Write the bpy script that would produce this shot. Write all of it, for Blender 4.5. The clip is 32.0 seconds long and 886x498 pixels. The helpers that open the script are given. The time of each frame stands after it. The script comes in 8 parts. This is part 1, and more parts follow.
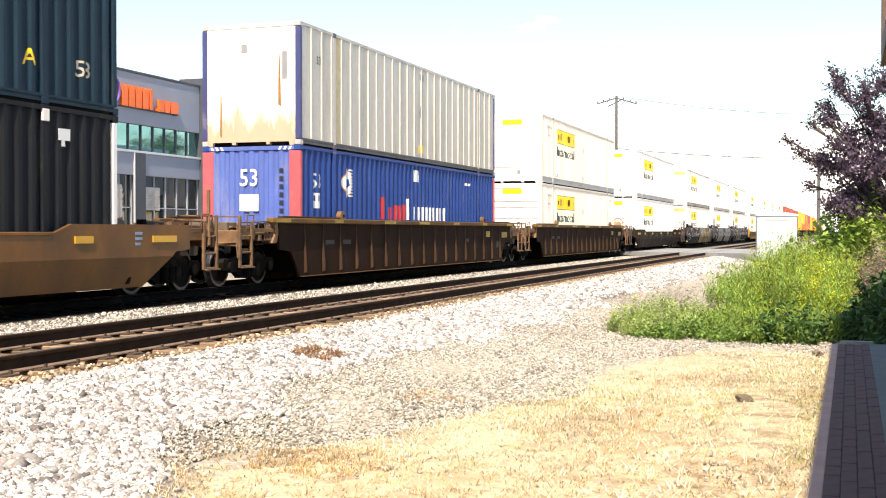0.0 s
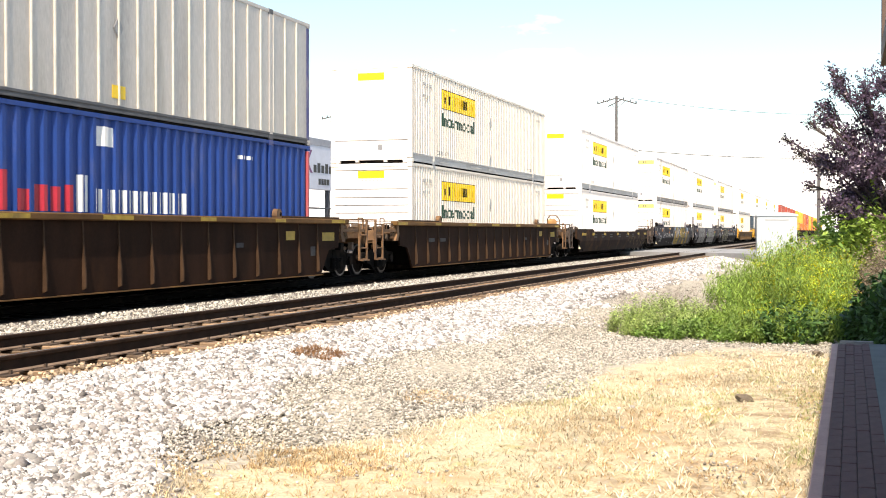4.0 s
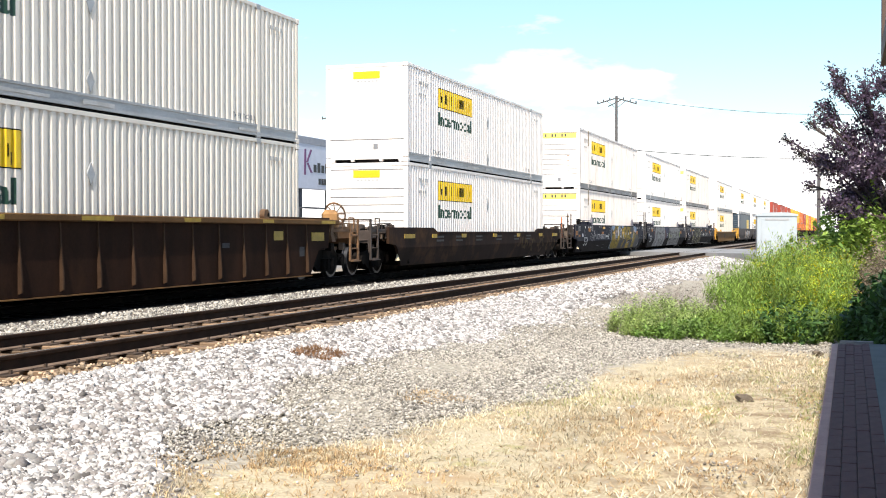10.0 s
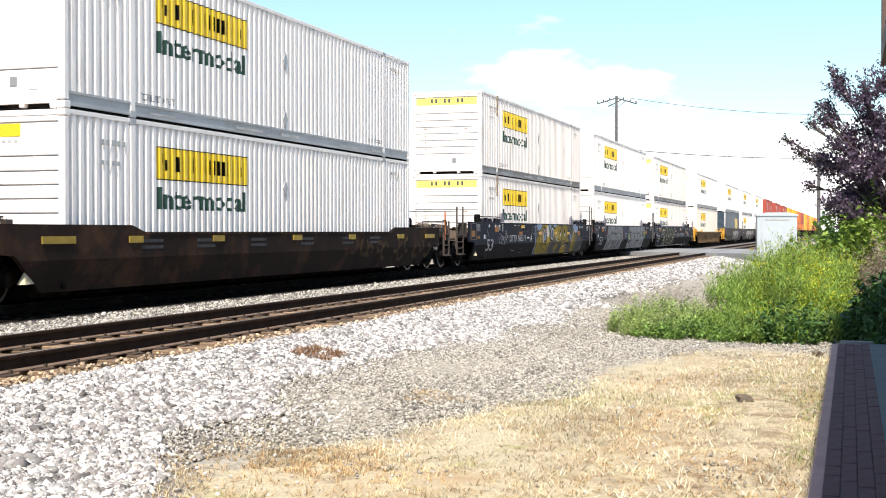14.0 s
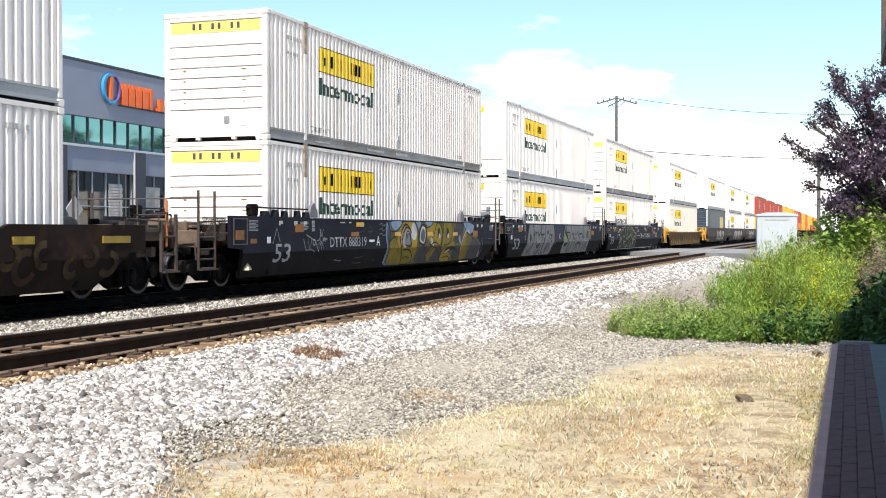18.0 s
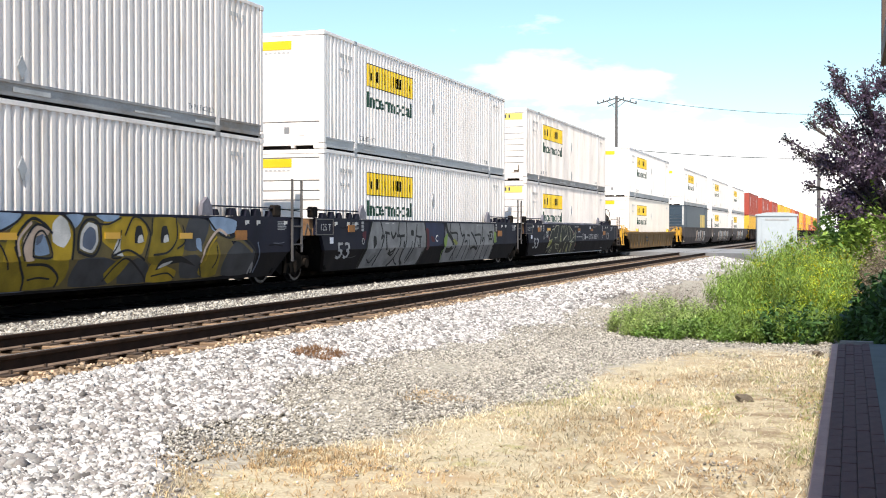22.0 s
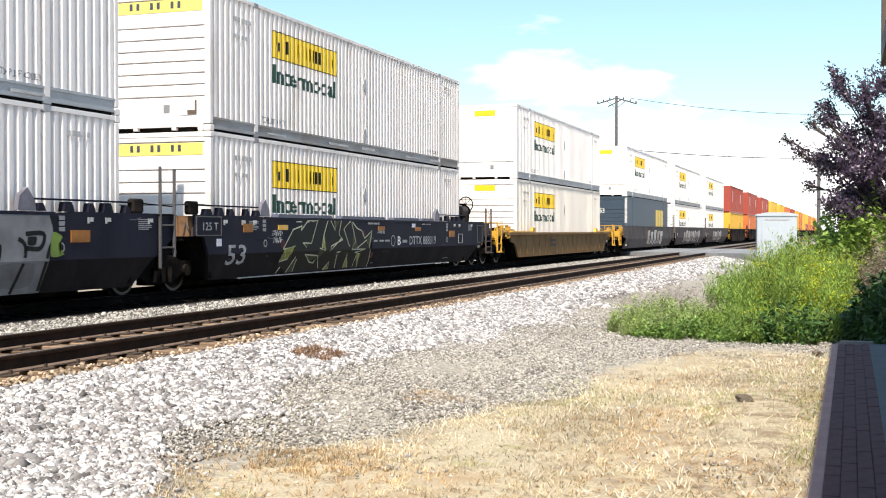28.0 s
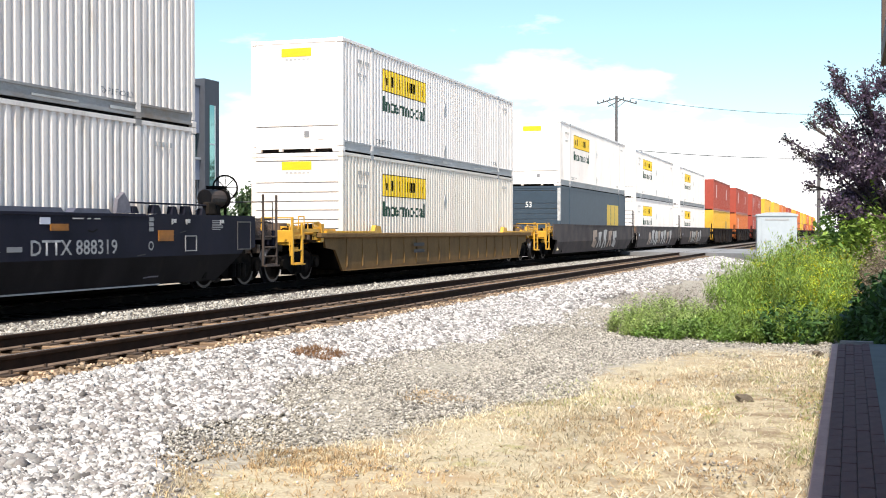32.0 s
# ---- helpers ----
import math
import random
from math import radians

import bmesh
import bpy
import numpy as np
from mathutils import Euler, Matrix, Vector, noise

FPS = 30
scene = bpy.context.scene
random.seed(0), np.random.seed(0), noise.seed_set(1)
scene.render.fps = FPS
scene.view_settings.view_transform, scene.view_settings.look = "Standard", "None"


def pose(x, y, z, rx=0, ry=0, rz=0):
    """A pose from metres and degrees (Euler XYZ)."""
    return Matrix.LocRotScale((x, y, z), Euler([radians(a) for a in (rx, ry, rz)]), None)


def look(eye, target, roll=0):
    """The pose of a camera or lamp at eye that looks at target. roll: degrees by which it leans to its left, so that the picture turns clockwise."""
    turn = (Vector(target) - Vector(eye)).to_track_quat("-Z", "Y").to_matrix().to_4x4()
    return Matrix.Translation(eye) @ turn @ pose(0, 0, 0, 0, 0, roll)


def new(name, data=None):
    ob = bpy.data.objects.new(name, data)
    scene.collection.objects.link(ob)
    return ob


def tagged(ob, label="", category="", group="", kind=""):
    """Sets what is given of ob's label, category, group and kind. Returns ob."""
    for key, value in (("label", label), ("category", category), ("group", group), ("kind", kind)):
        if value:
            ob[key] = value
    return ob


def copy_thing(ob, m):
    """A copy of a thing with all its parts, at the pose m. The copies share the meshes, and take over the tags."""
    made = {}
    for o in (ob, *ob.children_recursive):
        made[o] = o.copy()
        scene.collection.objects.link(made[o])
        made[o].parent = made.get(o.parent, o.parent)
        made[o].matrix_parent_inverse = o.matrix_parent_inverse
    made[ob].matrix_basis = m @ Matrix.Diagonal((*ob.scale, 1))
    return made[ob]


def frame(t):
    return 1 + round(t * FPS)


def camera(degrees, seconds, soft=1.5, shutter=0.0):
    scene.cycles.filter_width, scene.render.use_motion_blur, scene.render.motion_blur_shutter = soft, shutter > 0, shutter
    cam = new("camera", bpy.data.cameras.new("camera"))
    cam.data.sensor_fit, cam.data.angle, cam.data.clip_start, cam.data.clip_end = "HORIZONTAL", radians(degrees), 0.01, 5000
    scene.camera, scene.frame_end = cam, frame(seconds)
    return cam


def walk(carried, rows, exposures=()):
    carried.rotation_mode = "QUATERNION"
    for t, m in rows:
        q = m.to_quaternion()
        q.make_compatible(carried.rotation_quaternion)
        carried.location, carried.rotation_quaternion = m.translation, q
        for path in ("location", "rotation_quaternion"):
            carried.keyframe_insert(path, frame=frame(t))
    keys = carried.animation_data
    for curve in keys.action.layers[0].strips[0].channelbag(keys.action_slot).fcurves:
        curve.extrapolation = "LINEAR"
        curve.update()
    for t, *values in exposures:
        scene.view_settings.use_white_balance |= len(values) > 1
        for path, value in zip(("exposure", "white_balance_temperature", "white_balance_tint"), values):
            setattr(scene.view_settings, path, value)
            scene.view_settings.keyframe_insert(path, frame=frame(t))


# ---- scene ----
import functools

# The tracks run along +x, the train stands on the far one and rolls towards -x.
cam = camera(40.62, 32.0, soft=1.0, shutter=0.2)
EYE = (0.0, 0.0, 1.73)
TURN, DIP = radians(18.79), radians(0.849)
AIM = (math.cos(TURN) * 100, math.sin(TURN) * 100, 1.73 - 100 * math.tan(DIP))
walk(cam, [(0, look(EYE, AIM)), (32, look(EYE, AIM))],
     exposures=[(0, 1.13, 7800, 13), (2, 1.12, 7800, 13), (4.5, 1.05, 7550, 12), (7, 0.92, 7200, 11), (9, 0.80, 6900, 10), (12, 0.78, 6820, 10), (17, 0.72, 6800, 10), (22, 0.69, 6780, 10), (32, 0.69, 6780, 10)])

RAIL = 0.55            # rail top over the lawn
NEAR_Y, FAR_Y = 8.35, 13.47   # centre lines of the two tracks
TIE_TOP = RAIL - 0.172


def travelled(t):
    """Metres that the train has rolled at t seconds; it gathers speed slowly."""
    return 3.8936 * t + 0.004815 * t * t


# ---- sun and sky ----
SUN_EL, SUN_AZ = radians(51), radians(-11)
to_sun = Vector((-math.cos(SUN_AZ) * math.cos(SUN_EL), math.sin(SUN_AZ) * math.cos(SUN_EL), math.sin(SUN_EL)))
sun = new("sun", bpy.data.lights.new("sun", "SUN"))
sun.data.energy, sun.data.angle, sun.data.color = 4.0, radians(0.6), (1.0, 0.94, 0.85)
sun.matrix_world = look(to_sun * 200, (0, 0, 0))

world = bpy.data.worlds.new("sky")
scene.world = world
world.use_nodes = True
wn, wl = world.node_tree.nodes, world.node_tree.links
wn.clear()
sky = wn.new("ShaderNodeTexSky")
sky.sky_type, sky.sun_disc = "NISHITA", False
sky.sun_elevation, sky.sun_rotation = SUN_EL, math.atan2(to_sun.x, to_sun.y)
sky.air_density, sky.dust_density, sky.ozone_density = 1.0, 0.7, 1.6
tc = wn.new("ShaderNodeTexCoord")
sep = wn.new("ShaderNodeSeparateXYZ")
wl.new(tc.outputs["Generated"], sep.inputs[0])
mp = wn.new("ShaderNodeMapping")
mp.inputs["Scale"].default_value = (5.0, 5.0, 15.0)
wl.new(tc.outputs["Generated"], mp.inputs[0])
cl = wn.new("ShaderNodeTexNoise")
cl.inputs["Scale"].default_value, cl.inputs["Detail"].default_value, cl.inputs["Roughness"].default_value = 2.2, 7, 0.55
wl.new(mp.outputs[0], cl.inputs["Vector"])


def sky_math(op, a, b):
    k = wn.new("ShaderNodeMath")
    k.operation = op
    for i, q in enumerate((a, b)):
        if isinstance(q, (int, float)):
            k.inputs[i].default_value = q
        else:
            wl.new(q, k.inputs[i])
    return k.outputs[0]


# one heap cloud over the line's far end, and a bank of white haze below it
heap = wn.new("ShaderNodeMapping")
heap.vector_type = "POINT"
heap.inputs["Scale"].default_value = (3.0, 8.5, 42.0)
heap.inputs["Location"].default_value = (-0.9594 * 3.0, -0.225 * 8.5, -0.126 * 42.0)
wl.new(tc.outputs["Generated"], heap.inputs[0])
far = wn.new("ShaderNodeVectorMath")
far.operation = "LENGTH"
wl.new(heap.outputs[0], far.inputs[0])
puff = sky_math("SUBTRACT", sky_math("SUBTRACT", 0.85, far.outputs["Value"]), sky_math("MULTIPLY", sky_math("SUBTRACT", cl.outputs[0], 0.5), -2.2))
low = wn.new("ShaderNodeMapRange")
low.inputs["From Min"].default_value, low.inputs["From Max"].default_value = 0.045, 0.105
low.inputs["To Min"].default_value, low.inputs["To Max"].default_value = 1.0, -0.25
wl.new(sep.outputs["Z"], low.inputs[0])
haze = sky_math("ADD", low.outputs[0], sky_math("MULTIPLY", sky_math("SUBTRACT", cl.outputs[0], 0.5), 2.2))
cr = wn.new("ShaderNodeMapRange")
cr.inputs["From Min"].default_value, cr.inputs["From Max"].default_value = 0.0, 0.75
wl.new(sky_math("MAXIMUM", puff, haze), cr.inputs[0])
mix = wn.new("ShaderNodeMix")
mix.data_type = "RGBA"
wl.new(cr.outputs[0], mix.inputs["Factor"])
tone = wn.new("ShaderNodeMix")
tone.data_type, tone.blend_type = "RGBA", "MULTIPLY"
tone.inputs["Factor"].default_value = 1.0
wl.new(sky.outputs[0], tone.inputs["A"])
tone.inputs["B"].default_value = (0.89, 1.0, 1.0, 1)
wl.new(tone.outputs["Result"], mix.inputs["A"])
mix.inputs["B"].default_value = (9.0, 9.0, 9.2, 1)
bg = wn.new("ShaderNodeBackground")
bg.inputs["Strength"].default_value = 0.13
wl.new(mix.outputs["Result"], bg.inputs[0])
wo = wn.new("ShaderNodeOutputWorld")
wl.new(bg.outputs[0], wo.inputs[0])

# ---- materials ----
MATS = {}


def mat(name, color, rough=0.6, metal=0.0, vary=0.12, scale=3.0, bump=0.15, fine=60.0, dirt=None, dirt_amount=0.0, dirt_scale=1.2, island=0.0, spec=0.5, stretch=(1, 1, 1)):
    """A procedural paint or mineral: two scales of variation, stains of another colour, fine relief."""
    if name in MATS:
        return MATS[name]
    m = bpy.data.materials.new(name)
    m.use_nodes = True
    n, l = m.node_tree.nodes, m.node_tree.links
    b = n["Principled BSDF"]
    b.inputs["Roughness"].default_value, b.inputs["Metallic"].default_value = rough, metal
    b.inputs["Specular IOR Level"].default_value = spec
    c = n.new("ShaderNodeTexCoord")
    mpn = n.new("ShaderNodeMapping")
    mpn.inputs["Scale"].default_value = stretch
    l.new(c.outputs["Object"], mpn.inputs[0])
    big = n.new("ShaderNodeTexNoise")
    big.inputs["Scale"].default_value, big.inputs["Detail"].default_value = scale, 5
    small = n.new("ShaderNodeTexNoise")
    small.inputs["Scale"].default_value, small.inputs["Detail"].default_value = fine, 3
    l.new(mpn.outputs[0], big.inputs["Vector"])
    l.new(mpn.outputs[0], small.inputs["Vector"])
    s = n.new("ShaderNodeMath")
    s.operation = "MULTIPLY_ADD"
    l.new(small.outputs[0], s.inputs[0])
    s.inputs[1].default_value = 0.5
    l.new(big.outputs[0], s.inputs[2])
    r = n.new("ShaderNodeMapRange")
    r.inputs["From Min"].default_value, r.inputs["From Max"].default_value = 0.45, 1.05
    r.inputs["To Min"].default_value, r.inputs["To Max"].default_value = 1 - vary * 1.6, 1 + vary
    l.new(s.outputs[0], r.inputs[0])
    val = r.outputs[0]
    if island:
        g = n.new("ShaderNodeNewGeometry")
        ri = n.new("ShaderNodeMapRange")
        ri.inputs["To Min"].default_value, ri.inputs["To Max"].default_value = 1 - island, 1 + island * 0.6
        l.new(g.outputs["Random Per Island"], ri.inputs[0])
        mm = n.new("ShaderNodeMath")
        mm.operation = "MULTIPLY"
        l.new(val, mm.inputs[0])
        l.new(ri.outputs[0], mm.inputs[1])
        val = mm.outputs[0]
    v = n.new("ShaderNodeVectorMath")
    v.operation = "SCALE"
    v.inputs[0].default_value = color[:3]
    l.new(val, v.inputs["Scale"])
    out = v.outputs[0]
    if dirt:
        d = n.new("ShaderNodeTexNoise")
        d.inputs["Scale"].default_value, d.inputs["Detail"].default_value, d.inputs["Roughness"].default_value = dirt_scale, 8, 0.65
        l.new(mpn.outputs[0], d.inputs["Vector"])
        dr = n.new("ShaderNodeMapRange")
        dr.inputs["From Min"].default_value, dr.inputs["From Max"].default_value = 0.62 - dirt_amount * 0.3, 0.78 - dirt_amount * 0.2
        dr.inputs["To Max"].default_value = min(1, 0.35 + dirt_amount)
        l.new(d.outputs[0], dr.inputs[0])
        dm = n.new("ShaderNodeMix")
        dm.data_type = "RGBA"
        l.new(dr.outputs[0], dm.inputs["Factor"])
        l.new(out, dm.inputs["A"])
        dm.inputs["B"].default_value = (*dirt[:3], 1)
        out = dm.outputs["Result"]
    l.new(out, b.inputs["Base Color"])
    if bump:
        bp = n.new("ShaderNodeBump")
        bp.inputs["Strength"].default_value, bp.inputs["Distance"].default_value = bump, 0.01
        l.new(s.outputs[0], bp.inputs["Height"])
        l.new(bp.outputs[0], b.inputs["Normal"])
    MATS[name] = m
    return m


def leaf_mat(name, color, island=0.5, gloss=0.5, through_light=0.3):
    m = mat(name, color, rough=gloss, vary=0.34, scale=1.1, bump=0, island=island)
    if "leaf" not in m:
        m["leaf"] = 1
        n, l = m.node_tree.nodes, m.node_tree.links
        b = n["Principled BSDF"]
        src_color = b.inputs["Base Color"].links[0].from_socket
        tr = n.new("ShaderNodeBsdfTranslucent")
        l.new(src_color, tr.inputs[0])
        mx = n.new("ShaderNodeMixShader")
        mx.inputs[0].default_value = through_light
        l.new(b.outputs[0], mx.inputs[1])
        l.new(tr.outputs[0], mx.inputs[2])
        l.new(mx.outputs[0], n["Material Output"].inputs[0])
    return m


def glass_mat(name, color, rough=0.04):
    if name not in MATS:
        m = mat(name, color, rough=rough, vary=0.05, bump=0.02, fine=2.0, scale=0.4, spec=1.0)
        m.node_tree.nodes["Principled BSDF"].inputs["IOR"].default_value = 1.55
    return MATS[name]


WHITE = mat("white container paint", (0.85, 0.785, 0.745), 0.45, vary=0.07, scale=0.8, bump=0.05, dirt=(0.46, 0.40, 0.34), dirt_amount=0.14, dirt_scale=2.0, stretch=(1, 1, 0.25))
WHITE2 = mat("cream container paint", (0.76, 0.69, 0.61), 0.45, vary=0.06, scale=0.8, bump=0.05, dirt=(0.50, 0.42, 0.34), dirt_amount=0.12, dirt_scale=2.0, stretch=(1, 1, 0.25))
RAILGREY = mat("galvanised container rail", (0.42, 0.42, 0.43), 0.5, 0.3, vary=0.2, scale=1.6, dirt=(0.24, 0.19, 0.14), dirt_amount=0.3, stretch=(0.4, 1, 1))
RUSTRAIL = mat("rust-stained container rail", (0.33, 0.32, 0.32), 0.55, 0.2, vary=0.25, scale=1.6, dirt=(0.20, 0.14, 0.09), dirt_amount=0.5, stretch=(0.5, 1, 1))
WORNWHITE = mat("dirty white container paint", (0.81, 0.735, 0.69), 0.5, vary=0.1, scale=0.9, bump=0.05, dirt=(0.42, 0.35, 0.28), dirt_amount=0.28, dirt_scale=2.4, stretch=(1, 1, 0.22))
RIBALU = mat("bright aluminium rib", (0.66, 0.61, 0.54), 0.45, 0.2, vary=0.15)
SILVER = mat("bare aluminium sheet", (0.54, 0.49, 0.46), 0.42, 0.35, vary=0.26, scale=0.9, dirt=(0.26, 0.23, 0.19), dirt_amount=0.42, dirt_scale=0.9, stretch=(1, 1, 0.15))
TEAL = mat("dark teal container paint", (0.008, 0.026, 0.044), 0.6, vary=0.15, spec=0.2, dirt=(0.06, 0.07, 0.07), dirt_amount=0.15, stretch=(1, 1, 0.3))
SLATE = mat("dark slate container paint", (0.0105, 0.0115, 0.0155), 0.65, vary=0.2, spec=0.2, dirt=(0.09, 0.08, 0.075), dirt_amount=0.15, stretch=(1, 1, 0.3))
BLUE = mat("blue container paint", (0.0135, 0.052, 0.235), 0.55, vary=0.12, spec=0.25, dirt=(0.12, 0.13, 0.22), dirt_amount=0.15, stretch=(1, 1, 0.3))
PURPLE = mat("violet corner post paint", (0.04, 0.045, 0.15), 0.5, dirt=(0.35, 0.32, 0.35), dirt_amount=0.15)
REDPOST = mat("faded red corner post paint", (0.50, 0.085, 0.10), 0.5, dirt=(0.5, 0.2, 0.2), dirt_amount=0.15)
BLUEGREY = mat("blue grey container paint", (0.055, 0.085, 0.115), 0.5, vary=0.1, dirt=(0.12, 0.12, 0.12), dirt_amount=0.12)
CRED = mat("oxide red container paint", (0.38, 0.06, 0.035), 0.5, vary=0.12, dirt=(0.25, 0.09, 0.06), dirt_amount=0.15)
CORANGE = mat("orange container paint", (0.62, 0.16, 0.035), 0.5, vary=0.12, dirt=(0.3, 0.12, 0.05), dirt_amount=0.15)
CYELLOW = mat("golden yellow container paint", (0.75, 0.42, 0.04), 0.5, vary=0.1, dirt=(0.4, 0.24, 0.06), dirt_amount=0.12)
RUSTED = mat("rust-streaked white steel", (0.80, 0.76, 0.70), 0.5, vary=0.06, dirt=(0.42, 0.17, 0.045), dirt_amount=0.34, dirt_scale=1.4, stretch=(1, 1.6, 0.35))
rn, rl = RUSTED.node_tree.nodes, RUSTED.node_tree.links
rsep = rn.new("ShaderNodeSeparateXYZ")
rl.new(rn["Texture Coordinate"].outputs["Object"], rsep.inputs[0])
rfall = rn.new("ShaderNodeMapRange")
rfall.inputs["From Min"].default_value, rfall.inputs["From Max"].default_value = 0.1, 1.1
rfall.inputs["To Min"].default_value, rfall.inputs["To Max"].default_value = 0.34, -0.08
rl.new(rsep.outputs["Z"], rfall.inputs[0])
for node in list(rn):
    if node.type == "TEX_NOISE" and abs(node.inputs["Scale"].default_value - 1.4) < 1e-4:
        radd = rn.new("ShaderNodeMath")
        target = node.outputs[0].links[0].to_socket
        rl.new(node.outputs[0], radd.inputs[0])
        rl.new(rfall.outputs[0], radd.inputs[1])
        rl.new(radd.outputs[0], target)
LOGOY = mat("yellow sign vinyl", (0.80, 0.52, 0.01), 0.4, vary=0.06, bump=0.03)
PALESIGN = mat("sun-bleached yellow vinyl", (0.84, 0.66, 0.16), 0.5, vary=0.08, bump=0.03)
INK = mat("dark green lettering", (0.012, 0.050, 0.030), 0.5, vary=0.1, bump=0)
SEPIA = mat("dark brown sign ink", (0.035, 0.022, 0.01), 0.5, vary=0.1, bump=0)
BLACKINK = mat("black lettering", (0.02, 0.02, 0.02), 0.5, vary=0.1, bump=0)
GREYINK = mat("grey lettering", (0.25, 0.25, 0.26), 0.5, vary=0.1, bump=0)
WHITEINK = mat("white lettering", (0.75, 0.75, 0.74), 0.5, vary=0.08, bump=0)
OLDINK = mat("worn white stencil paint", (0.36, 0.36, 0.37), 0.7, vary=0.35, scale=9, bump=0)
REDINK = mat("red lettering", (0.45, 0.02, 0.04), 0.5, vary=0.08, bump=0)
POSTBROWN = mat("scuffed brown post paint", (0.053, 0.029, 0.017), 0.8, vary=0.3, scale=3, dirt=(0.09, 0.05, 0.026), dirt_amount=0.25, spec=0.15)
BROWNCAR = mat("rusty brown well car paint", (0.0265, 0.0120, 0.0070), 0.85, vary=0.35, scale=1.5, dirt=(0.046, 0.021, 0.010), dirt_amount=0.24, stretch=(1, 1, 0.4), spec=0.1)
OCHRECAR = mat("ochre brown well car paint", (0.16, 0.062, 0.009), 0.6, vary=0.35, scale=1.0, dirt=(0.06, 0.03, 0.012), dirt_amount=0.48, dirt_scale=0.9, stretch=(1, 1, 0.6))
YELLOWCAR = mat("grimy tan-brown well car paint", (0.205, 0.118, 0.045), 0.75, vary=0.3, scale=1.2, dirt=(0.06, 0.036, 0.018), dirt_amount=0.42, spec=0.2, stretch=(1, 1, 0.35))
YELLOWEND = mat("yellow car end paint", (0.68, 0.36, 0.035), 0.5, vary=0.18, dirt=(0.28, 0.13, 0.03), dirt_amount=0.25)
BLACKCAR = mat("blue black well car paint", (0.0118, 0.0122, 0.0245), 0.65, vary=0.35, scale=1.2, dirt=(0.018, 0.014, 0.015), dirt_amount=0.36, spec=0.15, stretch=(1, 1, 0.5))
SKIRT = mat("grimy black skirt paint", (0.0150, 0.0128, 0.0140), 0.8, vary=0.3, scale=1.5, dirt=(0.03, 0.025, 0.022), dirt_amount=0.3, spec=0.1, stretch=(1, 1, 0.5))
OLDREFLECT = mat("faded yellow sheeting", (0.36, 0.235, 0.025), 0.6, vary=0.3, scale=5, dirt=(0.10, 0.06, 0.03), dirt_amount=0.3)
FADEDORANGE = mat("faded orange sheeting", (0.30, 0.11, 0.012), 0.6, vary=0.3, scale=6, dirt=(0.05, 0.03, 0.02), dirt_amount=0.3)
TANSTEEL = mat("dull tan steelwork", (0.15, 0.105, 0.075), 0.75, vary=0.3, scale=4, dirt=(0.05, 0.035, 0.025), dirt_amount=0.45, dirt_scale=2.5)
ENDDARK = mat("grimy brown car end steel", (0.06, 0.042, 0.034), 0.75, vary=0.35, scale=3, dirt=(0.14, 0.09, 0.06), dirt_amount=0.3, dirt_scale=2.5)
LADDERGREY = mat("worn grey ladder steel", (0.085, 0.078, 0.078), 0.6, vary=0.25, scale=6)
DARKCAR = mat("dark umber well car paint", (0.024, 0.015, 0.0125), 0.85, spec=0.1, vary=0.28, scale=1.2, dirt=(0.095, 0.048, 0.024), dirt_amount=0.34, dirt_scale=0.8)
ENDTAN = mat("dusty tan car end paint", (0.215, 0.113, 0.052), 0.8, vary=0.4, scale=2.5, dirt=(0.05, 0.028, 0.018), dirt_amount=0.58, dirt_scale=2.2)
ORANGEPAINT = mat("orange handrail paint", (0.62, 0.17, 0.04), 0.5, dirt=(0.3, 0.1, 0.04), dirt_amount=0.2)
REFLECT = mat("yellow reflector sheeting", (0.60, 0.32, 0.02), 0.35, vary=0.08, bump=0)
UNDER = mat("oily black running gear and shaded parts", (0.007, 0.006, 0.0055), 0.9, vary=0.3, spec=0.08, dirt=(0.06, 0.045, 0.035), dirt_amount=0.25)
WHEELM = mat("worn steel wheel tread", (0.045, 0.045, 0.05), 0.4, 0.6, vary=0.3)
STEELDARK = mat("brown wheel plate steel", (0.011, 0.008, 0.007), 0.85, 0.0, vary=0.3, spec=0.1)
RAILSIDE = mat("rusty rail steel", (0.034, 0.019, 0.0125), 0.85, 0.0, vary=0.3, spec=0.15, dirt=(0.05, 0.025, 0.013), dirt_amount=0.25, scale=5)
RAILHEAD = mat("dull rail running surface", (0.20, 0.17, 0.15), 0.45, 0.6, vary=0.15, stretch=(0.1, 1, 1))
TIEWOOD = mat("weathered orange-brown tie wood", (0.225, 0.145, 0.088), 0.85, vary=0.45, scale=8, fine=90, bump=0.5, dirt=(0.14, 0.09, 0.06), dirt_amount=0.3, stretch=(1, 0.15, 1))
tn, tl = TIEWOOD.node_tree.nodes, TIEWOOD.node_tree.links
tie_info, tie_tone, tie_mix = tn.new("ShaderNodeObjectInfo"), tn.new("ShaderNodeMapRange"), tn.new("ShaderNodeVectorMath")
tie_tone.inputs["To Min"].default_value, tie_tone.inputs["To Max"].default_value = 0.5, 1.35
tie_mix.operation = "SCALE"
tl.new(tie_info.outputs["Random"], tie_tone.inputs[0])
tl.new(tn["Principled BSDF"].inputs["Base Color"].links[0].from_socket, tie_mix.inputs[0])
tl.new(tie_tone.outputs[0], tie_mix.inputs["Scale"])
tl.new(tie_mix.outputs[0], tn["Principled BSDF"].inputs["Base Color"])
RAILFOOT = mat("lit rust-tan rail foot", (0.185, 0.125, 0.088), 0.85, vary=0.25, scale=6)
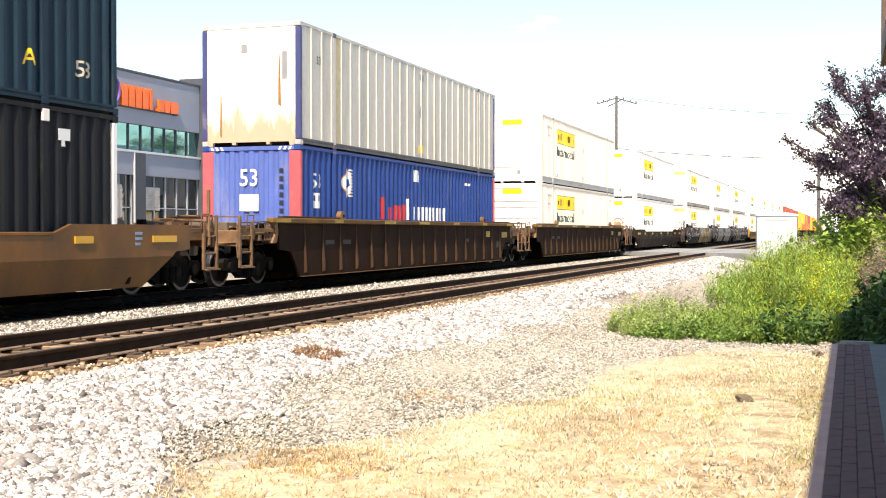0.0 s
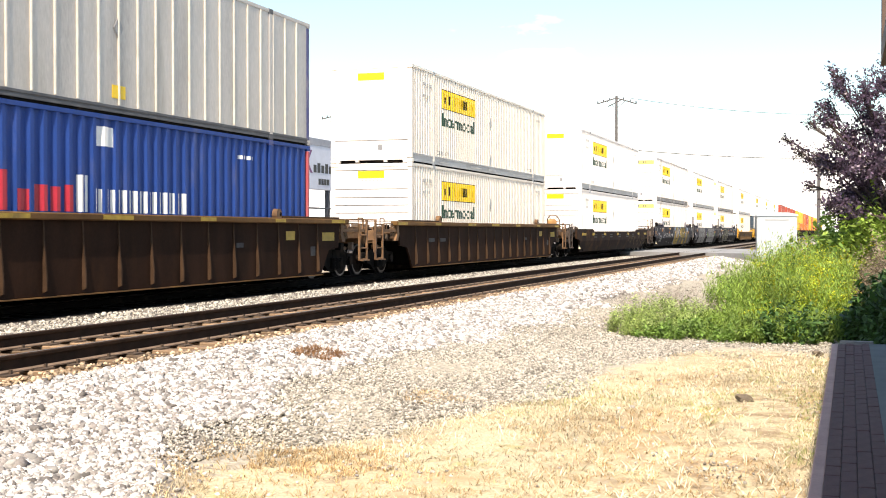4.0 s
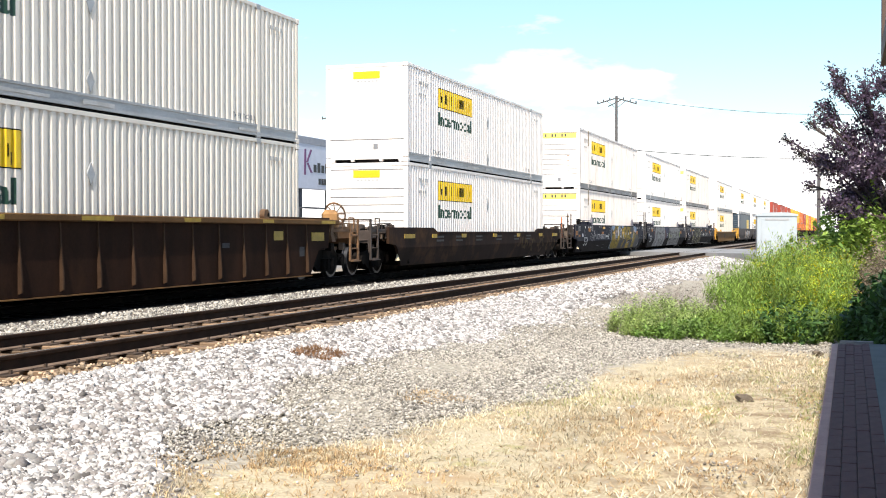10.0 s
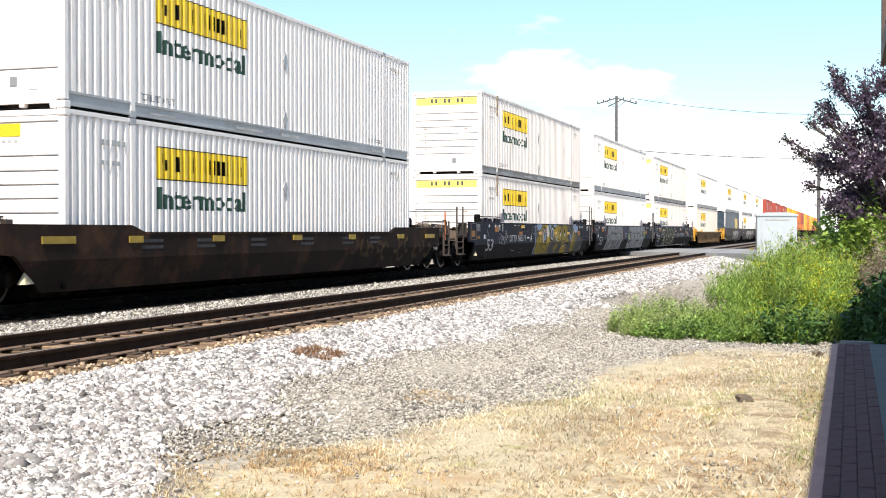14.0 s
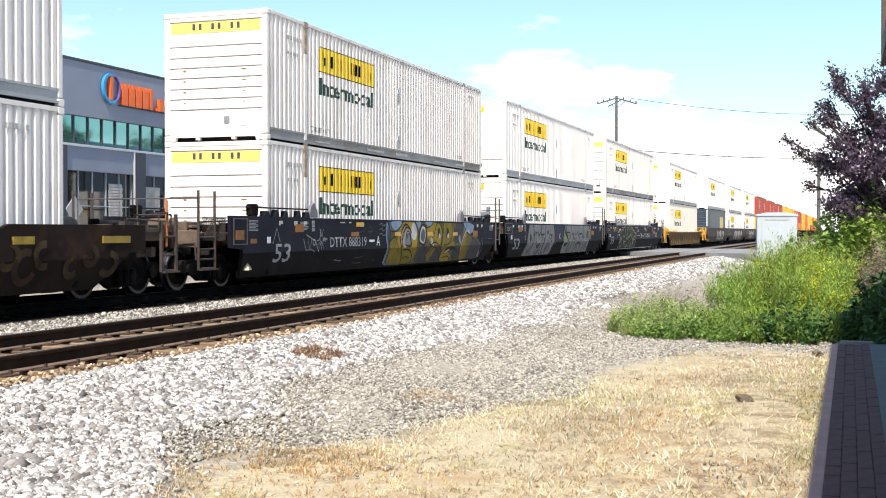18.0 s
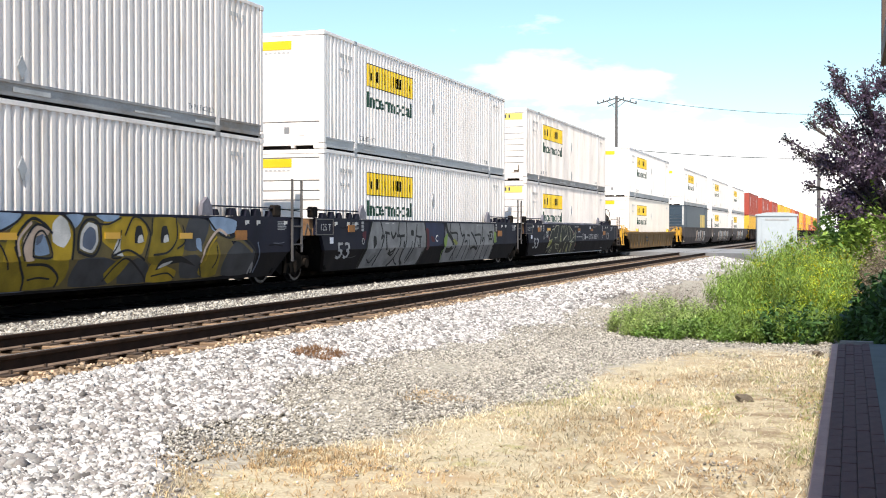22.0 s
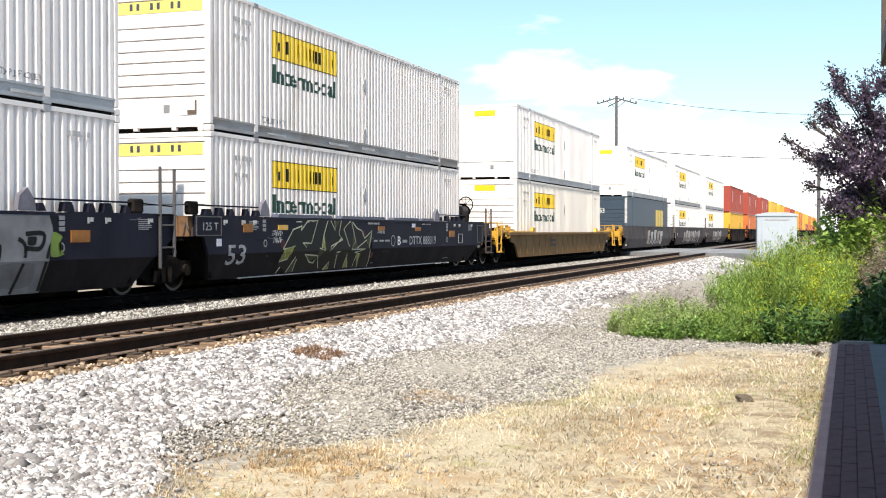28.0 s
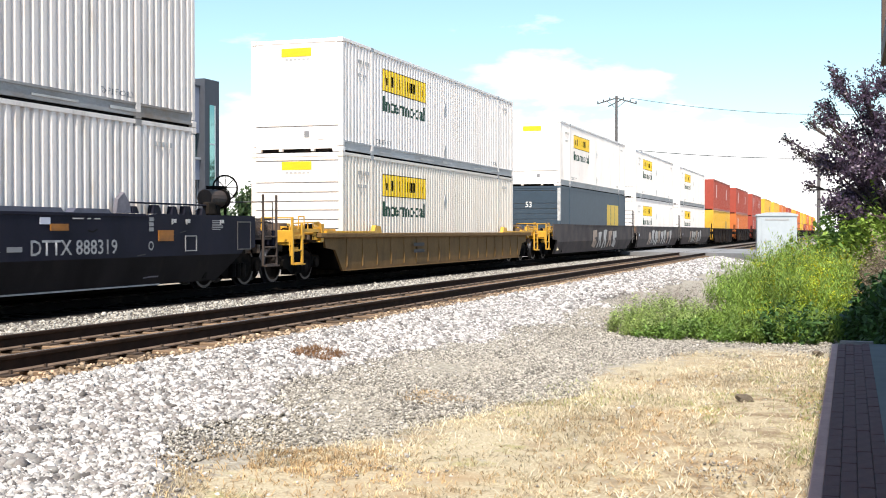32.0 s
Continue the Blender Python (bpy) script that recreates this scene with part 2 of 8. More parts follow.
# Near-black wood: the train's shade is put into the tie colour.
DARKTIE = mat("shade-black tie wood", (0.009, 0.007, 0.006), 0.95, spec=0.05, vary=0.3, scale=8)
CHORD = mat("ochre brown chord paint", (0.125, 0.064, 0.024), 0.75, vary=0.3, scale=1.2, dirt=(0.25, 0.14, 0.03), dirt_amount=0.2, spec=0.2)
FADEDBLUE = mat("faded blue-grey stencil", (0.036, 0.035, 0.038), 0.8, vary=0.4, scale=14)
SILLCAP = mat("lit, scuffed blue-grey cap plate", (0.08, 0.085, 0.125), 0.5, vary=0.25, scale=3)
BOARDWHITE = mat("bluish white board paint", (0.55, 0.57, 0.66), 0.5, vary=0.06)
EARPLATE = mat("scuffed pale guide plate", (0.17, 0.16, 0.19), 0.6, vary=0.3, scale=5)
PLATE = mat("rusty tie plate", (0.085, 0.058, 0.042), 0.7, 0.3, vary=0.25)
CONCRETE = mat("grey concrete", (0.26, 0.26, 0.265), 0.85, vary=0.12, scale=2, bump=0.25)
ASPHALT = mat("worn road asphalt", (0.25, 0.25, 0.255), 0.85, vary=0.15, scale=0.6, fine=90, bump=0.3)
BRICKM = mat("red brown paver brick", (0.12, 0.058, 0.058), 0.85, vary=0.2, scale=6, bump=0.3)
MORTAR = mat("dark joint sand", (0.06, 0.05, 0.045), 0.9, vary=0.2)
CABINETM = mat("white enamel cabinet paint", (0.43, 0.47, 0.50), 0.4, vary=0.05, dirt=(0.6, 0.6, 0.58), dirt_amount=0.1)
PANELGREY = mat("grey facade panel", (0.24, 0.26, 0.33), 0.55, vary=0.05, scale=0.6, bump=0.04)
COLUMNGREY = mat("charcoal column cladding", (0.055, 0.06, 0.075), 0.6, vary=0.08)
MULLION = mat("pale grey window bar", (0.36, 0.38, 0.43), 0.45, 0.2, vary=0.06)
FRAMEGREY = mat("pale aluminium window frame", (0.62, 0.63, 0.64), 0.4, 0.4, vary=0.05)
TEALGLASS = glass_mat("green tinted glass", (0.18, 0.39, 0.39))
TEALGLASS.node_tree.nodes["Principled BSDF"].inputs["Metallic"].default_value = 0.85
DARKGLASS = glass_mat("dark shop glass", (0.012, 0.018, 0.020))
SIGNORANGE = mat("orange sign plastic", (0.85, 0.14, 0.02), 0.35, vary=0.05, bump=0)
SIGNBLUE = mat("blue sign plastic", (0.03, 0.30, 0.62), 0.35, vary=0.05, bump=0)
POLEWOOD = mat("grey utility pole wood", (0.11, 0.10, 0.10), 0.85, vary=0.2, stretch=(1, 1, 0.1))
WIREM = mat("black cable sheath", (0.05, 0.055, 0.06), 0.6)
ROOFWOOD = mat("dark stained roof timber", (0.10, 0.06, 0.045), 0.7, vary=0.2)
BALLAST = mat("pale granite ballast", (0.605, 0.575, 0.553), 0.85, vary=0.2, scale=20, fine=120, bump=0.5, island=0.65)
DUSTSTONE = mat("dusty grey ballast", (0.43, 0.40, 0.355), 0.9, vary=0.2, scale=20, fine=120, bump=0.4, island=0.6)
FAINTINK = mat("worn grey stencil", (0.48, 0.47, 0.46), 0.6, vary=0.2, bump=0)
GREYSTONE = mat("grey crushed gravel", (0.44, 0.405, 0.355), 0.9, vary=0.15, scale=20, bump=0.3, island=0.7)
BARK = mat("dark plum bark", (0.07, 0.05, 0.045), 0.9, vary=0.25, bump=0.5, fine=40)
ROCKM = mat("brown field stone", (0.15, 0.12, 0.09), 0.9, vary=0.3, bump=0.6, scale=9)
PLUMLEAF = leaf_mat("purple plum leaf", (0.128, 0.086, 0.135), 0.75, 0.38, 0.3)
GREENLEAF = leaf_mat("fresh green weed leaf", (0.33, 0.47, 0.09), 0.55, 0.6, 0.42)
MIDLEAF = leaf_mat("mid green weed leaf", (0.22, 0.36, 0.075), 0.55, 0.55, 0.35)
DEEPLEAF = leaf_mat("deep green shrub leaf", (0.07, 0.15, 0.035), 0.55)
YELLOWFLOWER = leaf_mat("yellow flower head", (0.62, 0.48, 0.02), 0.3)
DRYSTALK = leaf_mat("dry seed stalk", (0.33, 0.255, 0.18), 0.35)
DRYGRASS = leaf_mat("bleached dry grass", (0.78, 0.66, 0.46), 0.4, 0.8, 0.35)
TREEGREEN = leaf_mat("far tree leaf", (0.10, 0.16, 0.06), 0.5)

# ---- mesh helpers ----


def mesh_of(name, bm):
    bmesh.ops.recalc_face_normals(bm, faces=bm.faces[:])
    me = bpy.data.meshes.new(name)
    bm.to_mesh(me)
    bm.free()
    return me


def part(name, bm, material, parent, label=""):
    """Link a bmesh (or a ready mesh) as one mesh object under a thing or a part."""
    me = bm if isinstance(bm, bpy.types.Mesh) else mesh_of(name, bm)
    if material and not me.materials:
        me.materials.append(material)
    ob = new(name, me)
    ob.parent = parent
    if label:
        ob["label"] = label
    if name.endswith(("_stencil", "_mark", "_code", "_word")):
        ob["kind"] = "stuff"
    return ob


def box(bm, x0, x1, y0, y1, z0, z1, bevel=0.0):
    m = Matrix.LocRotScale(((x0 + x1) / 2, (y0 + y1) / 2, (z0 + z1) / 2), None, (abs(x1 - x0), abs(y1 - y0), abs(z1 - z0)))
    made = bmesh.ops.create_cube(bm, size=1.0, matrix=m)
    if bevel:
        edges = list({e for v in made["verts"] for e in v.link_edges})
        bmesh.ops.bevel(bm, geom=edges, offset=bevel, segments=1, affect="EDGES")
    return bm


def boxes(*rows, bevel=0.0):
    bm = bmesh.new()
    for r in rows:
        box(bm, *r, bevel=bevel)
    return bm


def rod(bm, a, b, r, n=8, r2=None):
    a, b = Vector(a), Vector(b)
    d = b - a
    m = Matrix.Translation((a + b) / 2) @ d.to_track_quat("Z", "Y").to_matrix().to_4x4()
    bmesh.ops.create_cone(bm, cap_ends=True, segments=n, radius1=r, radius2=r if r2 is None else r2, depth=d.length, matrix=m)
    return bm


def rods(r, *pairs, n=6):
    bm = bmesh.new()
    for a, b in pairs:
        rod(bm, a, b, r, n)
    return bm


def slab(outline, y0, y1, axis="y"):
    """An outline in (x, z), given thickness from y0 to y1."""
    bm = bmesh.new()
    front = [bm.verts.new((x, y0, z)) for x, z in outline]
    back = [bm.verts.new((x, y1, z)) for x, z in outline]
    bm.faces.new(front)
    bm.faces.new(back[::-1])
    k = len(outline)
    for i in range(k):
        bm.faces.new((front[i], back[i], back[(i + 1) % k], front[(i + 1) % k]))
    return bm


def prism(outline, a, b, axis="x"):
    """An outline in (y, z) run along x from a to b, or one in (x, y) run up z."""
    bm = bmesh.new()
    at = (lambda p, k: (k, p[0], p[1])) if axis == "x" else (lambda p, k: (p[0], p[1], k))
    front = [bm.verts.new(at(p, a)) for p in outline]
    back = [bm.verts.new(at(p, b)) for p in outline]
    bm.faces.new(front)
    bm.faces.new(back[::-1])
    for i in range(len(outline)):
        j = (i + 1) % len(outline)
        bm.faces.new((front[i], back[i], back[j], front[j]))
    return bm


def lathe(profile, n=24, axis="y"):
    """Turn (radius, along) about the y axis."""
    bm = bmesh.new()
    rings = []
    for r, a in profile:
        rings.append([bm.verts.new((r * math.cos(2 * math.pi * i / n), a, r * math.sin(2 * math.pi * i / n))) for i in range(n)])
    for p, q in zip(rings, rings[1:]):
        for i in range(n):
            bm.faces.new((p[i], p[(i + 1) % n], q[(i + 1) % n], q[i]))
    bm.faces.new(rings[0])
    bm.faces.new(rings[-1][::-1])
    return bm


def quads_mesh(name, verts, faces_per, material):
    """A mesh from numpy vertices, in runs of faces_per equal polygons (an index array for one piece)."""
    me = bpy.data.meshes.new(name)
    count, k = verts.shape[0], verts.shape[1]
    piece = np.array(faces_per)
    idx = (np.arange(count)[:, None, None] * k + piece[None]).reshape(-1, piece.shape[1])
    me.vertices.add(count * k)
    me.vertices.foreach_set("co", verts.reshape(-1).astype(np.float32))
    me.loops.add(idx.size)
    me.loops.foreach_set("vertex_index", idx.reshape(-1).astype(np.int32))
    me.polygons.add(len(idx))
    me.polygons.foreach_set("loop_start", (np.arange(len(idx)) * piece.shape[1]).astype(np.int32))
    me.update(calc_edges=True)
    me.validate()
    me.materials.append(material)
    return me


TEXTS = {}


def text_mesh(words, height, extrude=0.0):
    """Flat lettering in the xz plane, its lower left corner at the origin, as a plain mesh."""
    key = (words, height)
    if key not in TEXTS:
        cu = bpy.data.curves.new("lettering", "FONT")
        cu.body, cu.size, cu.resolution_u, cu.offset = words, height * 1.38, 2, height * (0.024 if words == "Intermodal" else 0.014)
        ob = bpy.data.objects.new("lettering", cu)
        scene.collection.objects.link(ob)
        bpy.context.view_layer.update()
        me = bpy.data.meshes.new_from_object(ob.evaluated_get(bpy.context.evaluated_depsgraph_get()))
        bpy.data.objects.remove(ob)
        bpy.data.curves.remove(cu)
        TEXTS[key] = me
    bm = bmesh.new()
    bm.from_mesh(TEXTS[key])
    xs = [v.co.x for v in bm.verts]
    low = min(xs)
    for v in bm.verts:
        v.co = Vector((v.co.x - low, 0, v.co.y))
    return bm, max(xs) - low


def lettering(words, x, y, z, height, width, material, parent, name="lettering", shape=None):
    """Lettering on a face that looks towards -y; squeezed to its width; shape(x) gives the surface that it follows."""
    bm, w = text_mesh(words, height)
    for v in bm.verts:
        v.co = Vector((x + v.co.x * width / w, y, z + v.co.z))
    if shape:
        follow(bm, x, x + width, shape)
    ob = part(name, mesh_of(name, bm), material, parent)
    ob["kind"] = "stuff"
    return ob


def follow(bm, x0, x1, shape):
    breaks, f = shape
    for b in breaks:
        if x0 < b < x1:
            bmesh.ops.bisect_plane(bm, geom=bm.verts[:] + bm.edges[:] + bm.faces[:], plane_co=(b, 0, 0), plane_no=(1, 0, 0))
    for v in bm.verts:
        v.co.y = f(v.co.x) - 0.004

# ---- containers ----
CL, CW, CH = 16.154, 2.59, 2.896
HALF = CW / 2


def wave(pitch, depth, crest=0.42, slope=0.1, start=0.0):
    """A trapezoid sheet along x: the break points and the depth at x, on the face towards -y."""
    breaks = []
    k = 0
    while k * pitch < CL:
        breaks += [start + (k + q) * pitch for q in (0, crest, crest + slope, 1 - slope)]
        k += 1

    def f(x):
        q = ((x - start) / pitch) % 1.0
        if q < crest:
            d = 0
        elif q < crest + slope:
            d = (q - crest) / slope
        elif q < 1 - slope:
            d = 1
        else:
            d = (1 - q) / slope
        return -HALF + 0.012 + d * depth
    return breaks, f


def sheet(x0, x1, z0, z1, shape, flip=False, proud=0.0):
    breaks, f = shape
    xs = [x0] + [b for b in breaks if x0 + 1e-4 < b < x1 - 1e-4] + [x1]
    bm = bmesh.new()
    rows = [(bm.verts.new((x, (f(x) - proud) * (-1 if flip else 1), z0)), bm.verts.new((x, (f(x) - proud) * (-1 if flip else 1), z1))) for x in xs]
    for a, b in zip(rows, rows[1:]):
        bm.faces.new((a[0], b[0], b[1], a[1]))
    me = mesh_of("side_wall", bm)
    return me


SMOOTH = ([], lambda x: -HALF + 0.02)


def container(label, wall, rail, post_near, post_far, end, style, shape, joints=(0.70, 0.94, 1.17, 1.41, 1.64, 1.87, 2.12, 2.68)):
    """A 53-foot box with its foot at the origin, near end at x = 0, length along +x."""
    sill = 0.29 if rail in (RAILGREY, RUSTRAIL) and style == "planked" else 0.17
    c = tagged(new("shipping_container"), label, "container", "containers on the train")
    for k, s in enumerate((-1, 1)):
        part("side_wall", sheet(0.08, CL - 0.08, sill - 0.02, CH - 0.07, shape, s > 0), wall, c)
        rail_profile = [(0.004, 0.045), (0.004, 0.085), (-0.02, 0.085), (-0.02, sill - 0.045), (0.0, sill - 0.045), (0.0, sill), (-0.09, sill), (-0.09, 0.045)]
        part("bottom_rail", prism([(s * (HALF + y), z) for y, z in rail_profile], 0.1, CL - 0.1), rail, c)
        # Black strip added for the shadow line between stacked boxes.
        part("bottom_seal", boxes((0.18, CL - 0.18, s * (HALF - 0.03), s * (HALF - 0.085), 0.0, 0.044)), UNDER, c)
        part("top_rail", boxes((0.1, CL - 0.1, s * (HALF - 0.002), s * (HALF - 0.08), CH - 0.085, CH - 0.003), bevel=0.006), wall, c)
        for x0, x1, m in ((0, 0.12, post_near), (CL - 0.12, CL, post_far)):
            part("corner_post", boxes((x0, x1, s * (HALF + 0.002), s * (HALF - (0.29 if m is REDPOST else 0.13)), 0.14, CH - 0.13), bevel=0.012), m, c)
            for z0, z1 in ((0, 0.125), (CH - 0.12, CH)):
                part("corner_casting", boxes((x0 - 0.004, x1 + 0.04, s * (HALF + 0.006), s * (HALF - 0.16), z0, z1), bevel=0.014), wall, c)
        for x in (1.98, CL - 1.98):
            part("lift_post", boxes((x - 0.075, x + 0.075, s * (HALF + 0.003), s * (HALF - 0.08), 0.12, CH - 0.1), bevel=0.01), wall, c)
            for z0, z1 in ((0, 0.13), (CH - 0.12, CH + 0.004)):
                part("lift_casting", boxes((x - 0.1, x + 0.1, s * (HALF + 0.008), s * (HALF - 0.15), z0, z1), bevel=0.014), rail, c)
    ridge = [(0.1, CH - 0.05), (0.1, CH - 0.02)]
    for i in range(27):
        x = 0.4 + i * 0.58
        ridge += [(x, CH - 0.02), (x + 0.015, CH - 0.008), (x + 0.085, CH - 0.008), (x + 0.1, CH - 0.02)]
    part("roof", slab(ridge + [(CL - 0.1, CH - 0.02), (CL - 0.1, CH - 0.05)], -HALF + 0.1, HALF - 0.1), wall, c)
    part("floor", boxes((0.1, CL - 0.1, -HALF + 0.08, HALF - 0.08, 0.003, 0.14)), UNDER, c)
    # the end that leads
    if style == "planked":
        part("end_backing", boxes((0.05, 0.07, -HALF + 0.12, HALF - 0.12, 0.13, CH - 0.1)), GREYINK, c)
        zs = [0.13, *joints, CH - 0.1]
        for z0, z1 in zip(zs, zs[1:]):
            part("end_panel", boxes((0.012, 0.05, -HALF + 0.125, HALF - 0.125, z0 + 0.011, z1 - 0.011), bevel=0.01), end, c)
    elif style == "corrugated":
        folds = [(0.08, HALF - 0.12), (0.08, -HALF + 0.12), (0.052, -HALF + 0.12)]
        for i in range(9):
            y = -HALF + 0.26 + i * 0.258
            folds += [(0.052, y - 0.085), (0.018, y - 0.05), (0.018, y + 0.05), (0.052, y + 0.085)]
        part("end_panel", prism(folds + [(0.052, HALF - 0.12)], 0.15, CH - 0.12, "z"), end, c)
    else:
        part("end_panel", boxes((0.02, 0.08, -HALF + 0.12, HALF - 0.12, 0.13, CH - 0.1)), end, c)
    part("end_sill", prism([(-HALF + 0.165, 0.15), (-HALF + 0.165, 0.0), (-1.02, 0.0), (-1.0, 0.085), (1.0, 0.085), (1.02, 0.0), (HALF - 0.165, 0.0), (HALF - 0.165, 0.15)], 0.0, 0.09), end, c)
    # Black plate stands for the shade inside the tunnel recess.
    part("tunnel_recess", boxes((0.12, 0.16, -1.05, 1.05, 0.0, 0.1)), UNDER, c)
    for s in (-1, 1):
        part("tunnel_lug", boxes((0.0, 0.12, s * 0.40, s * 0.50, 0.02, 0.09), bevel=0.01), end, c)
    part("end_header", boxes((0.004, 0.09, -HALF + 0.165, HALF - 0.165, CH - 0.11, CH - 0.01), bevel=0.008), end, c)
    # the doors at the other end
    for s in (-1, 1):
        part("door", boxes((CL - 0.06, CL - 0.02, s * 0.01, s * (HALF - 0.14), 0.14, CH - 0.12), bevel=0.01), wall, c)
        for y in (0.35, 0.85):
            part("lock_rod", rods(0.017, ((CL, s * y, 0.1), (CL, s * y, CH - 0.1))), rail, c)
    return c


RIBS = wave(0.221, 0.052, 0.42, 0.12)
WIDE = wave(0.33, 0.055, 0.26, 0.2)


def fleet_marks(c, shape, worn):
    """The yellow maker's panel, its word below and the small stencils of the white boxes."""
    x0, x1, z0, z1 = 2.75, 6.38, CH - 1.06, CH - 0.44
    panel = part("logo_panel", sheet(x0, x1, z0, z1, shape, proud=0.004), LOGOY, c, "yellow panel with a dark maker's mark")
    strokes = []
    for bx, bw in ((3.5, 0.2), (3.86, 0.24), (4.3, 0.26), (4.68, 0.24), (5.06, 0.26), (5.44, 0.24)):
        strokes += [((bx, bx + 0.06, 0.17, 0.46),), ((bx + bw - 0.06, bx + bw, 0.17, 0.46),)]
    for q in (0, 1):
        strokes += [((2.95 + q * 2.9 + k * 0.13, 2.99 + q * 2.9 + k * 0.13, 0.06 + 0.12 * (2 - k), 0.26 + 0.12 * (2 - k)),) for k in range(3)]
    for rows in strokes:
        bm = boxes(*[(a, b, -HALF, -HALF + 0.002, z0 + u, z0 + v) for a, b, u, v in rows])
        follow(bm, x0, x1, shape)
        for v in bm.verts:
            v.co.y -= 0.004
        part("logo_stroke", bm, SEPIA, panel)
    edge = bmesh.new()
    for a in (z0, z1 - 0.02):
        box(edge, x0, x1, -HALF, -HALF + 0.002, a, a + 0.02)
    follow(edge, x0, x1, shape)
    for v in edge.verts:
        v.co.y -= 0.003
    part("logo_border", edge, BLACKINK, panel)
    lettering("Intermodal", 2.84, 0, CH - 1.60, 0.42, 3.35, INK, c, "word", shape)
    lettering("TOP LIFT ONLY", 2.25, 0, 0.36, 0.13, 1.15, GREYINK, c, "stencil", shape)
    lettering("TOP LIFT ONLY", 13.05, 0, 0.36, 0.11, 1.0, GREYINK, c, "stencil", shape)
    for x, z in ((8.1, 0.52), (8.1, 1.85)):
        bm = slab([(x - 0.11, z), (x, z - 0.2), (x + 0.11, z), (x, z + 0.2)], -HALF - 0.004, -HALF + 0.012)
        part("placard_holder", bm, RAILGREY, c)
    bars = boxes(*[(1.0 + 0.16 * i, 1.1 + 0.16 * i, -HALF - 0.0, -HALF + 0.004, 2.36, 2.46) for i in range(5)], *[(14.7 + 0.13 * i, 14.78 + 0.13 * i, -HALF, -HALF + 0.004, 2.45, 2.54) for i in range(5)],
                 *[(1.0 + 0.16 * i, 1.09 + 0.16 * i, -HALF - 0.0, -HALF + 0.004, 2.02, 2.1) for i in range(4)])
    part("serial_stencil", bars, FAINTINK, c)
    for k in range(5):
        part("rail_label", boxes((2.5 + k * 2.7 + 0.6 * (k % 2), 3.4 + k * 2.7 + 0.9 * (k % 2), -HALF - 0.002, -HALF + 0.004, 0.115, 0.15 + 0.02 * (k % 3))), FAINTINK, c)
    # small panel on the leading end
    panel = part("end_sign", boxes((0.004, 0.012, -0.42 if not worn else -1.12, 0.42 if not worn else 1.12, 2.45 if not worn else 2.42, 2.665)), LOGOY if not worn else PALESIGN, c, "yellow end panel")
    if worn:
        part("end_sign_mark", boxes(*[(0.0, 0.004, -0.62 + 0.16 * i, -0.55 + 0.16 * i, 2.49, 2.63) for i in range(8) if i not in (2, 5)]), COLUMNGREY, panel)
    else:
        part("end_word", boxes(*[(0.002, 0.009, -0.36 + 0.12 * i, -0.29 + 0.12 * i, 2.36, 2.40) for i in range(6)]), FAINTINK, c)
    part("end_plate", boxes((0.002, 0.012, -0.36, -0.22, 0.38, 0.54)), GREYINK, c)
    part("end_hatch", boxes((0.0, 0.012, -0.78, -0.6, 0.32, 0.6), bevel=0.004), WHITE, c)


def stain_streaks(c, seed):
    """Rust bleeding from the panel joints of the leading end."""
    rnd = random.Random(seed)
    bm = bmesh.new()
    for y in (-0.72, 0.78):
        for z in (0.86, 1.10, 1.34, 1.58):
            w, h = rnd.uniform(0.03, 0.09), rnd.uniform(0.012, 0.026)
            ring = [bm.verts.new((0.0095, y + w * math.cos(a) * rnd.uniform(0.7, 1.1), z + h * math.sin(a))) for a in np.linspace(0, 2 * math.pi, 11)[:-1]]
            bm.faces.new(ring)
    part("rusty_casting", boxes((1.86, 2.1, -HALF - 0.011, -HALF + 0.02, CH - 0.13, CH + 0.006), (1.9, 2.06, -HALF - 0.006, -HALF + 0.02, CH - 0.75, CH - 0.13), bevel=0.008), mat("rusty lift casting", (0.40, 0.31, 0.22), 0.8, vary=0.35, scale=9), c, "rust-stained lift casting")
    part("rust_stain", bm, mat("rust bleed", (0.30, 0.15, 0.05), 0.8, vary=0.3, scale=12), c)


WHITE_BOX = container("white ribbed steel freight container with yellow panel and green word", WHITE, RAILGREY, WHITE, WHITE, WHITE, "planked", RIBS)
fleet_marks(WHITE_BOX, RIBS, False)
PLAIN_END_BOX = container("white ribbed freight container with a plain white end and yellow panel", WHITE, RAILGREY, WHITE, WHITE, WHITE, "planked", RIBS, (0.66,))
fleet_marks(PLAIN_END_BOX, RIBS, False)
for z, y0, y1 in ((0.86, 0.85, 1.1), (1.34, 0.9, 1.1)):
    part("panel_seam", boxes((0.0105, 0.02, y0, y1, z - 0.005, z + 0.005)), FAINTINK, PLAIN_END_BOX)
CREAM_BOX = container("cream white ribbed freight container with yellow panel and green word", WHITE2, RAILGREY, WHITE2, WHITE2, WHITE, "planked", RIBS)
fleet_marks(CREAM_BOX, RIBS, False)
CREAM_PLAIN_BOX = container("cream white freight container with a plain end, yellow panel, green word", WHITE2, RAILGREY, WHITE2, WHITE2, WHITE, "planked", RIBS, (0.66,))
fleet_marks(CREAM_PLAIN_BOX, RIBS, False)
WORN_BOX = container("weathered white ribbed freight container, rust-stained end, yellow panel", WORNWHITE, RUSTRAIL, WORNWHITE, WORNWHITE, WHITE, "planked", RIBS)
fleet_marks(WORN_BOX, RIBS, True)
stain_streaks(WORN_BOX, 4)
AGED_BOX = container("aged white ribbed freight container, bleached yellow end band", WORNWHITE, RUSTRAIL, WORNWHITE, WORNWHITE, WHITE, "planked", RIBS)
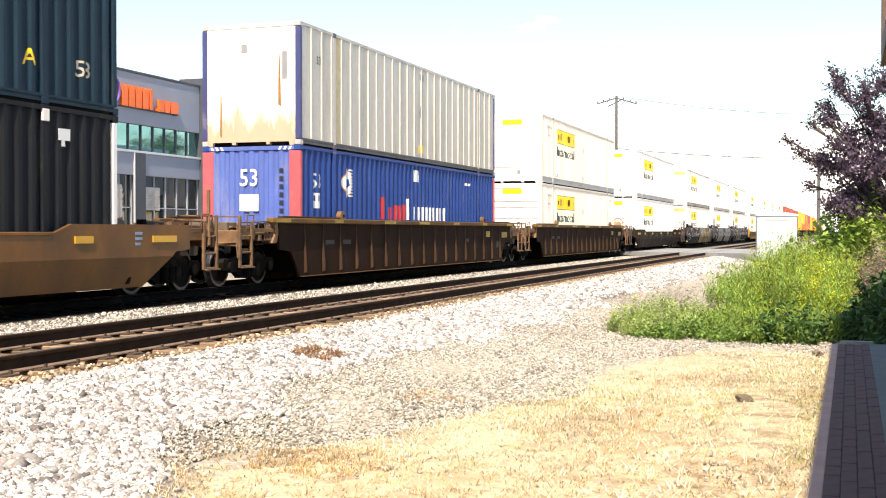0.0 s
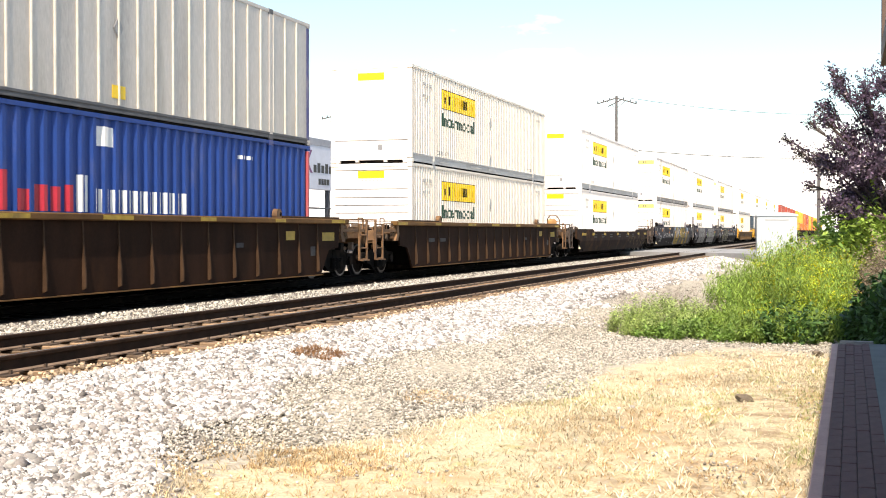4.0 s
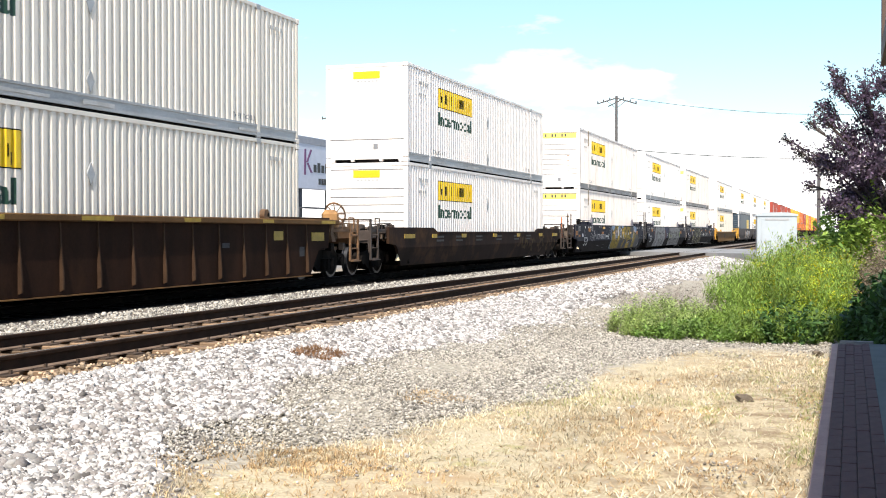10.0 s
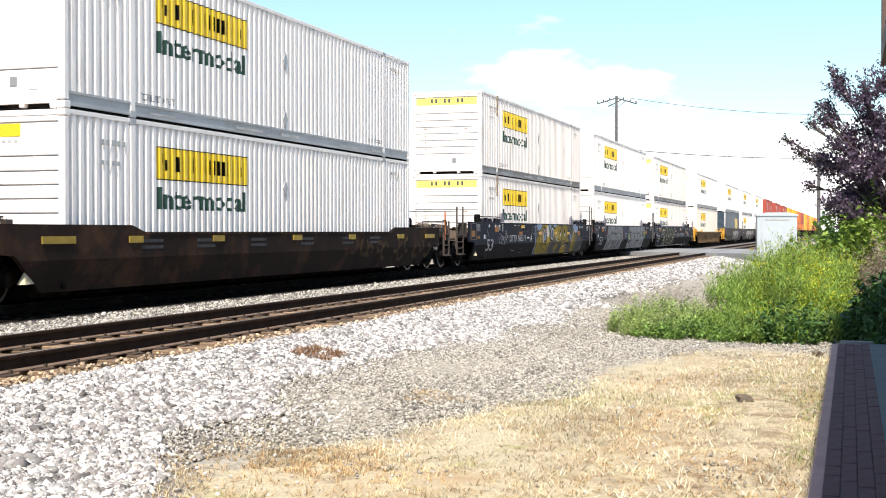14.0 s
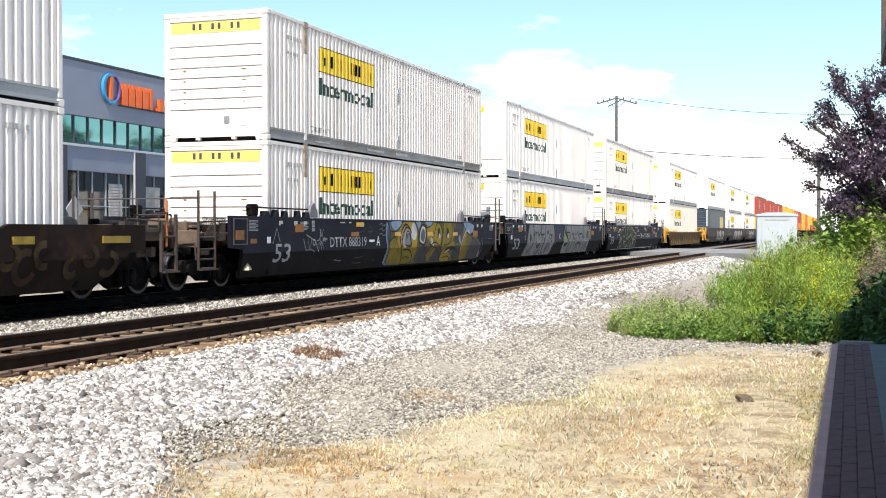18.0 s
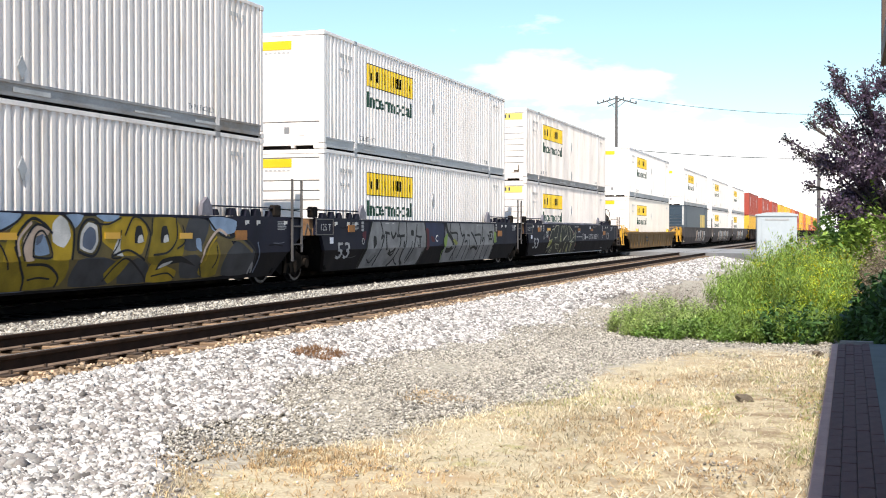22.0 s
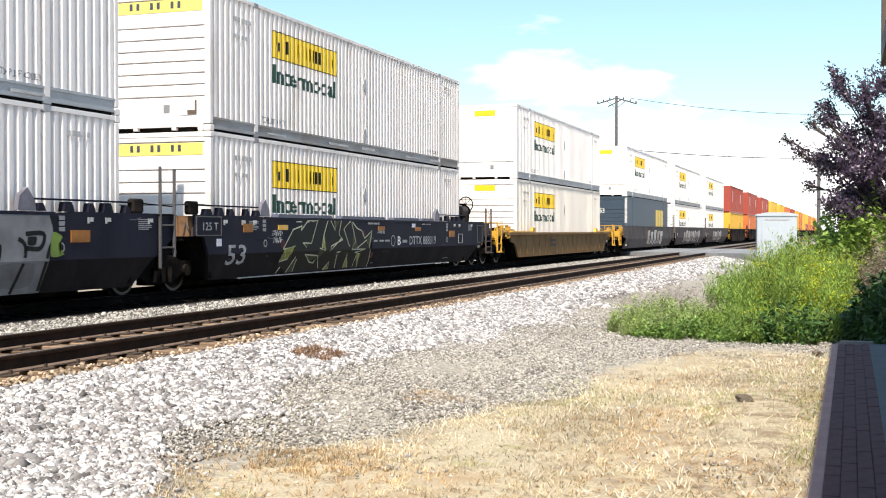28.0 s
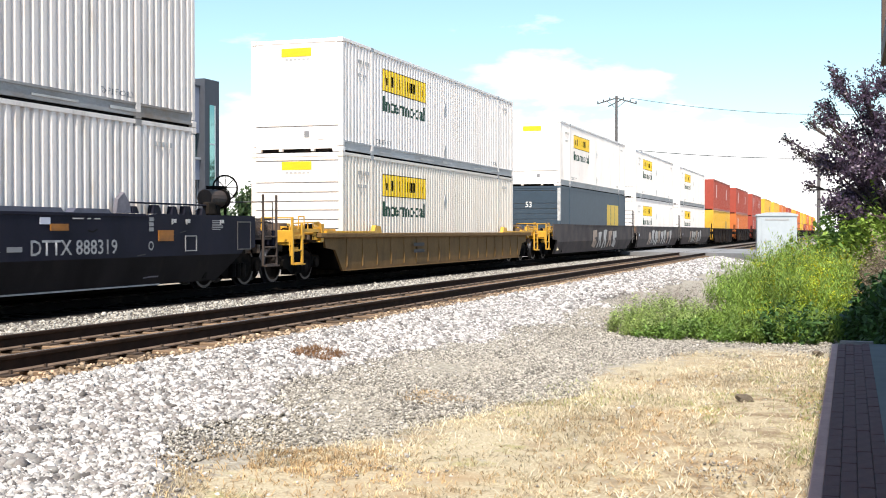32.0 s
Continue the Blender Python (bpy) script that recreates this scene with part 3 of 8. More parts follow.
fleet_marks(AGED_BOX, RIBS, True)
part("end_latch", boxes((-0.012, 0.012, -0.98, -0.78, 0.34, 0.42), (-0.012, 0.012, -0.98, -0.95, 0.42, 0.62)), TANSTEEL, AGED_BOX)

# The rail is coloured dark to carry the shadow line along the foot.
SILVER_BOX = container("bare aluminium panelled freight container with violet corner posts", SILVER, mat("shadow grey rail", (0.10, 0.10, 0.11), 0.6, 0.2, vary=0.25), PURPLE, PURPLE, RUSTED, "plain", SMOOTH)
for i in range(26):
    x = 0.62 + i * 0.594
    part("panel_rib", boxes((x - 0.02, x + 0.02, -HALF - 0.012, -HALF + 0.03, 0.18, CH - 0.09), bevel=0.006), RIBALU, SILVER_BOX)
part("streak", boxes((2.07, 2.4, -HALF + 0.012, -HALF + 0.019, 0.19, CH - 0.09)), mat("yellowed lift panel", (0.46, 0.39, 0.25), 0.6, vary=0.2), SILVER_BOX)
lettering("53", 0.95, -HALF + 0.013, 2.0, 0.2, 0.22, BLACKINK, SILVER_BOX)
part("side_stencil", boxes((3.0, 3.06, -HALF + 0.012, -HALF + 0.018, 1.7, 2.5), (8.22, 8.6, -HALF + 0.01, -HALF + 0.018, 2.48, 2.66)), GREYINK, SILVER_BOX)
part("placard_holder", slab([(8.2, 1.54), (8.34, 1.34), (8.48, 1.54), (8.34, 1.74)], -HALF + 0.005, -HALF + 0.018), GREYINK, SILVER_BOX)
part("data_plate", boxes((8.15, 8.55, -HALF + 0.01, -HALF + 0.018, 0.3, 0.53)), LOGOY, SILVER_BOX)
rust = mat("rust bleed", (0.30, 0.15, 0.05), 0.8, vary=0.3, scale=12)
rnd = random.Random(77)
for y, z0, z1, w in ((0.8, 0.2, 1.45, 0.07), (-0.75, 0.9, 2.2, 0.08)):
    pts = [(y + w * rnd.uniform(-0.6, -0.3), z0), (y + w * rnd.uniform(0.3, 0.6), z0 + 0.05), (y + w * rnd.uniform(0.2, 0.5), (z0 + z1) / 2), (y + w * 0.1, z1), (y - w * 0.15, z1 - 0.1), (y - w * rnd.uniform(0.2, 0.5), (z0 + z1) / 2)]
    bm = bmesh.new()
    bm.faces.new([bm.verts.new((0.016, py, pz)) for py, pz in pts])
    part("rust_streak", bm, rust, SILVER_BOX)
part("end_stencil", boxes((0.012, 0.02, -0.95, -0.82, 1.55, 2.2), (0.012, 0.02, 0.1, 0.25, 2.2, 2.4)), GREYINK, SILVER_BOX)

BLUE_BOX = container("blue corrugated steel freight container with faded red end posts", BLUE, mat("blue rail paint", (0.05, 0.06, 0.2), 0.5), REDPOST, REDPOST, mat("sun-faded blue end paint", (0.075, 0.125, 0.40), 0.55, vary=0.15, dirt=(0.26, 0.27, 0.40), dirt_amount=0.32, stretch=(1, 1, 0.3)), "corrugated", WIDE)
lettering("53", 0.74, 0, 1.91, 0.38, 0.52, WHITEINK, BLUE_BOX, "lettering", WIDE)


def decal(name, outline, material, lift=0.0):
    """A flat mark on the blue box's folded side."""
    bm = bmesh.new()
    bm.faces.new([bm.verts.new((x, 0, z)) for x, z in outline])
    follow(bm, min(p[0] for p in outline), max(p[0] for p in outline), WIDE)
    for v in bm.verts:
        v.co.y -= lift
    return part(name, bm, material, BLUE_BOX)


decal("diamond_border", [(2.43, 2.11), (2.84, 1.70), (3.25, 2.11), (2.84, 2.52)], mat("orange decal edge", (0.6, 0.16, 0.04), 0.5))
decal("diamond", [(2.47, 2.11), (2.84, 1.74), (3.21, 2.11), (2.84, 2.48)], WHITEINK, 0.002)
for k in range(9):
    decal("diamond_stripe", [(2.93, 1.76 + 0.083 * k), (3.24, 1.76 + 0.083 * k), (3.24, 1.80 + 0.083 * k), (2.93, 1.80 + 0.083 * k)], WHITEINK, 0.001)
decal("diamond_core", [(2.70, 2.0), (2.84, 1.95), (2.96, 2.05), (2.93, 2.22), (2.80, 2.2)], BLUE, 0.004)
decal("diamond_core", [(2.74, 1.9), (2.9, 1.86), (2.86, 1.92)], BLUE, 0.004)
LARGE, SMALL = 0.62, 0.40
for k, (x, w) in enumerate(((7.18, 0.40), (7.66, 0.28), (8.0, 0.30), (8.36, 0.28), (8.70, 0.28), (9.05, 0.24), (9.34, 0.28), (9.68, 0.30), (10.06, 0.18), (10.30, 0.38))):
    h = LARGE if k == 0 else SMALL
    decal("wordmark_bar", [(x, 1.2), (x + w * 0.3, 1.2), (x + w * 0.3, 1.2 + h), (x, 1.2 + h)], WHITEINK)
    decal("wordmark_bar", [(x + w * 0.5, 1.2), (x + w * 0.78, 1.2), (x + w * 0.78, 1.2 + h), (x + w * 0.5, 1.2 + h)], WHITEINK)
for x, w, h in ((5.19, 0.26, 0.62), (5.62, 0.3, 0.34), (6.05, 0.34, 0.42), (6.5, 0.26, 0.4), (6.86, 0.24, 0.44)):
    decal("wordmark_red_bar", [(x, 1.2), (x + w, 1.2), (x + w, 1.2 + h), (x, 1.2 + h)], REDINK)
decal("code_plate", [(7.74, 2.34), (8.21, 2.34), (8.21, 2.68), (7.74, 2.68)], WHITEINK)
for k in range(4):
    decal("code_bar", [(12.75 + 0.18 * k, 2.40), (12.87 + 0.18 * k, 2.40), (12.87 + 0.18 * k, 2.48), (12.75 + 0.18 * k, 2.48)], WHITEINK)
decal("code_plate", [(0.74, 1.43), (1.23, 1.43), (1.23, 1.80), (0.74, 1.80)], WHITEINK)
for x in (0.84, 1.02):
    decal("code_bar", [(x, 1.6), (x + 0.1, 1.6), (x + 0.1, 1.74), (x, 1.74)], BLUE, 0.002)
bm, w = text_mesh("53", 0.42)
for v in bm.verts:
    v.co = Vector((0.008, -(-0.05 + v.co.x) * 0.9 + 0.25, 1.95 + v.co.z))
part("end_lettering", bm, WHITEINK, BLUE_BOX)
part("end_decal", boxes((0.004, 0.016, -0.2, 0.3, 1.35, 1.75)), WHITEINK, BLUE_BOX)
for k in range(8):
    part("code_bar", boxes((0.004, 0.016, -0.85, -0.75, 0.92 + 0.19 * k, 1.03 + 0.19 * k)), mat("dark blue code ink", (0.01, 0.012, 0.03), 0.6), BLUE_BOX)
part("code_plate", boxes((0.004, 0.016, -1.08, -0.95, 0.95, 1.15)), WHITEINK, BLUE_BOX)
for k in range(3):
    for s in (-1, 1):
        part("hazard_stripe", prism([(s * (0.72 + 0.13 * k), CH - 0.1), (s * (0.78 + 0.13 * k), CH - 0.1), (s * (0.82 + 0.13 * k), CH - 0.02), (s * (0.76 + 0.13 * k), CH - 0.02)], 0.001, 0.006), WHITEINK, BLUE_BOX)

TEAL_BOX = container("dark teal corrugated freight container with small pale markings", TEAL, TEAL, TEAL, TEAL, TEAL, "corrugated", WIDE)
lettering("53", 15.05, 0, 0.56, 0.28, 0.4, mat("faded cream lettering", (0.6, 0.5, 0.4), 0.6), TEAL_BOX, "lettering", WIDE)
lettering("A", 13.7, 0, 0.59, 0.27, 0.27, LOGOY, TEAL_BOX, "lettering", WIDE)
SLATE_BOX = container("dark slate corrugated freight container with a white far post", SLATE, SLATE, SLATE, WHITE, SLATE, "corrugated", WIDE)
part("marker_decal", boxes((14.52, 14.82, -HALF + 0.004, -HALF + 0.012, 2.36, 2.55), (14.6, 14.68, -HALF + 0.004, -HALF + 0.012, 2.26, 2.36)), WHITEINK, SLATE_BOX)
part("lift_block", boxes((14.09, 14.27, -HALF - 0.014, -HALF + 0.02, CH - 0.26, CH - 0.06), bevel=0.01), WHITE, SLATE_BOX, "pale lift casting")
GREY_BOX = container("blue-grey flat-sided freight container with yellow shapes", BLUEGREY, BLUEGREY, BLUEGREY, BLUEGREY, mat("slatted grey end", (0.032, 0.055, 0.082), 0.5), "planked", SMOOTH)
for x in (10.85, 12.0, 13.1):
    part("logo_shape", boxes((x, x + 0.95, -HALF + 0.008, -HALF + 0.016, 1.15, 2.28)), LOGOY, GREY_BOX)

bm, w = text_mesh("53", 0.26)
for v in bm.verts:
    v.co = Vector((0.004, 0.3 - v.co.x * 0.9, 1.95 + v.co.z))
part("end_lettering", bm, WHITEINK, GREY_BOX)
for s in (-1, 1):
    part("post_patch", boxes((-0.004, 0.12, s * (HALF + 0.004), s * (HALF - 0.13), 1.35, CH - 0.08)), mat("chalky worn post paint", (0.5, 0.5, 0.5), 0.6, vary=0.3, scale=6), GREY_BOX, "worn pale patch")


def far_container(label, paint, marks):
    """A plainer corrugated box for the far end of the train, with broader shapes."""
    c = tagged(new("shipping_container"), label, "container", "containers on the train")
    for s in (-1, 1):
        part("side_wall", sheet(0.08, CL - 0.08, 0.15, CH - 0.07, WIDE, s > 0), paint, c)
        part("bottom_rail", boxes((0.1, CL - 0.1, s * (HALF - 0.01), s * (HALF - 0.09), 0.0, 0.17)), paint, c)
        part("top_rail", boxes((0.1, CL - 0.1, s * (HALF - 0.002), s * (HALF - 0.08), CH - 0.085, CH - 0.003)), paint, c)
        for x in (0, CL - 0.14):
            part("corner_post", boxes((x, x + 0.14, s * HALF, s * (HALF - 0.14), 0, CH), bevel=0.012), paint, c)
    part("roof", boxes((0.1, CL - 0.1, -HALF + 0.08, HALF - 0.08, CH - 0.06, CH - 0.02)), paint, c)
    part("floor", boxes((0.1, CL - 0.1, -HALF + 0.09, HALF - 0.09, 0.003, 0.14)), UNDER, c)
    for x in (0.04, CL - 0.08):
        part("end_panel", boxes((x, x + 0.04, -HALF + 0.14, HALF - 0.14, 0.1, CH - 0.06)), paint, c)
    for x0, x1, z0, z1, ink in marks:
        part("code_mark", boxes((x0, x1, -HALF + 0.004, -HALF + 0.012, z0, z1)), ink, c)
    return c


RED_BOX = far_container("oxide red corrugated freight container, dusty", CRED, ((2.6, 3.0, 1.2, 2.4, WHITEINK), (12.0, 12.4, 1.2, 2.2, WHITEINK)))
ORANGE_BOX = far_container("orange corrugated freight container, sun-faded", CORANGE, ((2.4, 2.9, 1.0, 2.4, WHITEINK),))
YELLOW_BOX = far_container("golden yellow corrugated freight container", CYELLOW, ((11.6, 12.4, 1.1, 1.9, BLACKINK),))

# ---- well cars ----
WHEEL_R = 0.42
ROLLING, TURNING = [], []


def wheelset_mesh():
    bm = bmesh.new()
    prof = [(0.09, -0.86), (0.12, -0.84), (0.13, -0.80), (0.30, -0.765), (0.36, -0.80), (0.415, -0.80), (WHEEL_R, -0.79), (0.425, -0.715), (0.455, -0.695), (0.455, -0.67), (0.36, -0.675), (0.30, -0.72), (0.13, -0.70), (0.08, -0.66),
            (0.08, 0.66), (0.13, 0.70), (0.30, 0.72), (0.36, 0.675), (0.455, 0.67), (0.455, 0.695), (0.425, 0.715), (WHEEL_R, 0.79), (0.415, 0.80), (0.36, 0.80), (0.30, 0.765), (0.13, 0.80), (0.12, 0.84), (0.09, 0.86)]
    bm = lathe(prof, 28)
    for s in (-1, 1):
        for k in range(3):
            a = k * 2 * math.pi / 3
            rod(bm, (0.05 * math.cos(a), s * 0.85, 0.05 * math.sin(a)), (0.05 * math.cos(a), s * 0.9, 0.05 * math.sin(a)), 0.018, 6)
    me = mesh_of("wheelset", bm)
    me.materials.append(STEELDARK)
    me.materials.append(WHEELM)
    for p in me.polygons:
        r = [math.hypot(me.vertices[i].co.x, me.vertices[i].co.z) for i in p.vertices]
        if min(r) > 0.355:
            p.material_index = 1
    return me


WHEELSET = wheelset_mesh()
SIDEFRAME = None


def truck(car, x):
    """A two-axle truck under a car, centred at x."""
    global SIDEFRAME
    if SIDEFRAME is None:
        bm = bmesh.new()
        out = [(-1.18, 0.52), (-1.1, 0.60), (-0.72, 0.62), (-0.42, 0.72), (0.42, 0.72), (0.72, 0.62), (1.1, 0.60), (1.18, 0.52), (1.14, 0.36), (0.72, 0.34), (0.42, 0.18), (-0.42, 0.18), (-0.72, 0.34), (-1.14, 0.36)]
        for s in (-1, 1):
            one = slab(out, s * 0.93, s * 1.05)
            me = bpy.data.meshes.new("sf")
            one.to_mesh(me)
            one.free()
            bm.from_mesh(me)
            bpy.data.meshes.remove(me)
            for k in (-0.22, 0, 0.22):
                rod(bm, (k, s * 1.08, 0.22), (k, s * 1.08, 0.5), 0.085, 8)
            for k in (-0.875, 0.875):
                rod(bm, (k, s * 0.9, WHEEL_R), (k, s * 1.12, WHEEL_R), 0.12, 10)
                box(bm, k - 0.17, k + 0.17, s * 0.9, s * 1.06, 0.33, 0.6, bevel=0.02)
        box(bm, -0.2, 0.2, -1.06, 1.06, 0.42, 0.72, bevel=0.03)
        for k in (-1, 1):
            box(bm, k * 0.36, k * 0.42, -0.85, 0.85, 0.28, 0.44)
        SIDEFRAME = mesh_of("truck", bm)
    t = part("truck", SIDEFRAME, UNDER, car)
    t.location = (x, 0, 0)
    for k in (-0.875, 0.875):
        w = part("wheelset", WHEELSET, None, t)
        w.location = (k, 0, WHEEL_R)
    return t


def end_gear(car, x, way, paint, rail_paint, brake=False, tall=True):
    """The deck, steps, handrails and coupler of a car's end; x is the inner edge of the deck, way -1 or 1 outwards."""
    a, b = sorted((x, x + way * 2.55))
    part("end_deck", boxes((a, b, -0.62, 0.62, 0.86, 1.12), (a, b, -1.3, 1.3, 1.1, 1.16), bevel=0.015), paint, car)
    e = x + way * 2.55
    part("end_beam", boxes((min(e, e + way * 0.12), max(e, e + way * 0.12), -1.42, 1.42, 0.86, 1.2), bevel=0.015), paint, car)
    part("coupler", boxes((min(e, e + way * 0.55), max(e, e + way * 0.55), -0.12, 0.12, 0.70, 0.92), (min(e + way * 0.4, e + way * 0.68), max(e + way * 0.4, e + way * 0.68), -0.2, 0.2, 0.66, 0.98), bevel=0.03), UNDER, car)
    part("air_hose", rods(0.03, ((e, 0.4, 0.8), (e + way * 0.25, 0.42, 0.5)), ((e + way * 0.25, 0.42, 0.5), (e + way * 0.6, 0.3, 0.48))), UNDER, car)
    for s in (-1, 1):
        p = e + way * 0.1
        q = p - way * (0.63 if tall else 0.5)
        y = s * 1.44
        top = 1.98 if tall else 1.5
        for k, z in ((p, top), (q, top if tall else top - 0.13)):
            part("ladder_post", boxes((k - (0.018 if tall else 0.035), k + (0.018 if tall else 0.035), y - 0.025, y + 0.025, 0.42, z), bevel=0.006), rail_paint, car)
        for z in ((0.45, 0.63, 0.83, 1.06) if tall else (0.45, 0.74, 1.08)):
            part("rung", rods(0.019, ((p, y, z), (q, y, z))), rail_paint, car)
        part("step_plate", boxes((min(p, q), max(p, q), y - 0.09, y + 0.03, 0.41, 0.44)), rail_paint, car)
        for k in (0.9, 1.5):
            part("bracket", boxes((x + way * k - 0.05, x + way * k + 0.05, s * 0.6, s * 1.32, 0.98, 1.1)), TANSTEEL, car)
        part("corner_bracket", slab([(x + way * 0.95, 1.36), (x + way * 1.12, 1.36), (x + way * 1.06, 1.12), (x + way * 1.2, 0.92), (x + way * 1.0, 0.92), (x + way * 0.92, 1.1)], s * 1.46, s * 1.36), rail_paint, car)
        part("cross_brace", rods(0.022, ((x + way * 1.15, s * 1.2, 0.95), (x + way * 1.9, s * 1.1, 1.32)), ((x + way * 1.2, s * 0.9, 1.3), (x + way * 2.0, s * 0.8, 0.95))), TANSTEEL, car)
    if tall:
        part("handrail", rods(0.014, ((e, -1.4, 1.2), (e, -1.4, 1.84)), ((e, 0.0, 1.2), (e, 0.0, 1.84)), ((e, -1.4, 1.83), (e, 1.4, 1.83)), ((e, 1.4, 1.2), (e, 1.4, 1.84))), LADDERGREY, car)
        for q in (0, 1):
            u = x + way * (1.55 + 0.5 * q)
            lattice = []
            for k in range(-5, 7):
                for lean_way in (-1, 1):
                    h0, h1 = sorted(((0.0 - 0.067 * k) * lean_way, (0.4 - 0.067 * k) * lean_way))
                    h0, h1 = max(0.0, h0), min(0.42, h1)
                    if h1 - h0 > 0.03:
                        lattice.append(((u + way * (0.067 * k + lean_way * h0), -1.42, 1.02 + h0), (u + way * (0.067 * k + lean_way * h1), -1.42, 1.02 + h1)))
            part("grating", rods(0.012, *lattice, n=4), ENDDARK, car, "expanded metal grating")
            part("grating_frame", boxes((min(u, u + way * 0.4), max(u, u + way * 0.4), -1.43, -1.41, 1.0, 1.03), (min(u, u + way * 0.4), max(u, u + way * 0.4), -1.43, -1.41, 1.43, 1.46)), ENDDARK, car)
    else:
        part("handrail", rods(0.016, ((e, -1.4, 1.2), (e, -1.4, 1.5)), ((e, -1.4, 1.49), (e, -0.6, 1.49)), ((e, -0.6, 1.2), (e, -0.6, 1.5))), rail_paint, car)
    if not tall:
        # low plates, a step grating and hoses of the older cars' ends
        part("hose_guard", boxes((min(x + way * 1.7, x + way * 2.5), max(x + way * 1.7, x + way * 2.5), -1.3, -1.27, 1.0, 1.3), bevel=0.01), paint, car)
        mesh = [((x + way * (1.02 + 0.07 * k), -1.40, 0.98), (x + way * (1.02 + 0.07 * k + 0.12), -1.40, 1.38)) for k in range(6)] + [((x + way * (1.14 + 0.07 * k), -1.40, 0.98), (x + way * (1.02 + 0.07 * k), -1.40, 1.38)) for k in range(6)]
        part("grating", rods(0.011, *mesh, n=4), rail_paint, car)
        part("side_angle", boxes((min(x + way * 0.2, e), max(x + way * 0.2, e), -1.43, -1.36, 1.16, 1.24), bevel=0.008), rail_paint, car)
        part("hand_grip", rods(0.015, ((x + way * 2.05, -1.45, 1.24), (x + way * 2.05, -1.45, 1.52)), ((x + way * 2.05, -1.45, 1.52), (x + way * 2.35, -1.45, 1.52)), ((x + way * 2.35, -1.45, 1.52), (x + way * 2.35, -1.45, 1.24))), rail_paint, car)
        part("hose", rods(0.02, ((x + way * 0.8, -1.36, 0.95), (x + way * 1.1, -1.4, 1.22)), ((x + way * 1.1, -1.4, 1.22), (x + way * 1.45, -1.38, 1.02))), UNDER, car)
    part("end_rail", rods(0.016, ((e, -1.4, 1.36), (x + way * 1.1, -1.4, 1.4)), ((x + way * 1.75, -1.4, 1.16), (x + way * 1.75, -1.4, 1.38))), rail_paint, car)
    # pipes, levers and small castings of the brake gear
    rnd = random.Random(int(abs(x) * 100) + (7 if way > 0 else 3))
    part("brake_pipe", rods(0.018, ((x + way * 0.4, -0.72, 1.02), (e, -0.72, 0.98)), ((x + way * 0.9, -1.02, 1.2), (x + way * 2.3, -1.02, 1.24)), ((x + way * 2.3, -1.02, 1.24), (x + way * 2.3, -0.6, 0.7))), UNDER, car)
    part("pulling_lever", rods(0.016, ((e + way * 0.14, -1.38, 0.95), (e + way * 0.2, -0.3, 0.9)), ((e + way * 0.14, -1.38, 0.95), (e + way * 0.16, -1.42, 0.62))), rail_paint, car)
    for k in range(9):
        cx, cy, cz = x + way * rnd.uniform(1.0, 2.5), rnd.uniform(-1.25, -0.5), rnd.choice((1.16, 1.16, 0.7))
        w, d, h = rnd.uniform(0.05, 0.16), rnd.uniform(0.04, 0.1), rnd.uniform(0.08, 0.26)
        part("brake_fitting", boxes((cx - w, cx + w, cy - d, cy + d, cz, cz + h), bevel=0.015), rnd.choice((UNDER, TANSTEEL, UNDER, paint)), car)
    part("slope_sheet", boxes((min(x + way * 0.75, x + way * 0.79), max(x + way * 0.75, x + way * 0.79), -1.3, 1.3, 0.9, 1.3)), TANSTEEL, car)
    part("air_tank", rod(bmesh.new(), (x + way * 0.85, 0.2, 1.31), (x + way * 1.7, 0.2, 1.31), 0.14, 14), TANSTEEL, car)
    part("valve_box", boxes((min(x + way * 1.5, x + way * 1.95), max(x + way * 1.5, x + way * 1.95), -0.75, -0.45, 1.16, 1.38), bevel=0.02), TANSTEEL, car)
    if brake:
        wheel = bmesh.new()
        c = Vector((x + way * 1.25, -0.95, 2.1))
        ring = [c + Vector((0, 0.26 * math.cos(q), 0.26 * math.sin(q))) for q in np.linspace(0, 2 * math.pi, 17)]
        turned = Matrix.Rotation(radians(40), 3, "Z")
        ring = [c + turned @ (p - c) for p in ring]
        for p, q in zip(ring, ring[1:]):
            rod(wheel, p, q, 0.02, 6)
        for p in ring[:-1:2]:
            rod(wheel, c, p, 0.011, 5)
        part("brake_wheel", wheel, UNDER, car)
        part("brake_stand", rods(0.035, ((c.x, c.y, 1.16), tuple(c)), (tuple(c), (c.x - way * 0.35, c.y + 0.25, c.z))), UNDER, car)
        part("winch_drum", rod(bmesh.new(), (c.x - way * 0.85, -0.95, 1.86), (c.x - way * 0.22, -0.95, 1.86), 0.18, 16), ENDDARK, car)
        part("winch_cap", rod(bmesh.new(), (c.x - way * 0.24, -0.95, 1.86), (c.x - way * 0.12, -0.95, 1.86), 0.21, 16), UNDER, car)
        part("winch_leg", boxes((c.x - way * 0.55 - 0.1, c.x - way * 0.55 + 0.1, -1.1, -0.8, 1.16, 1.72), bevel=0.02), UNDER, car)


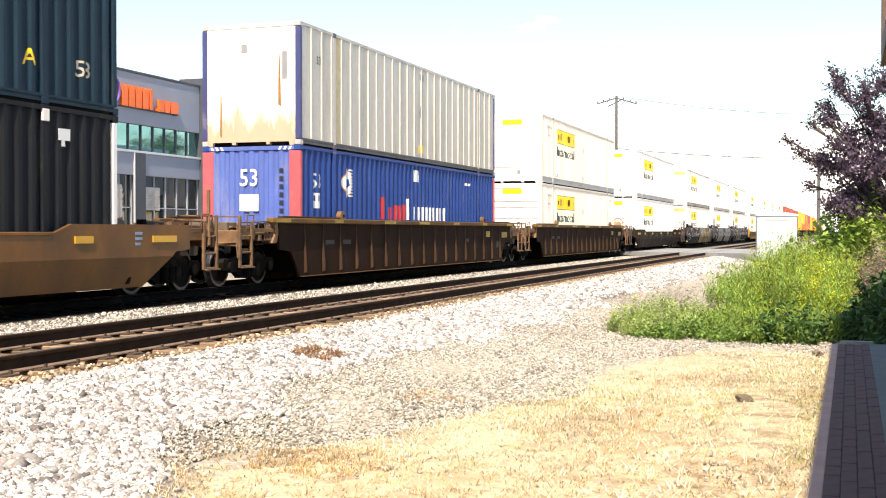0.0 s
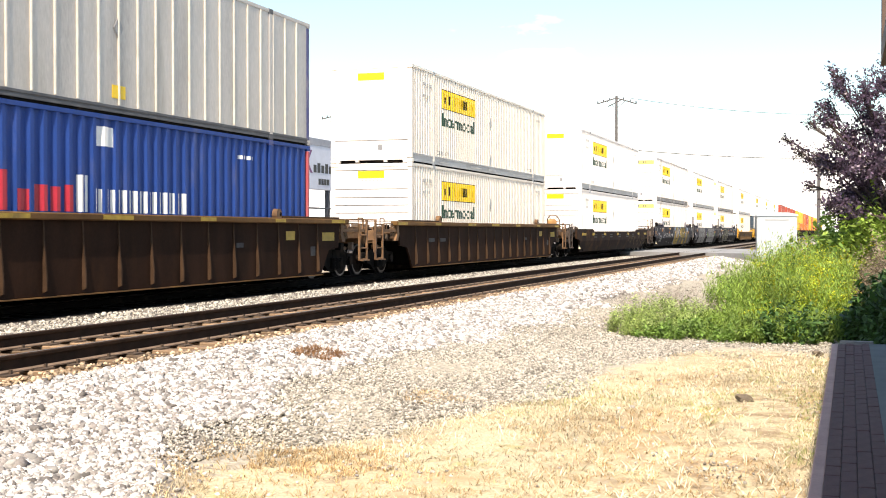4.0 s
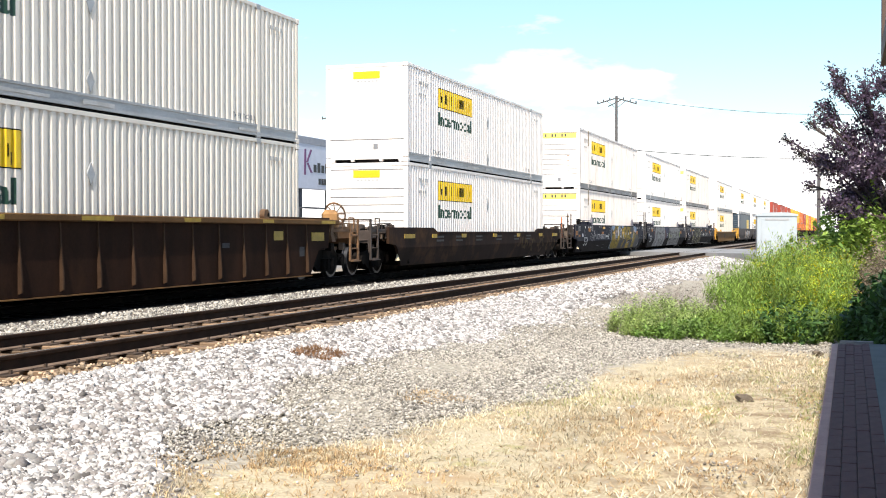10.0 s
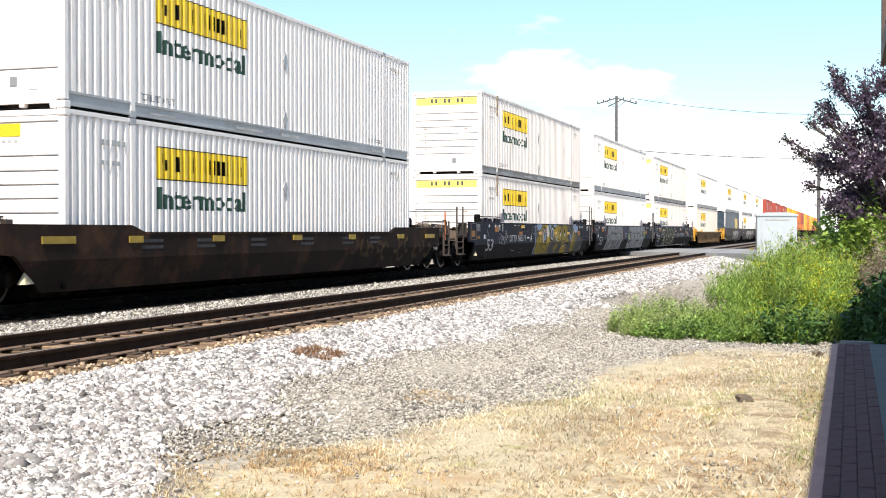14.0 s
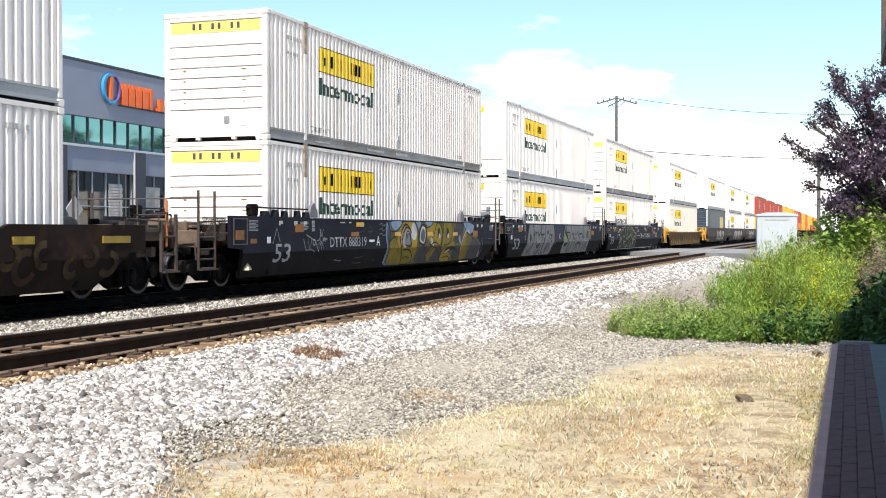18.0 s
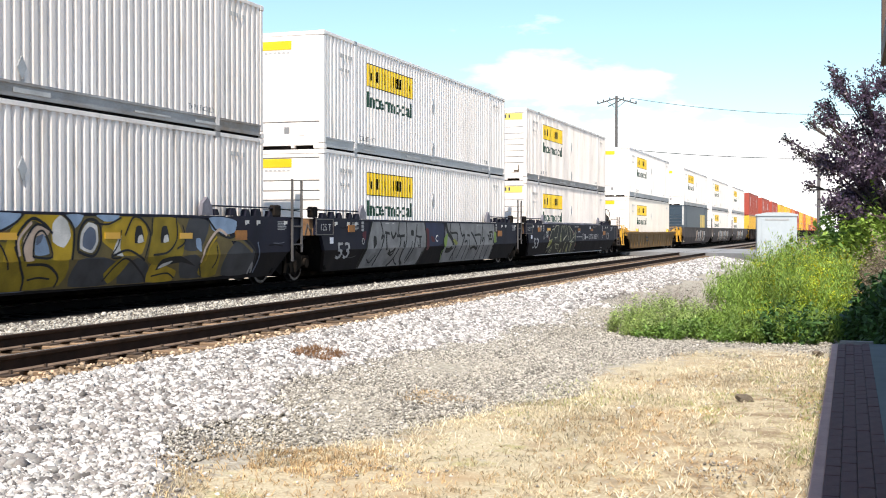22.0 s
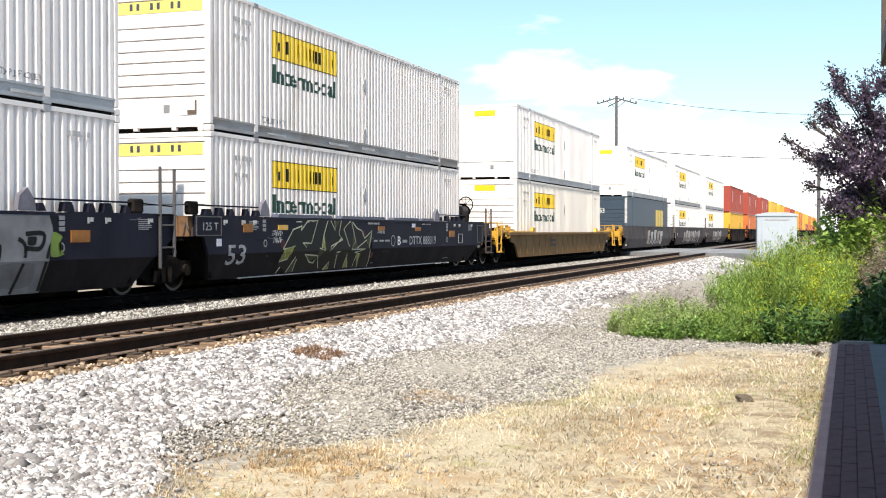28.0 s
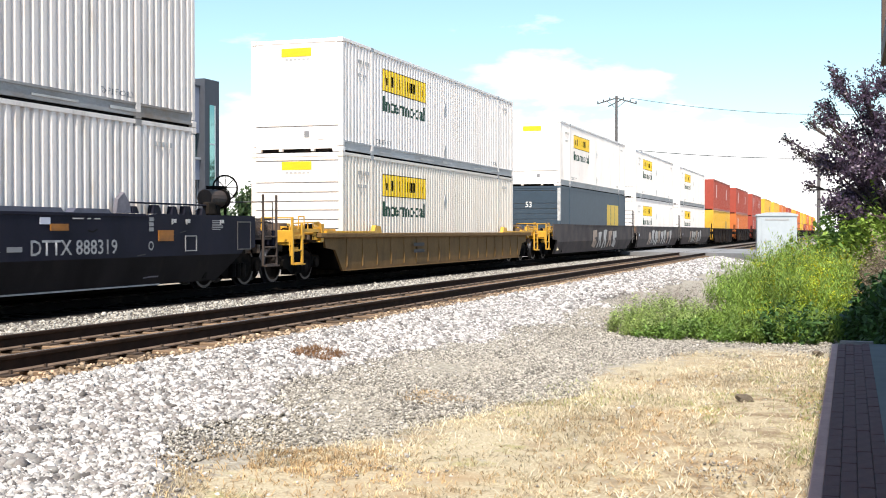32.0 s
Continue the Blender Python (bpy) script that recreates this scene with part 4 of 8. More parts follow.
def guides(car, x0, x1, z, paint, ear_at):
    """The rail on small posts and the ear plate that steer a box into the well."""
    for s in (-1, 1):
        y = s * 1.43
        if paint is not YELLOWEND:
            part("guide_rail", boxes((x0, x1, y - 0.045, y + 0.045, z + 0.175, z + 0.205), bevel=0.008), paint, car)
            rnd = random.Random(int(x0 * 10) + 40)
            k = x0 + 0.1
            while k < x1 - 0.15:
                w, h = rnd.choice((0.09, 0.13, 0.2)), rnd.uniform(0.1, 0.16)
                part("guide_casting", slab([(k, z), (k + w + 0.08, z), (k + w + 0.05, z + h * 0.6), (k + w, z + h + 0.01), (k + 0.04, z + h + 0.01), (k + 0.02, z + h * 0.5)], y - 0.07, y + 0.05), paint, car)
                k += rnd.uniform(0.28, 0.62) + w
        block = x0 + 0.22 if ear_at > x0 and ear_at < 8 else x1 - 0.22
        if paint is BLACKCAR:
            part("guide_block", boxes((block - 0.17, block + 0.17, y - 0.08, y + 0.06, z, z + 0.26), bevel=0.03), UNDER, car)
        ear = slab([(ear_at - 0.22, z), (ear_at + 0.22, z), (ear_at + 0.2, z + 0.16), (ear_at + 0.02, z + 0.36), (ear_at - 0.16, z + 0.24)], y - 0.06, y + 0.02)
        if paint is YELLOWEND:
            ear.free()
            ear = slab([(ear_at - 0.28, z), (ear_at + 0.28, z), (ear_at + 0.2, z + 0.17), (ear_at - 0.14, z + 0.2)], y - 0.08, y + 0.04)
            a, b = sorted((ear_at - 0.2, -1.5 if ear_at < 8 else CL + 1.5))
            part("guide_strip", boxes((a, b, y - 0.1, y + 0.06, z, z + 0.05), bevel=0.008), paint, car)
        part("guide_ear", ear, EARPLATE if paint is BLACKCAR else paint, car, "bent steel ear plate")


def flat_guides(car, z):
    """Flat strips on the chord, each ending in a rounded stop."""
    for s in (-1, 1):
        for x0, x1, stop in ((-1.3, 1.85, 2.0), (CL - 1.85, CL + 1.3, CL - 2.0)):
            part("guide_strip", boxes((x0, x1, s * 1.50, s * 1.36, z, z + 0.045), bevel=0.008), POSTBROWN, car)
            knob = [(stop + 0.13 * math.cos(q), z + 0.07 + 0.13 * math.sin(q)) for q in np.linspace(-0.6, math.pi + 0.6, 12)]
            part("guide_stop", slab(knob, s * 1.50, s * 1.38), ENDTAN, car, "rounded tan stop")
            part("stop_pin", rod(bmesh.new(), (stop + 0.06, s * 1.51, z + 0.08), (stop + 0.06, s * 1.4, z + 0.08), 0.045, 8), UNDER, car)


def smooth_side(zm, ze, zb, x_near, x_far, slope):
    near = [(x_near, ze), (x_near, 0.84), (x_near + 0.5, 0.80), (x_near + 0.5 + (0.15 if ze > 1.4 else slope), zb)] if x_near < -1 else [(x_near, ze), (x_near, 1.09), (x_near + 0.3, 1.07), (x_near + 0.74, zb)]
    far = [(x_far - 0.5 - slope, zb), (x_far - 0.5, 0.80), (x_far, 0.84), (x_far, ze)] if x_far > CL + 1.6 else [(x_far - 1.2, zb), (x_far - 0.78, 0.65), (x_far - 0.05, 1.07), (x_far, ze)]
    top = [(CL - 1.6, ze), (CL - 2.1, zm), (2.1, zm), (1.6, ze)] if abs(zm - ze) > 0.02 else []
    return near + far + top


def well_car(label, kind, body, ends, railing, zm, ze, zb, near="end", far="end", brake_near=False, brake_far=False, reflector=True, marks=()):
    """A well car; x = 0 is the near end of its load. kind: ribbed or smooth; near and far: end, joint (shares the next truck) or joint_truck."""
    car = tagged(new("well_car"), label, "rail car", "cars of the train")
    xn = -2.05 if kind == "smooth" else -0.72
    xf = CL - xn
    if near != "end":
        xn = -0.94
    if far != "end":
        xf = CL + 1.48
    for s in (-1, 1):
        if kind == "smooth":
            bm = slab(smooth_side(zm, ze, zb, xn, xf, 0.85), s * 1.52, s * 1.44)
            bmesh.ops.bisect_plane(bm, geom=bm.verts[:] + bm.edges[:] + bm.faces[:], plane_co=(0, 0, 0.72), plane_no=(0, 0, 1))
            for v in bm.verts:
                if v.co.z < 0.715:
                    v.co.y -= s * (0.72 - v.co.z) * 0.34
            side = part("side_sill", bm, body, car)
            if body is BLACKCAR:
                side.data.materials.append(SKIRT)
                for f in side.data.polygons:
                    f.material_index = int(f.center.z < 0.715)
            part("top_chord", boxes((2.1, CL - 2.1, s * 1.535, s * 1.40, zm - 0.03, zm + 0.03), bevel=0.01), body, car)
            if body is BLACKCAR and brake_far:
                inset = (0.72 - zb) * 0.34
                # Flange is coloured pale for the light that its edge catches.
                part("bottom_flange", boxes((1.0, CL - 1.4, s * (1.535 - inset), s * (1.45 - inset), zb - 0.012, zb + 0.014)), mat("sunlit flange steel", (0.42, 0.41, 0.40), 0.6, vary=0.3, scale=5), car, "pale bottom flange, coloured as catching light")
                # Caps are coloured paler than the sill for the light on their tops.
                for x0, x1 in ((2.6, 5.4), (6.1, 8.9), (9.7, 11.6), (12.0, 12.9)):
                    cap = slab([(x0 - 0.1, zm + 0.02), (x1 + 0.1, zm + 0.02), (x1, zm + 0.10), (x0, zm + 0.10)], s * 1.53, s * 1.36)
                    part("sill_cap", cap, SILLCAP, car, "bent blue-grey cap plate")
        else:
            half = [(-1.43, ze - 0.1), (-1.36, 0.78), (-0.8, 0.72), (-0.6, 0.5), (-0.34, zb)]
            side = part("side_sill", slab(half + [(CL - k, z) for k, z in half[::-1]], s * 1.44, s * 1.38), body, car)
            top = CHORD if body is BROWNCAR else body
            post = POSTBROWN if body is BROWNCAR else body
            part("top_chord", boxes((xn - 1.1, xf + 1.1, s * 1.54, s * 1.34, ze - 0.12, ze), bevel=0.02), top, car)
            part("bottom_chord", boxes((-0.3, CL + 0.3, s * 1.515, s * 1.36, zb - 0.012, zb + 0.006)), CHORD if body is BROWNCAR else body, car)
            foot = 1.475 if body is YELLOWCAR else 1.515
            for i in range(17):
                x = -0.1 + i * 1.022
                broad = i in (0, 3, 9, 14)
                # the post's web stands out further towards its foot
                web = bmesh.new()
                for k in (x - 0.016, x + 0.016):
                    web.faces.new([web.verts.new((k, s * y, z)) for y, z in ((1.43, ze - 0.12), (1.452, ze - 0.12), (1.465, ze - 0.45), (foot, zb + 0.30), (foot, zb + 0.1), (1.43, zb + 0.06))])
                bmesh.ops.bridge_loops(web, edges=web.edges[:])
                part("side_post", web, post, car)
                if broad and body is not BROWNCAR:
                    part("stiffener", boxes((x + 0.03, x + 0.34, s * 1.455, s * 1.42, zb + 0.3, ze - 0.12)), post, car)
            if body is BROWNCAR:
                for x, w in ((-1.75, 0.75), (1.45, 0.5), (4.75, 0.85), (7.5, 0.9), (10.7, 0.6), (13.9, 0.5), (16.9, 0.8)):
                    part("reflector", boxes((x, x + w, s * 1.544, s * 1.50, ze - 0.10, ze - 0.025)), OLDREFLECT, car, "faded yellow reflector strip")
                for x, z, w, h, m in ((1.1, 0.86, 0.5, 0.11, FADEDBLUE), (2.15, 0.86, 0.5, 0.11, FADEDBLUE), (12.3, 0.84, 0.3, 0.1, FADEDBLUE), (14.6, 0.98, 0.45, 0.2, OLDREFLECT), (16.55, 0.95, 0.7, 0.2, OLDREFLECT), (15.9, 0.6, 0.25, 0.22, FADEDBLUE)):
                    part("faded_stencil", boxes((x, x + w, s * 1.446, s * 1.43, z, z + h)), m, car)
        if body is BLACKCAR:
            for x, z, m in marks:
                part("reflector", boxes((x, x + 0.45, s * 1.545, s * 1.50, z, z + 0.11)), m, side)
            for x, z, w, h in ((0.95, 1.16, 0.4, 0.18), (14.45, 1.0, 0.5, 0.2)):
                part("reflector", boxes((x, x + w, s * 1.541, s * 1.50, z, z + h)), FADEDORANGE, side, "faded orange reflector square")
        elif reflector and kind == "smooth":
            for x, w in ((-0.9, 0.85), (1.5, 0.42), (4.4, 0.45), (8.0, 0.45), (11.2, 0.4), (14.6, 0.5), (16.9, 0.8)):
                part("reflector", boxes((x, x + w, s * 1.543, s * 1.50, 0.98, 1.10)), REFLECT if body is not DARKCAR else OLDREFLECT, side)
        elif reflector and body is not BROWNCAR:
            for x in (-0.4, 4.4, 8.9, 14.6):
                part("reflector", boxes((x, x + 0.34, s * 1.545, s * 1.50, ze - 0.1, ze - 0.01)), REFLECT, side)
    part("well_floor", boxes((0, CL, -1.3, 1.3, 0.22, 0.305), (0.1, CL - 0.1, -0.5, 0.5, 0.06, 0.24), *[(x - 0.2, x + 0.2, -1.3, 1.3, 0.19, 0.24) for x in (0.4, 4.2, 8.1, 12.0, 15.8)]), UNDER, car)
    for s, x in ((-1, 0), (1, CL)):
        part("bulkhead", slab([(x + s * 0.12, 0.25), (x + s * 0.2, 0.25), (x + s * 0.62, 1.12), (x + s * 0.54, 1.12)], -1.4, 1.4), UNDER, car)
    if kind == "smooth" and near == "end":
        for s in (-1, 1):
            # Pale wedge added in place of the sunlit patch behind a sill gap.
            wedge = bmesh.new()
            a, b, c2, d = (wedge.verts.new(p) for p in ((-1.36, s * 1.42, 0.36), (-0.95, s * 1.42, 0.36), (-1.18, s * 1.42, 0.56), (-1.32, s * 1.54, 0.36)))
            for f in ((a, b, c2), (a, d, b), (d, c2, b), (a, c2, d)):
                wedge.faces.new(f)
            part("skid_wedge", wedge, mat("sunlit gap cream", (0.62, 0.50, 0.32), 0.7, vary=0.35, scale=14), car, "pale wedge standing in for a sunlit gap")
    if near == "end":
        truck(car, -2.05)
        end_gear(car, -0.55, -1, ends, railing, brake_near, tall=body is BLACKCAR)
    if far == "end":
        truck(car, CL + 2.05)
        end_gear(car, CL + 0.55, 1, ends, ENDDARK if brake_far else railing, brake_far, tall=brake_far)
    elif far == "joint_truck":
        truck(car, CL + 1.7)
        part("joint_deck", boxes((CL + 0.3, CL + 1.6, -1.2, 1.2, 1.0, 1.1), (CL + 0.5, CL + 2.0, -0.3, 0.3, 0.72, 1.0)), body, car)
        for s in (-1, 1):
            for k, z0, z1 in ((0.9, 0.5, 2.36), (1.38, 0.7, 2.34)):
                part("ladder_post", boxes((CL + k - 0.025, CL + k + 0.025, s * 1.58, s * 1.53, z0, z1), bevel=0.008), LADDERGREY, car)
            for z in (0.88, 1.29):
                part("rung", rods(0.017, ((CL + 1.38, s * 1.56, z), (CL + 0.9, s * 1.56, z))), LADDERGREY, car)
            part("tie_rod", rods(0.012, ((CL + 0.5, s * 1.43, 1.68), (CL + 1.4, s * 1.5, 1.64))), UNDER, car)
            part("ladder_bracket", boxes((CL + 0.86, CL + 1.44, s * 1.57, s * 1.46, 1.46, 1.49)), UNDER, car)
            part("hanging_bracket", slab([(CL + 1.1, 1.05), (CL + 1.45, 1.05), (CL + 1.35, 0.55), (CL + 1.1, 0.45)], s * 1.4, s * 1.3), UNDER, car)
    if near == "joint":
        part("joint_deck", boxes((-0.9, -0.3, -1.2, 1.2, 1.0, 1.06), (-1.6, -0.3, -0.3, 0.3, 0.72, 1.0)), UNDER, car)
        for s in (-1, 1):
            part("end_plate", boxes((-0.93, -0.89, s * 1.43, s * 0.72, 1.08, 1.48)), ENDTAN, car, "tan end plate")
            part("plate_rib", boxes((-0.96, -0.93, s * 1.12, s * 1.08, 1.08, 1.46)), ENDTAN, car)
            part("truss", rods(0.014, ((-0.96, s * 1.42, 1.09), (-0.96, s * 1.30, 1.36)), ((-0.96, s * 1.30, 1.36), (-0.96, s * 1.24, 1.09))), LADDERGREY, car)
            part("number_frame", boxes((-0.94, 0.04, s * 1.533, s * 1.50, 1.455, 1.48), (-0.94, 0.04, s * 1.533, s * 1.50, 1.09, 1.11), (-0.94, -0.92, s * 1.533, s * 1.50, 1.11, 1.455), (0.02, 0.04, s * 1.533, s * 1.50, 1.11, 1.455)), LADDERGREY, car)
            part("decal", boxes((-0.15, 0.03, s * 1.532, s * 1.50, 0.88, 1.03)), BOARDWHITE, car)
    return car


def lean(z):
    """The outer face of a smooth sill, which leans in below its fold."""
    return -1.527 + (max(0, 0.72 - z) * 0.34)


def spray(name, outline, x, z, w, h, material, parent, lift):
    """A closed sprayed patch on the sill, following its fold."""
    bm = bmesh.new()
    vs = [bm.verts.new((x + px * w, 0, z + pz * h)) for px, pz in outline]
    f = bm.faces.new(vs)
    bmesh.ops.triangulate(bm, faces=[f])
    bmesh.ops.bisect_plane(bm, geom=bm.verts[:] + bm.edges[:] + bm.faces[:], plane_co=(0, 0, 0.72), plane_no=(0, 0, 1))
    for v in bm.verts:
        v.co.y = lean(v.co.z) - lift
    return part(name, bm, material, parent)


SPRAY = {n: mat("spray " + n, c, 0.6, vary=0.25, scale=3, bump=0, spec=0.2) for n, c in dict(olive=(0.235, 0.165, 0.012), gold=(0.36, 0.235, 0.015), pale=(0.55, 0.53, 0.50), sky=(0.22, 0.30, 0.42), black=(0.012, 0.012, 0.014), umber=(0.12, 0.09, 0.035),
         chrome=(0.20, 0.20, 0.205), green=(0.16, 0.24, 0.05), darkgreen=(0.022, 0.032, 0.018), line=(0.46, 0.46, 0.33), grey=(0.155, 0.155, 0.16), rose=(0.48, 0.36, 0.28), steel=(0.10, 0.12, 0.17), navy=(0.016, 0.022, 0.06), slate=(0.045, 0.046, 0.052), soot=(0.0045, 0.005, 0.004), wine=(0.07, 0.008, 0.016), lime=(0.22, 0.23, 0.05), moss=(0.040, 0.045, 0.022)).items()}


def stroke(name, pts, width, material, parent, lift):
    """A sprayed line through the points, in car metres."""
    bm = bmesh.new()
    prev = None
    pts = [Vector((x, 0, z)) for x, z in pts]
    for i, p in enumerate(pts):
        d = (pts[min(i + 1, len(pts) - 1)] - pts[max(i - 1, 0)]).normalized()
        n = Vector((-d.z, 0, d.x)) * width / 2
        row = [bm.verts.new(p + n), bm.verts.new(p - n)]
        if prev:
            bm.faces.new((prev[0], prev[1], row[1], row[0]))
        prev = row
    for v in bm.verts:
        v.co.y = lean(v.co.z) - lift
    return part(name, bm, material, parent)


def arc(cx, cz, rx, rz, a0, a1, n=12):
    return [(cx + rx * math.cos(radians(a0 + (a1 - a0) * k / n)), cz + rz * math.sin(radians(a0 + (a1 - a0) * k / n))) for k in range(n + 1)]


def paint(car, name, x, z, pts, color, lift):
    """A sprayed patch with its corners rounded, from a coarse outline about (x, z)."""
    fine = []
    for i, p in enumerate(pts):
        a, c = pts[i - 1], pts[(i + 1) % len(pts)]
        for w in (-0.34, 0.0, 0.34):
            q = a if w < 0 else c
            k = abs(w)
            soft = 0.12 if w == 0 else 0.0
            fine.append((p[0] + (q[0] - p[0]) * k + ((a[0] + c[0]) / 2 - p[0]) * soft, p[1] + (q[1] - p[1]) * k + ((a[1] + c[1]) / 2 - p[1]) * soft))
    return spray(name, fine, x, z, 1, 1, SPRAY[color], car, lift)


def curve(car, pts, width, color, lift):
    """A sprayed line swung smoothly through a few points."""
    out = []
    for i in range(len(pts) - 1):
        p0, p1, p2, p3 = (Vector(pts[min(max(i + k, 0), len(pts) - 1)]) for k in (-1, 0, 1, 2))
        for k in range(6):
            t = k / 6
            out.append(0.5 * ((2 * p1) + (p2 - p0) * t + (2 * p0 - 5 * p1 + 4 * p2 - p3) * t * t + (3 * p1 - p0 - 3 * p2 + p3) * t ** 3))
    out.append(Vector(pts[-1]))
    return stroke("mural_stroke", [tuple(p) for p in out], width, SPRAY[color], car, lift)


def mural_gold(car):
    """Gold and olive loops with pale eyes, outlined in black, on a hazy blue-grey ground."""
    P = functools.partial(paint, car, "mural_patch")
    C = functools.partial(curve, car)
    # a pale halo, then the darkened ground of the piece
    P(6.6, 0.24, [(0, 0.1), (0.08, 0), (2.0, 0), (1.9, 1.24), (0.05, 1.24), (0.15, 0.75)], "steel", 0.0030)
    P(6.75, 0.24, [(0, 0.3), (0.1, 0), (6.9, 0), (8.2, 0.1), (7.4, 0.9), (6.6, 1.2), (0.1, 1.24), (0.2, 0.7)], "umber", 0.0042)
    # dark hollows between the forms
    P(9.0, 0.25, [(0, 0), (1.3, 0), (1.5, 0.35), (0.9, 0.5), (0.15, 0.48)], "slate", 0.0054)
    P(10.4, 0.25, [(0, 0), (1.15, 0), (0.9, 0.35), (0.5, 0.48), (0.1, 0.3)], "slate", 0.0054)
    P(12.3, 0.27, [(0.2, 0), (1.1, 0), (1.0, 0.3), (0.6, 0.48), (0, 0.42)], "slate", 0.0054)
    P(12.3, 0.8, [(0.1, 0), (0.8, 0), (1.2, 0.6), (0.3, 0.66)], "slate", 0.0054)
    P(14.0, 0.26, [(0, 0), (1.35, 0), (1.35, 0.5), (0.7, 0.82), (0.1, 0.5)], "slate", 0.0054)
    # gold bodies
    P(6.75, 0.25, [(0, 0.15), (0.3, 0), (2.2, 0.03), (2.25, 0.5), (1.3, 0.52), (0.95, 0.75), (0.25, 0.78), (0, 0.55)], "olive", 0.0066)
    P(7.3, 0.7, [(0, 0.0), (0.4, 0), (0.42, 0.45), (0.75, 0.68), (1.2, 0.45), (1.2, 0.0), (1.7, 0), (1.75, 0.5), (1.45, 0.76), (0.5, 0.76), (0.2, 0.5)], "gold", 0.0078)
    P(8.5, 0.9, [(0, 0.1), (0.3, 0), (0.5, 0.2), (0.4, 0.45), (0.2, 0.55), (0, 0.4)], "pale", 0.0090)
    P(9.75, 0.75, [(0, 0.3), (0.4, 0.1), (0.75, 0), (1.3, 0), (1.5, 0.4), (1.3, 0.7), (0.2, 0.72)], "gold", 0.0066)
    P(11.2, 0.55, [(0, 0.1), (0.3, 0), (1.2, 0.1), (1.3, 0.45), (1.0, 0.9), (0.2, 0.9), (0.15, 0.5)], "olive", 0.0078)
    P(11.3, 0.24, [(0, 0), (1.0, 0), (1.05, 0.2), (0.6, 0.3), (0.1, 0.42)], "gold", 0.0066)
    P(10.2, 0.25, [(0, 0), (0.3, 0.2), (0.5, 0.42), (0.2, 0.5), (-0.25, 0.2)], "olive", 0.0078)
    P(13.1, 0.26, [(0, 0.1), (0.3, 0), (0.8, 0.03), (0.75, 0.5), (0.6, 0.75), (0.15, 0.5)], "olive", 0.0078)
    P(13.6, 0.75, [(0, 0), (0.4, 0), (0.7, 0.25), (0.55, 0.45), (0.15, 0.4)], "umber", 0.0066)
    # pale and sky-blue tops
    P(6.85, 1.18, [(0, 0.28), (0.2, 0.05), (0.55, 0), (0.8, 0.12), (0.97, 0.28)], "sky", 0.0090)
    P(8.8, 1.2, [(0, 0.26), (0.3, 0), (0.58, 0.26)], "sky", 0.0090)
    P(9.6, 1.3, [(0, 0.16), (0.3, 0.04), (0.6, 0.05), (0.8, 0.16)], "sky", 0.0090)
    P(13.35, 1.1, [(0, 0.36), (0.15, 0.1), (0.6, 0), (1.1, 0.05), (1.2, 0.3), (0.6, 0.37)], "sky", 0.0090)
    # the large eye, the oval and the two narrow eyes
    P(7.78, 0.7, [(0.05, 0), (0, 0.35), (0.3, 0.6), (0.68, 0.5), (0.6, 0.4), (0.3, 0.42), (0.25, 0.1), (0.3, 0.02)], "rose", 0.0102)
    P(8.05, 0.79, [(0, 0), (0.05, 0.3), (0.25, 0.36), (0.42, 0.02)], "sky", 0.0102)
    P(8.1, 0.95, [(0, 0), (0.02, 0.15), (0.2, 0.2), (0.12, 0.05)], "steel", 0.0114)
    P(9.2, 0.79, [(0, 0.1), (0.05, 0.38), (0.24, 0.55), (0.5, 0.5), (0.54, 0.22), (0.37, 0.01)], "pale", 0.0090)
    P(9.27, 0.85, [(0, 0.08), (0.05, 0.3), (0.22, 0.42), (0.38, 0.36), (0.4, 0.16), (0.26, 0.0)], "steel", 0.0102)
    for x in (10.78, 11.62):
        P(x, 0.95, [(0, 0), (0.06, 0.32), (0.24, 0.34), (0.34, 0.05)], "black", 0.0102)
        P(x + 0.1, 0.96, [(0, 0), (0.04, 0.14), (0.16, 0.17), (0.22, 0.03)], "pale", 0.0114)
    P(10.1, 0.76, [(0, 0.03), (0.32, 0.45), (0.24, 0.12), (0.4, -0.03)], "pale", 0.0102)
    P(12.88, 0.75, [(0, 0.3), (0.02, 0.12), (0.24, 0), (0.2, 0.3)], "sky", 0.0102)
    P(11.55, 0.44, [(0, 0), (0.15, 0.24), (0.8, 0.29), (1.5, 0.05), (0.9, 0.16), (0.4, 0.12)], "black", 0.0102)
    P(11.62, 0.48, [(0, 0), (0.12, 0.1), (0.5, 0.16), (0.4, 0.09)], "pale", 0.0114)
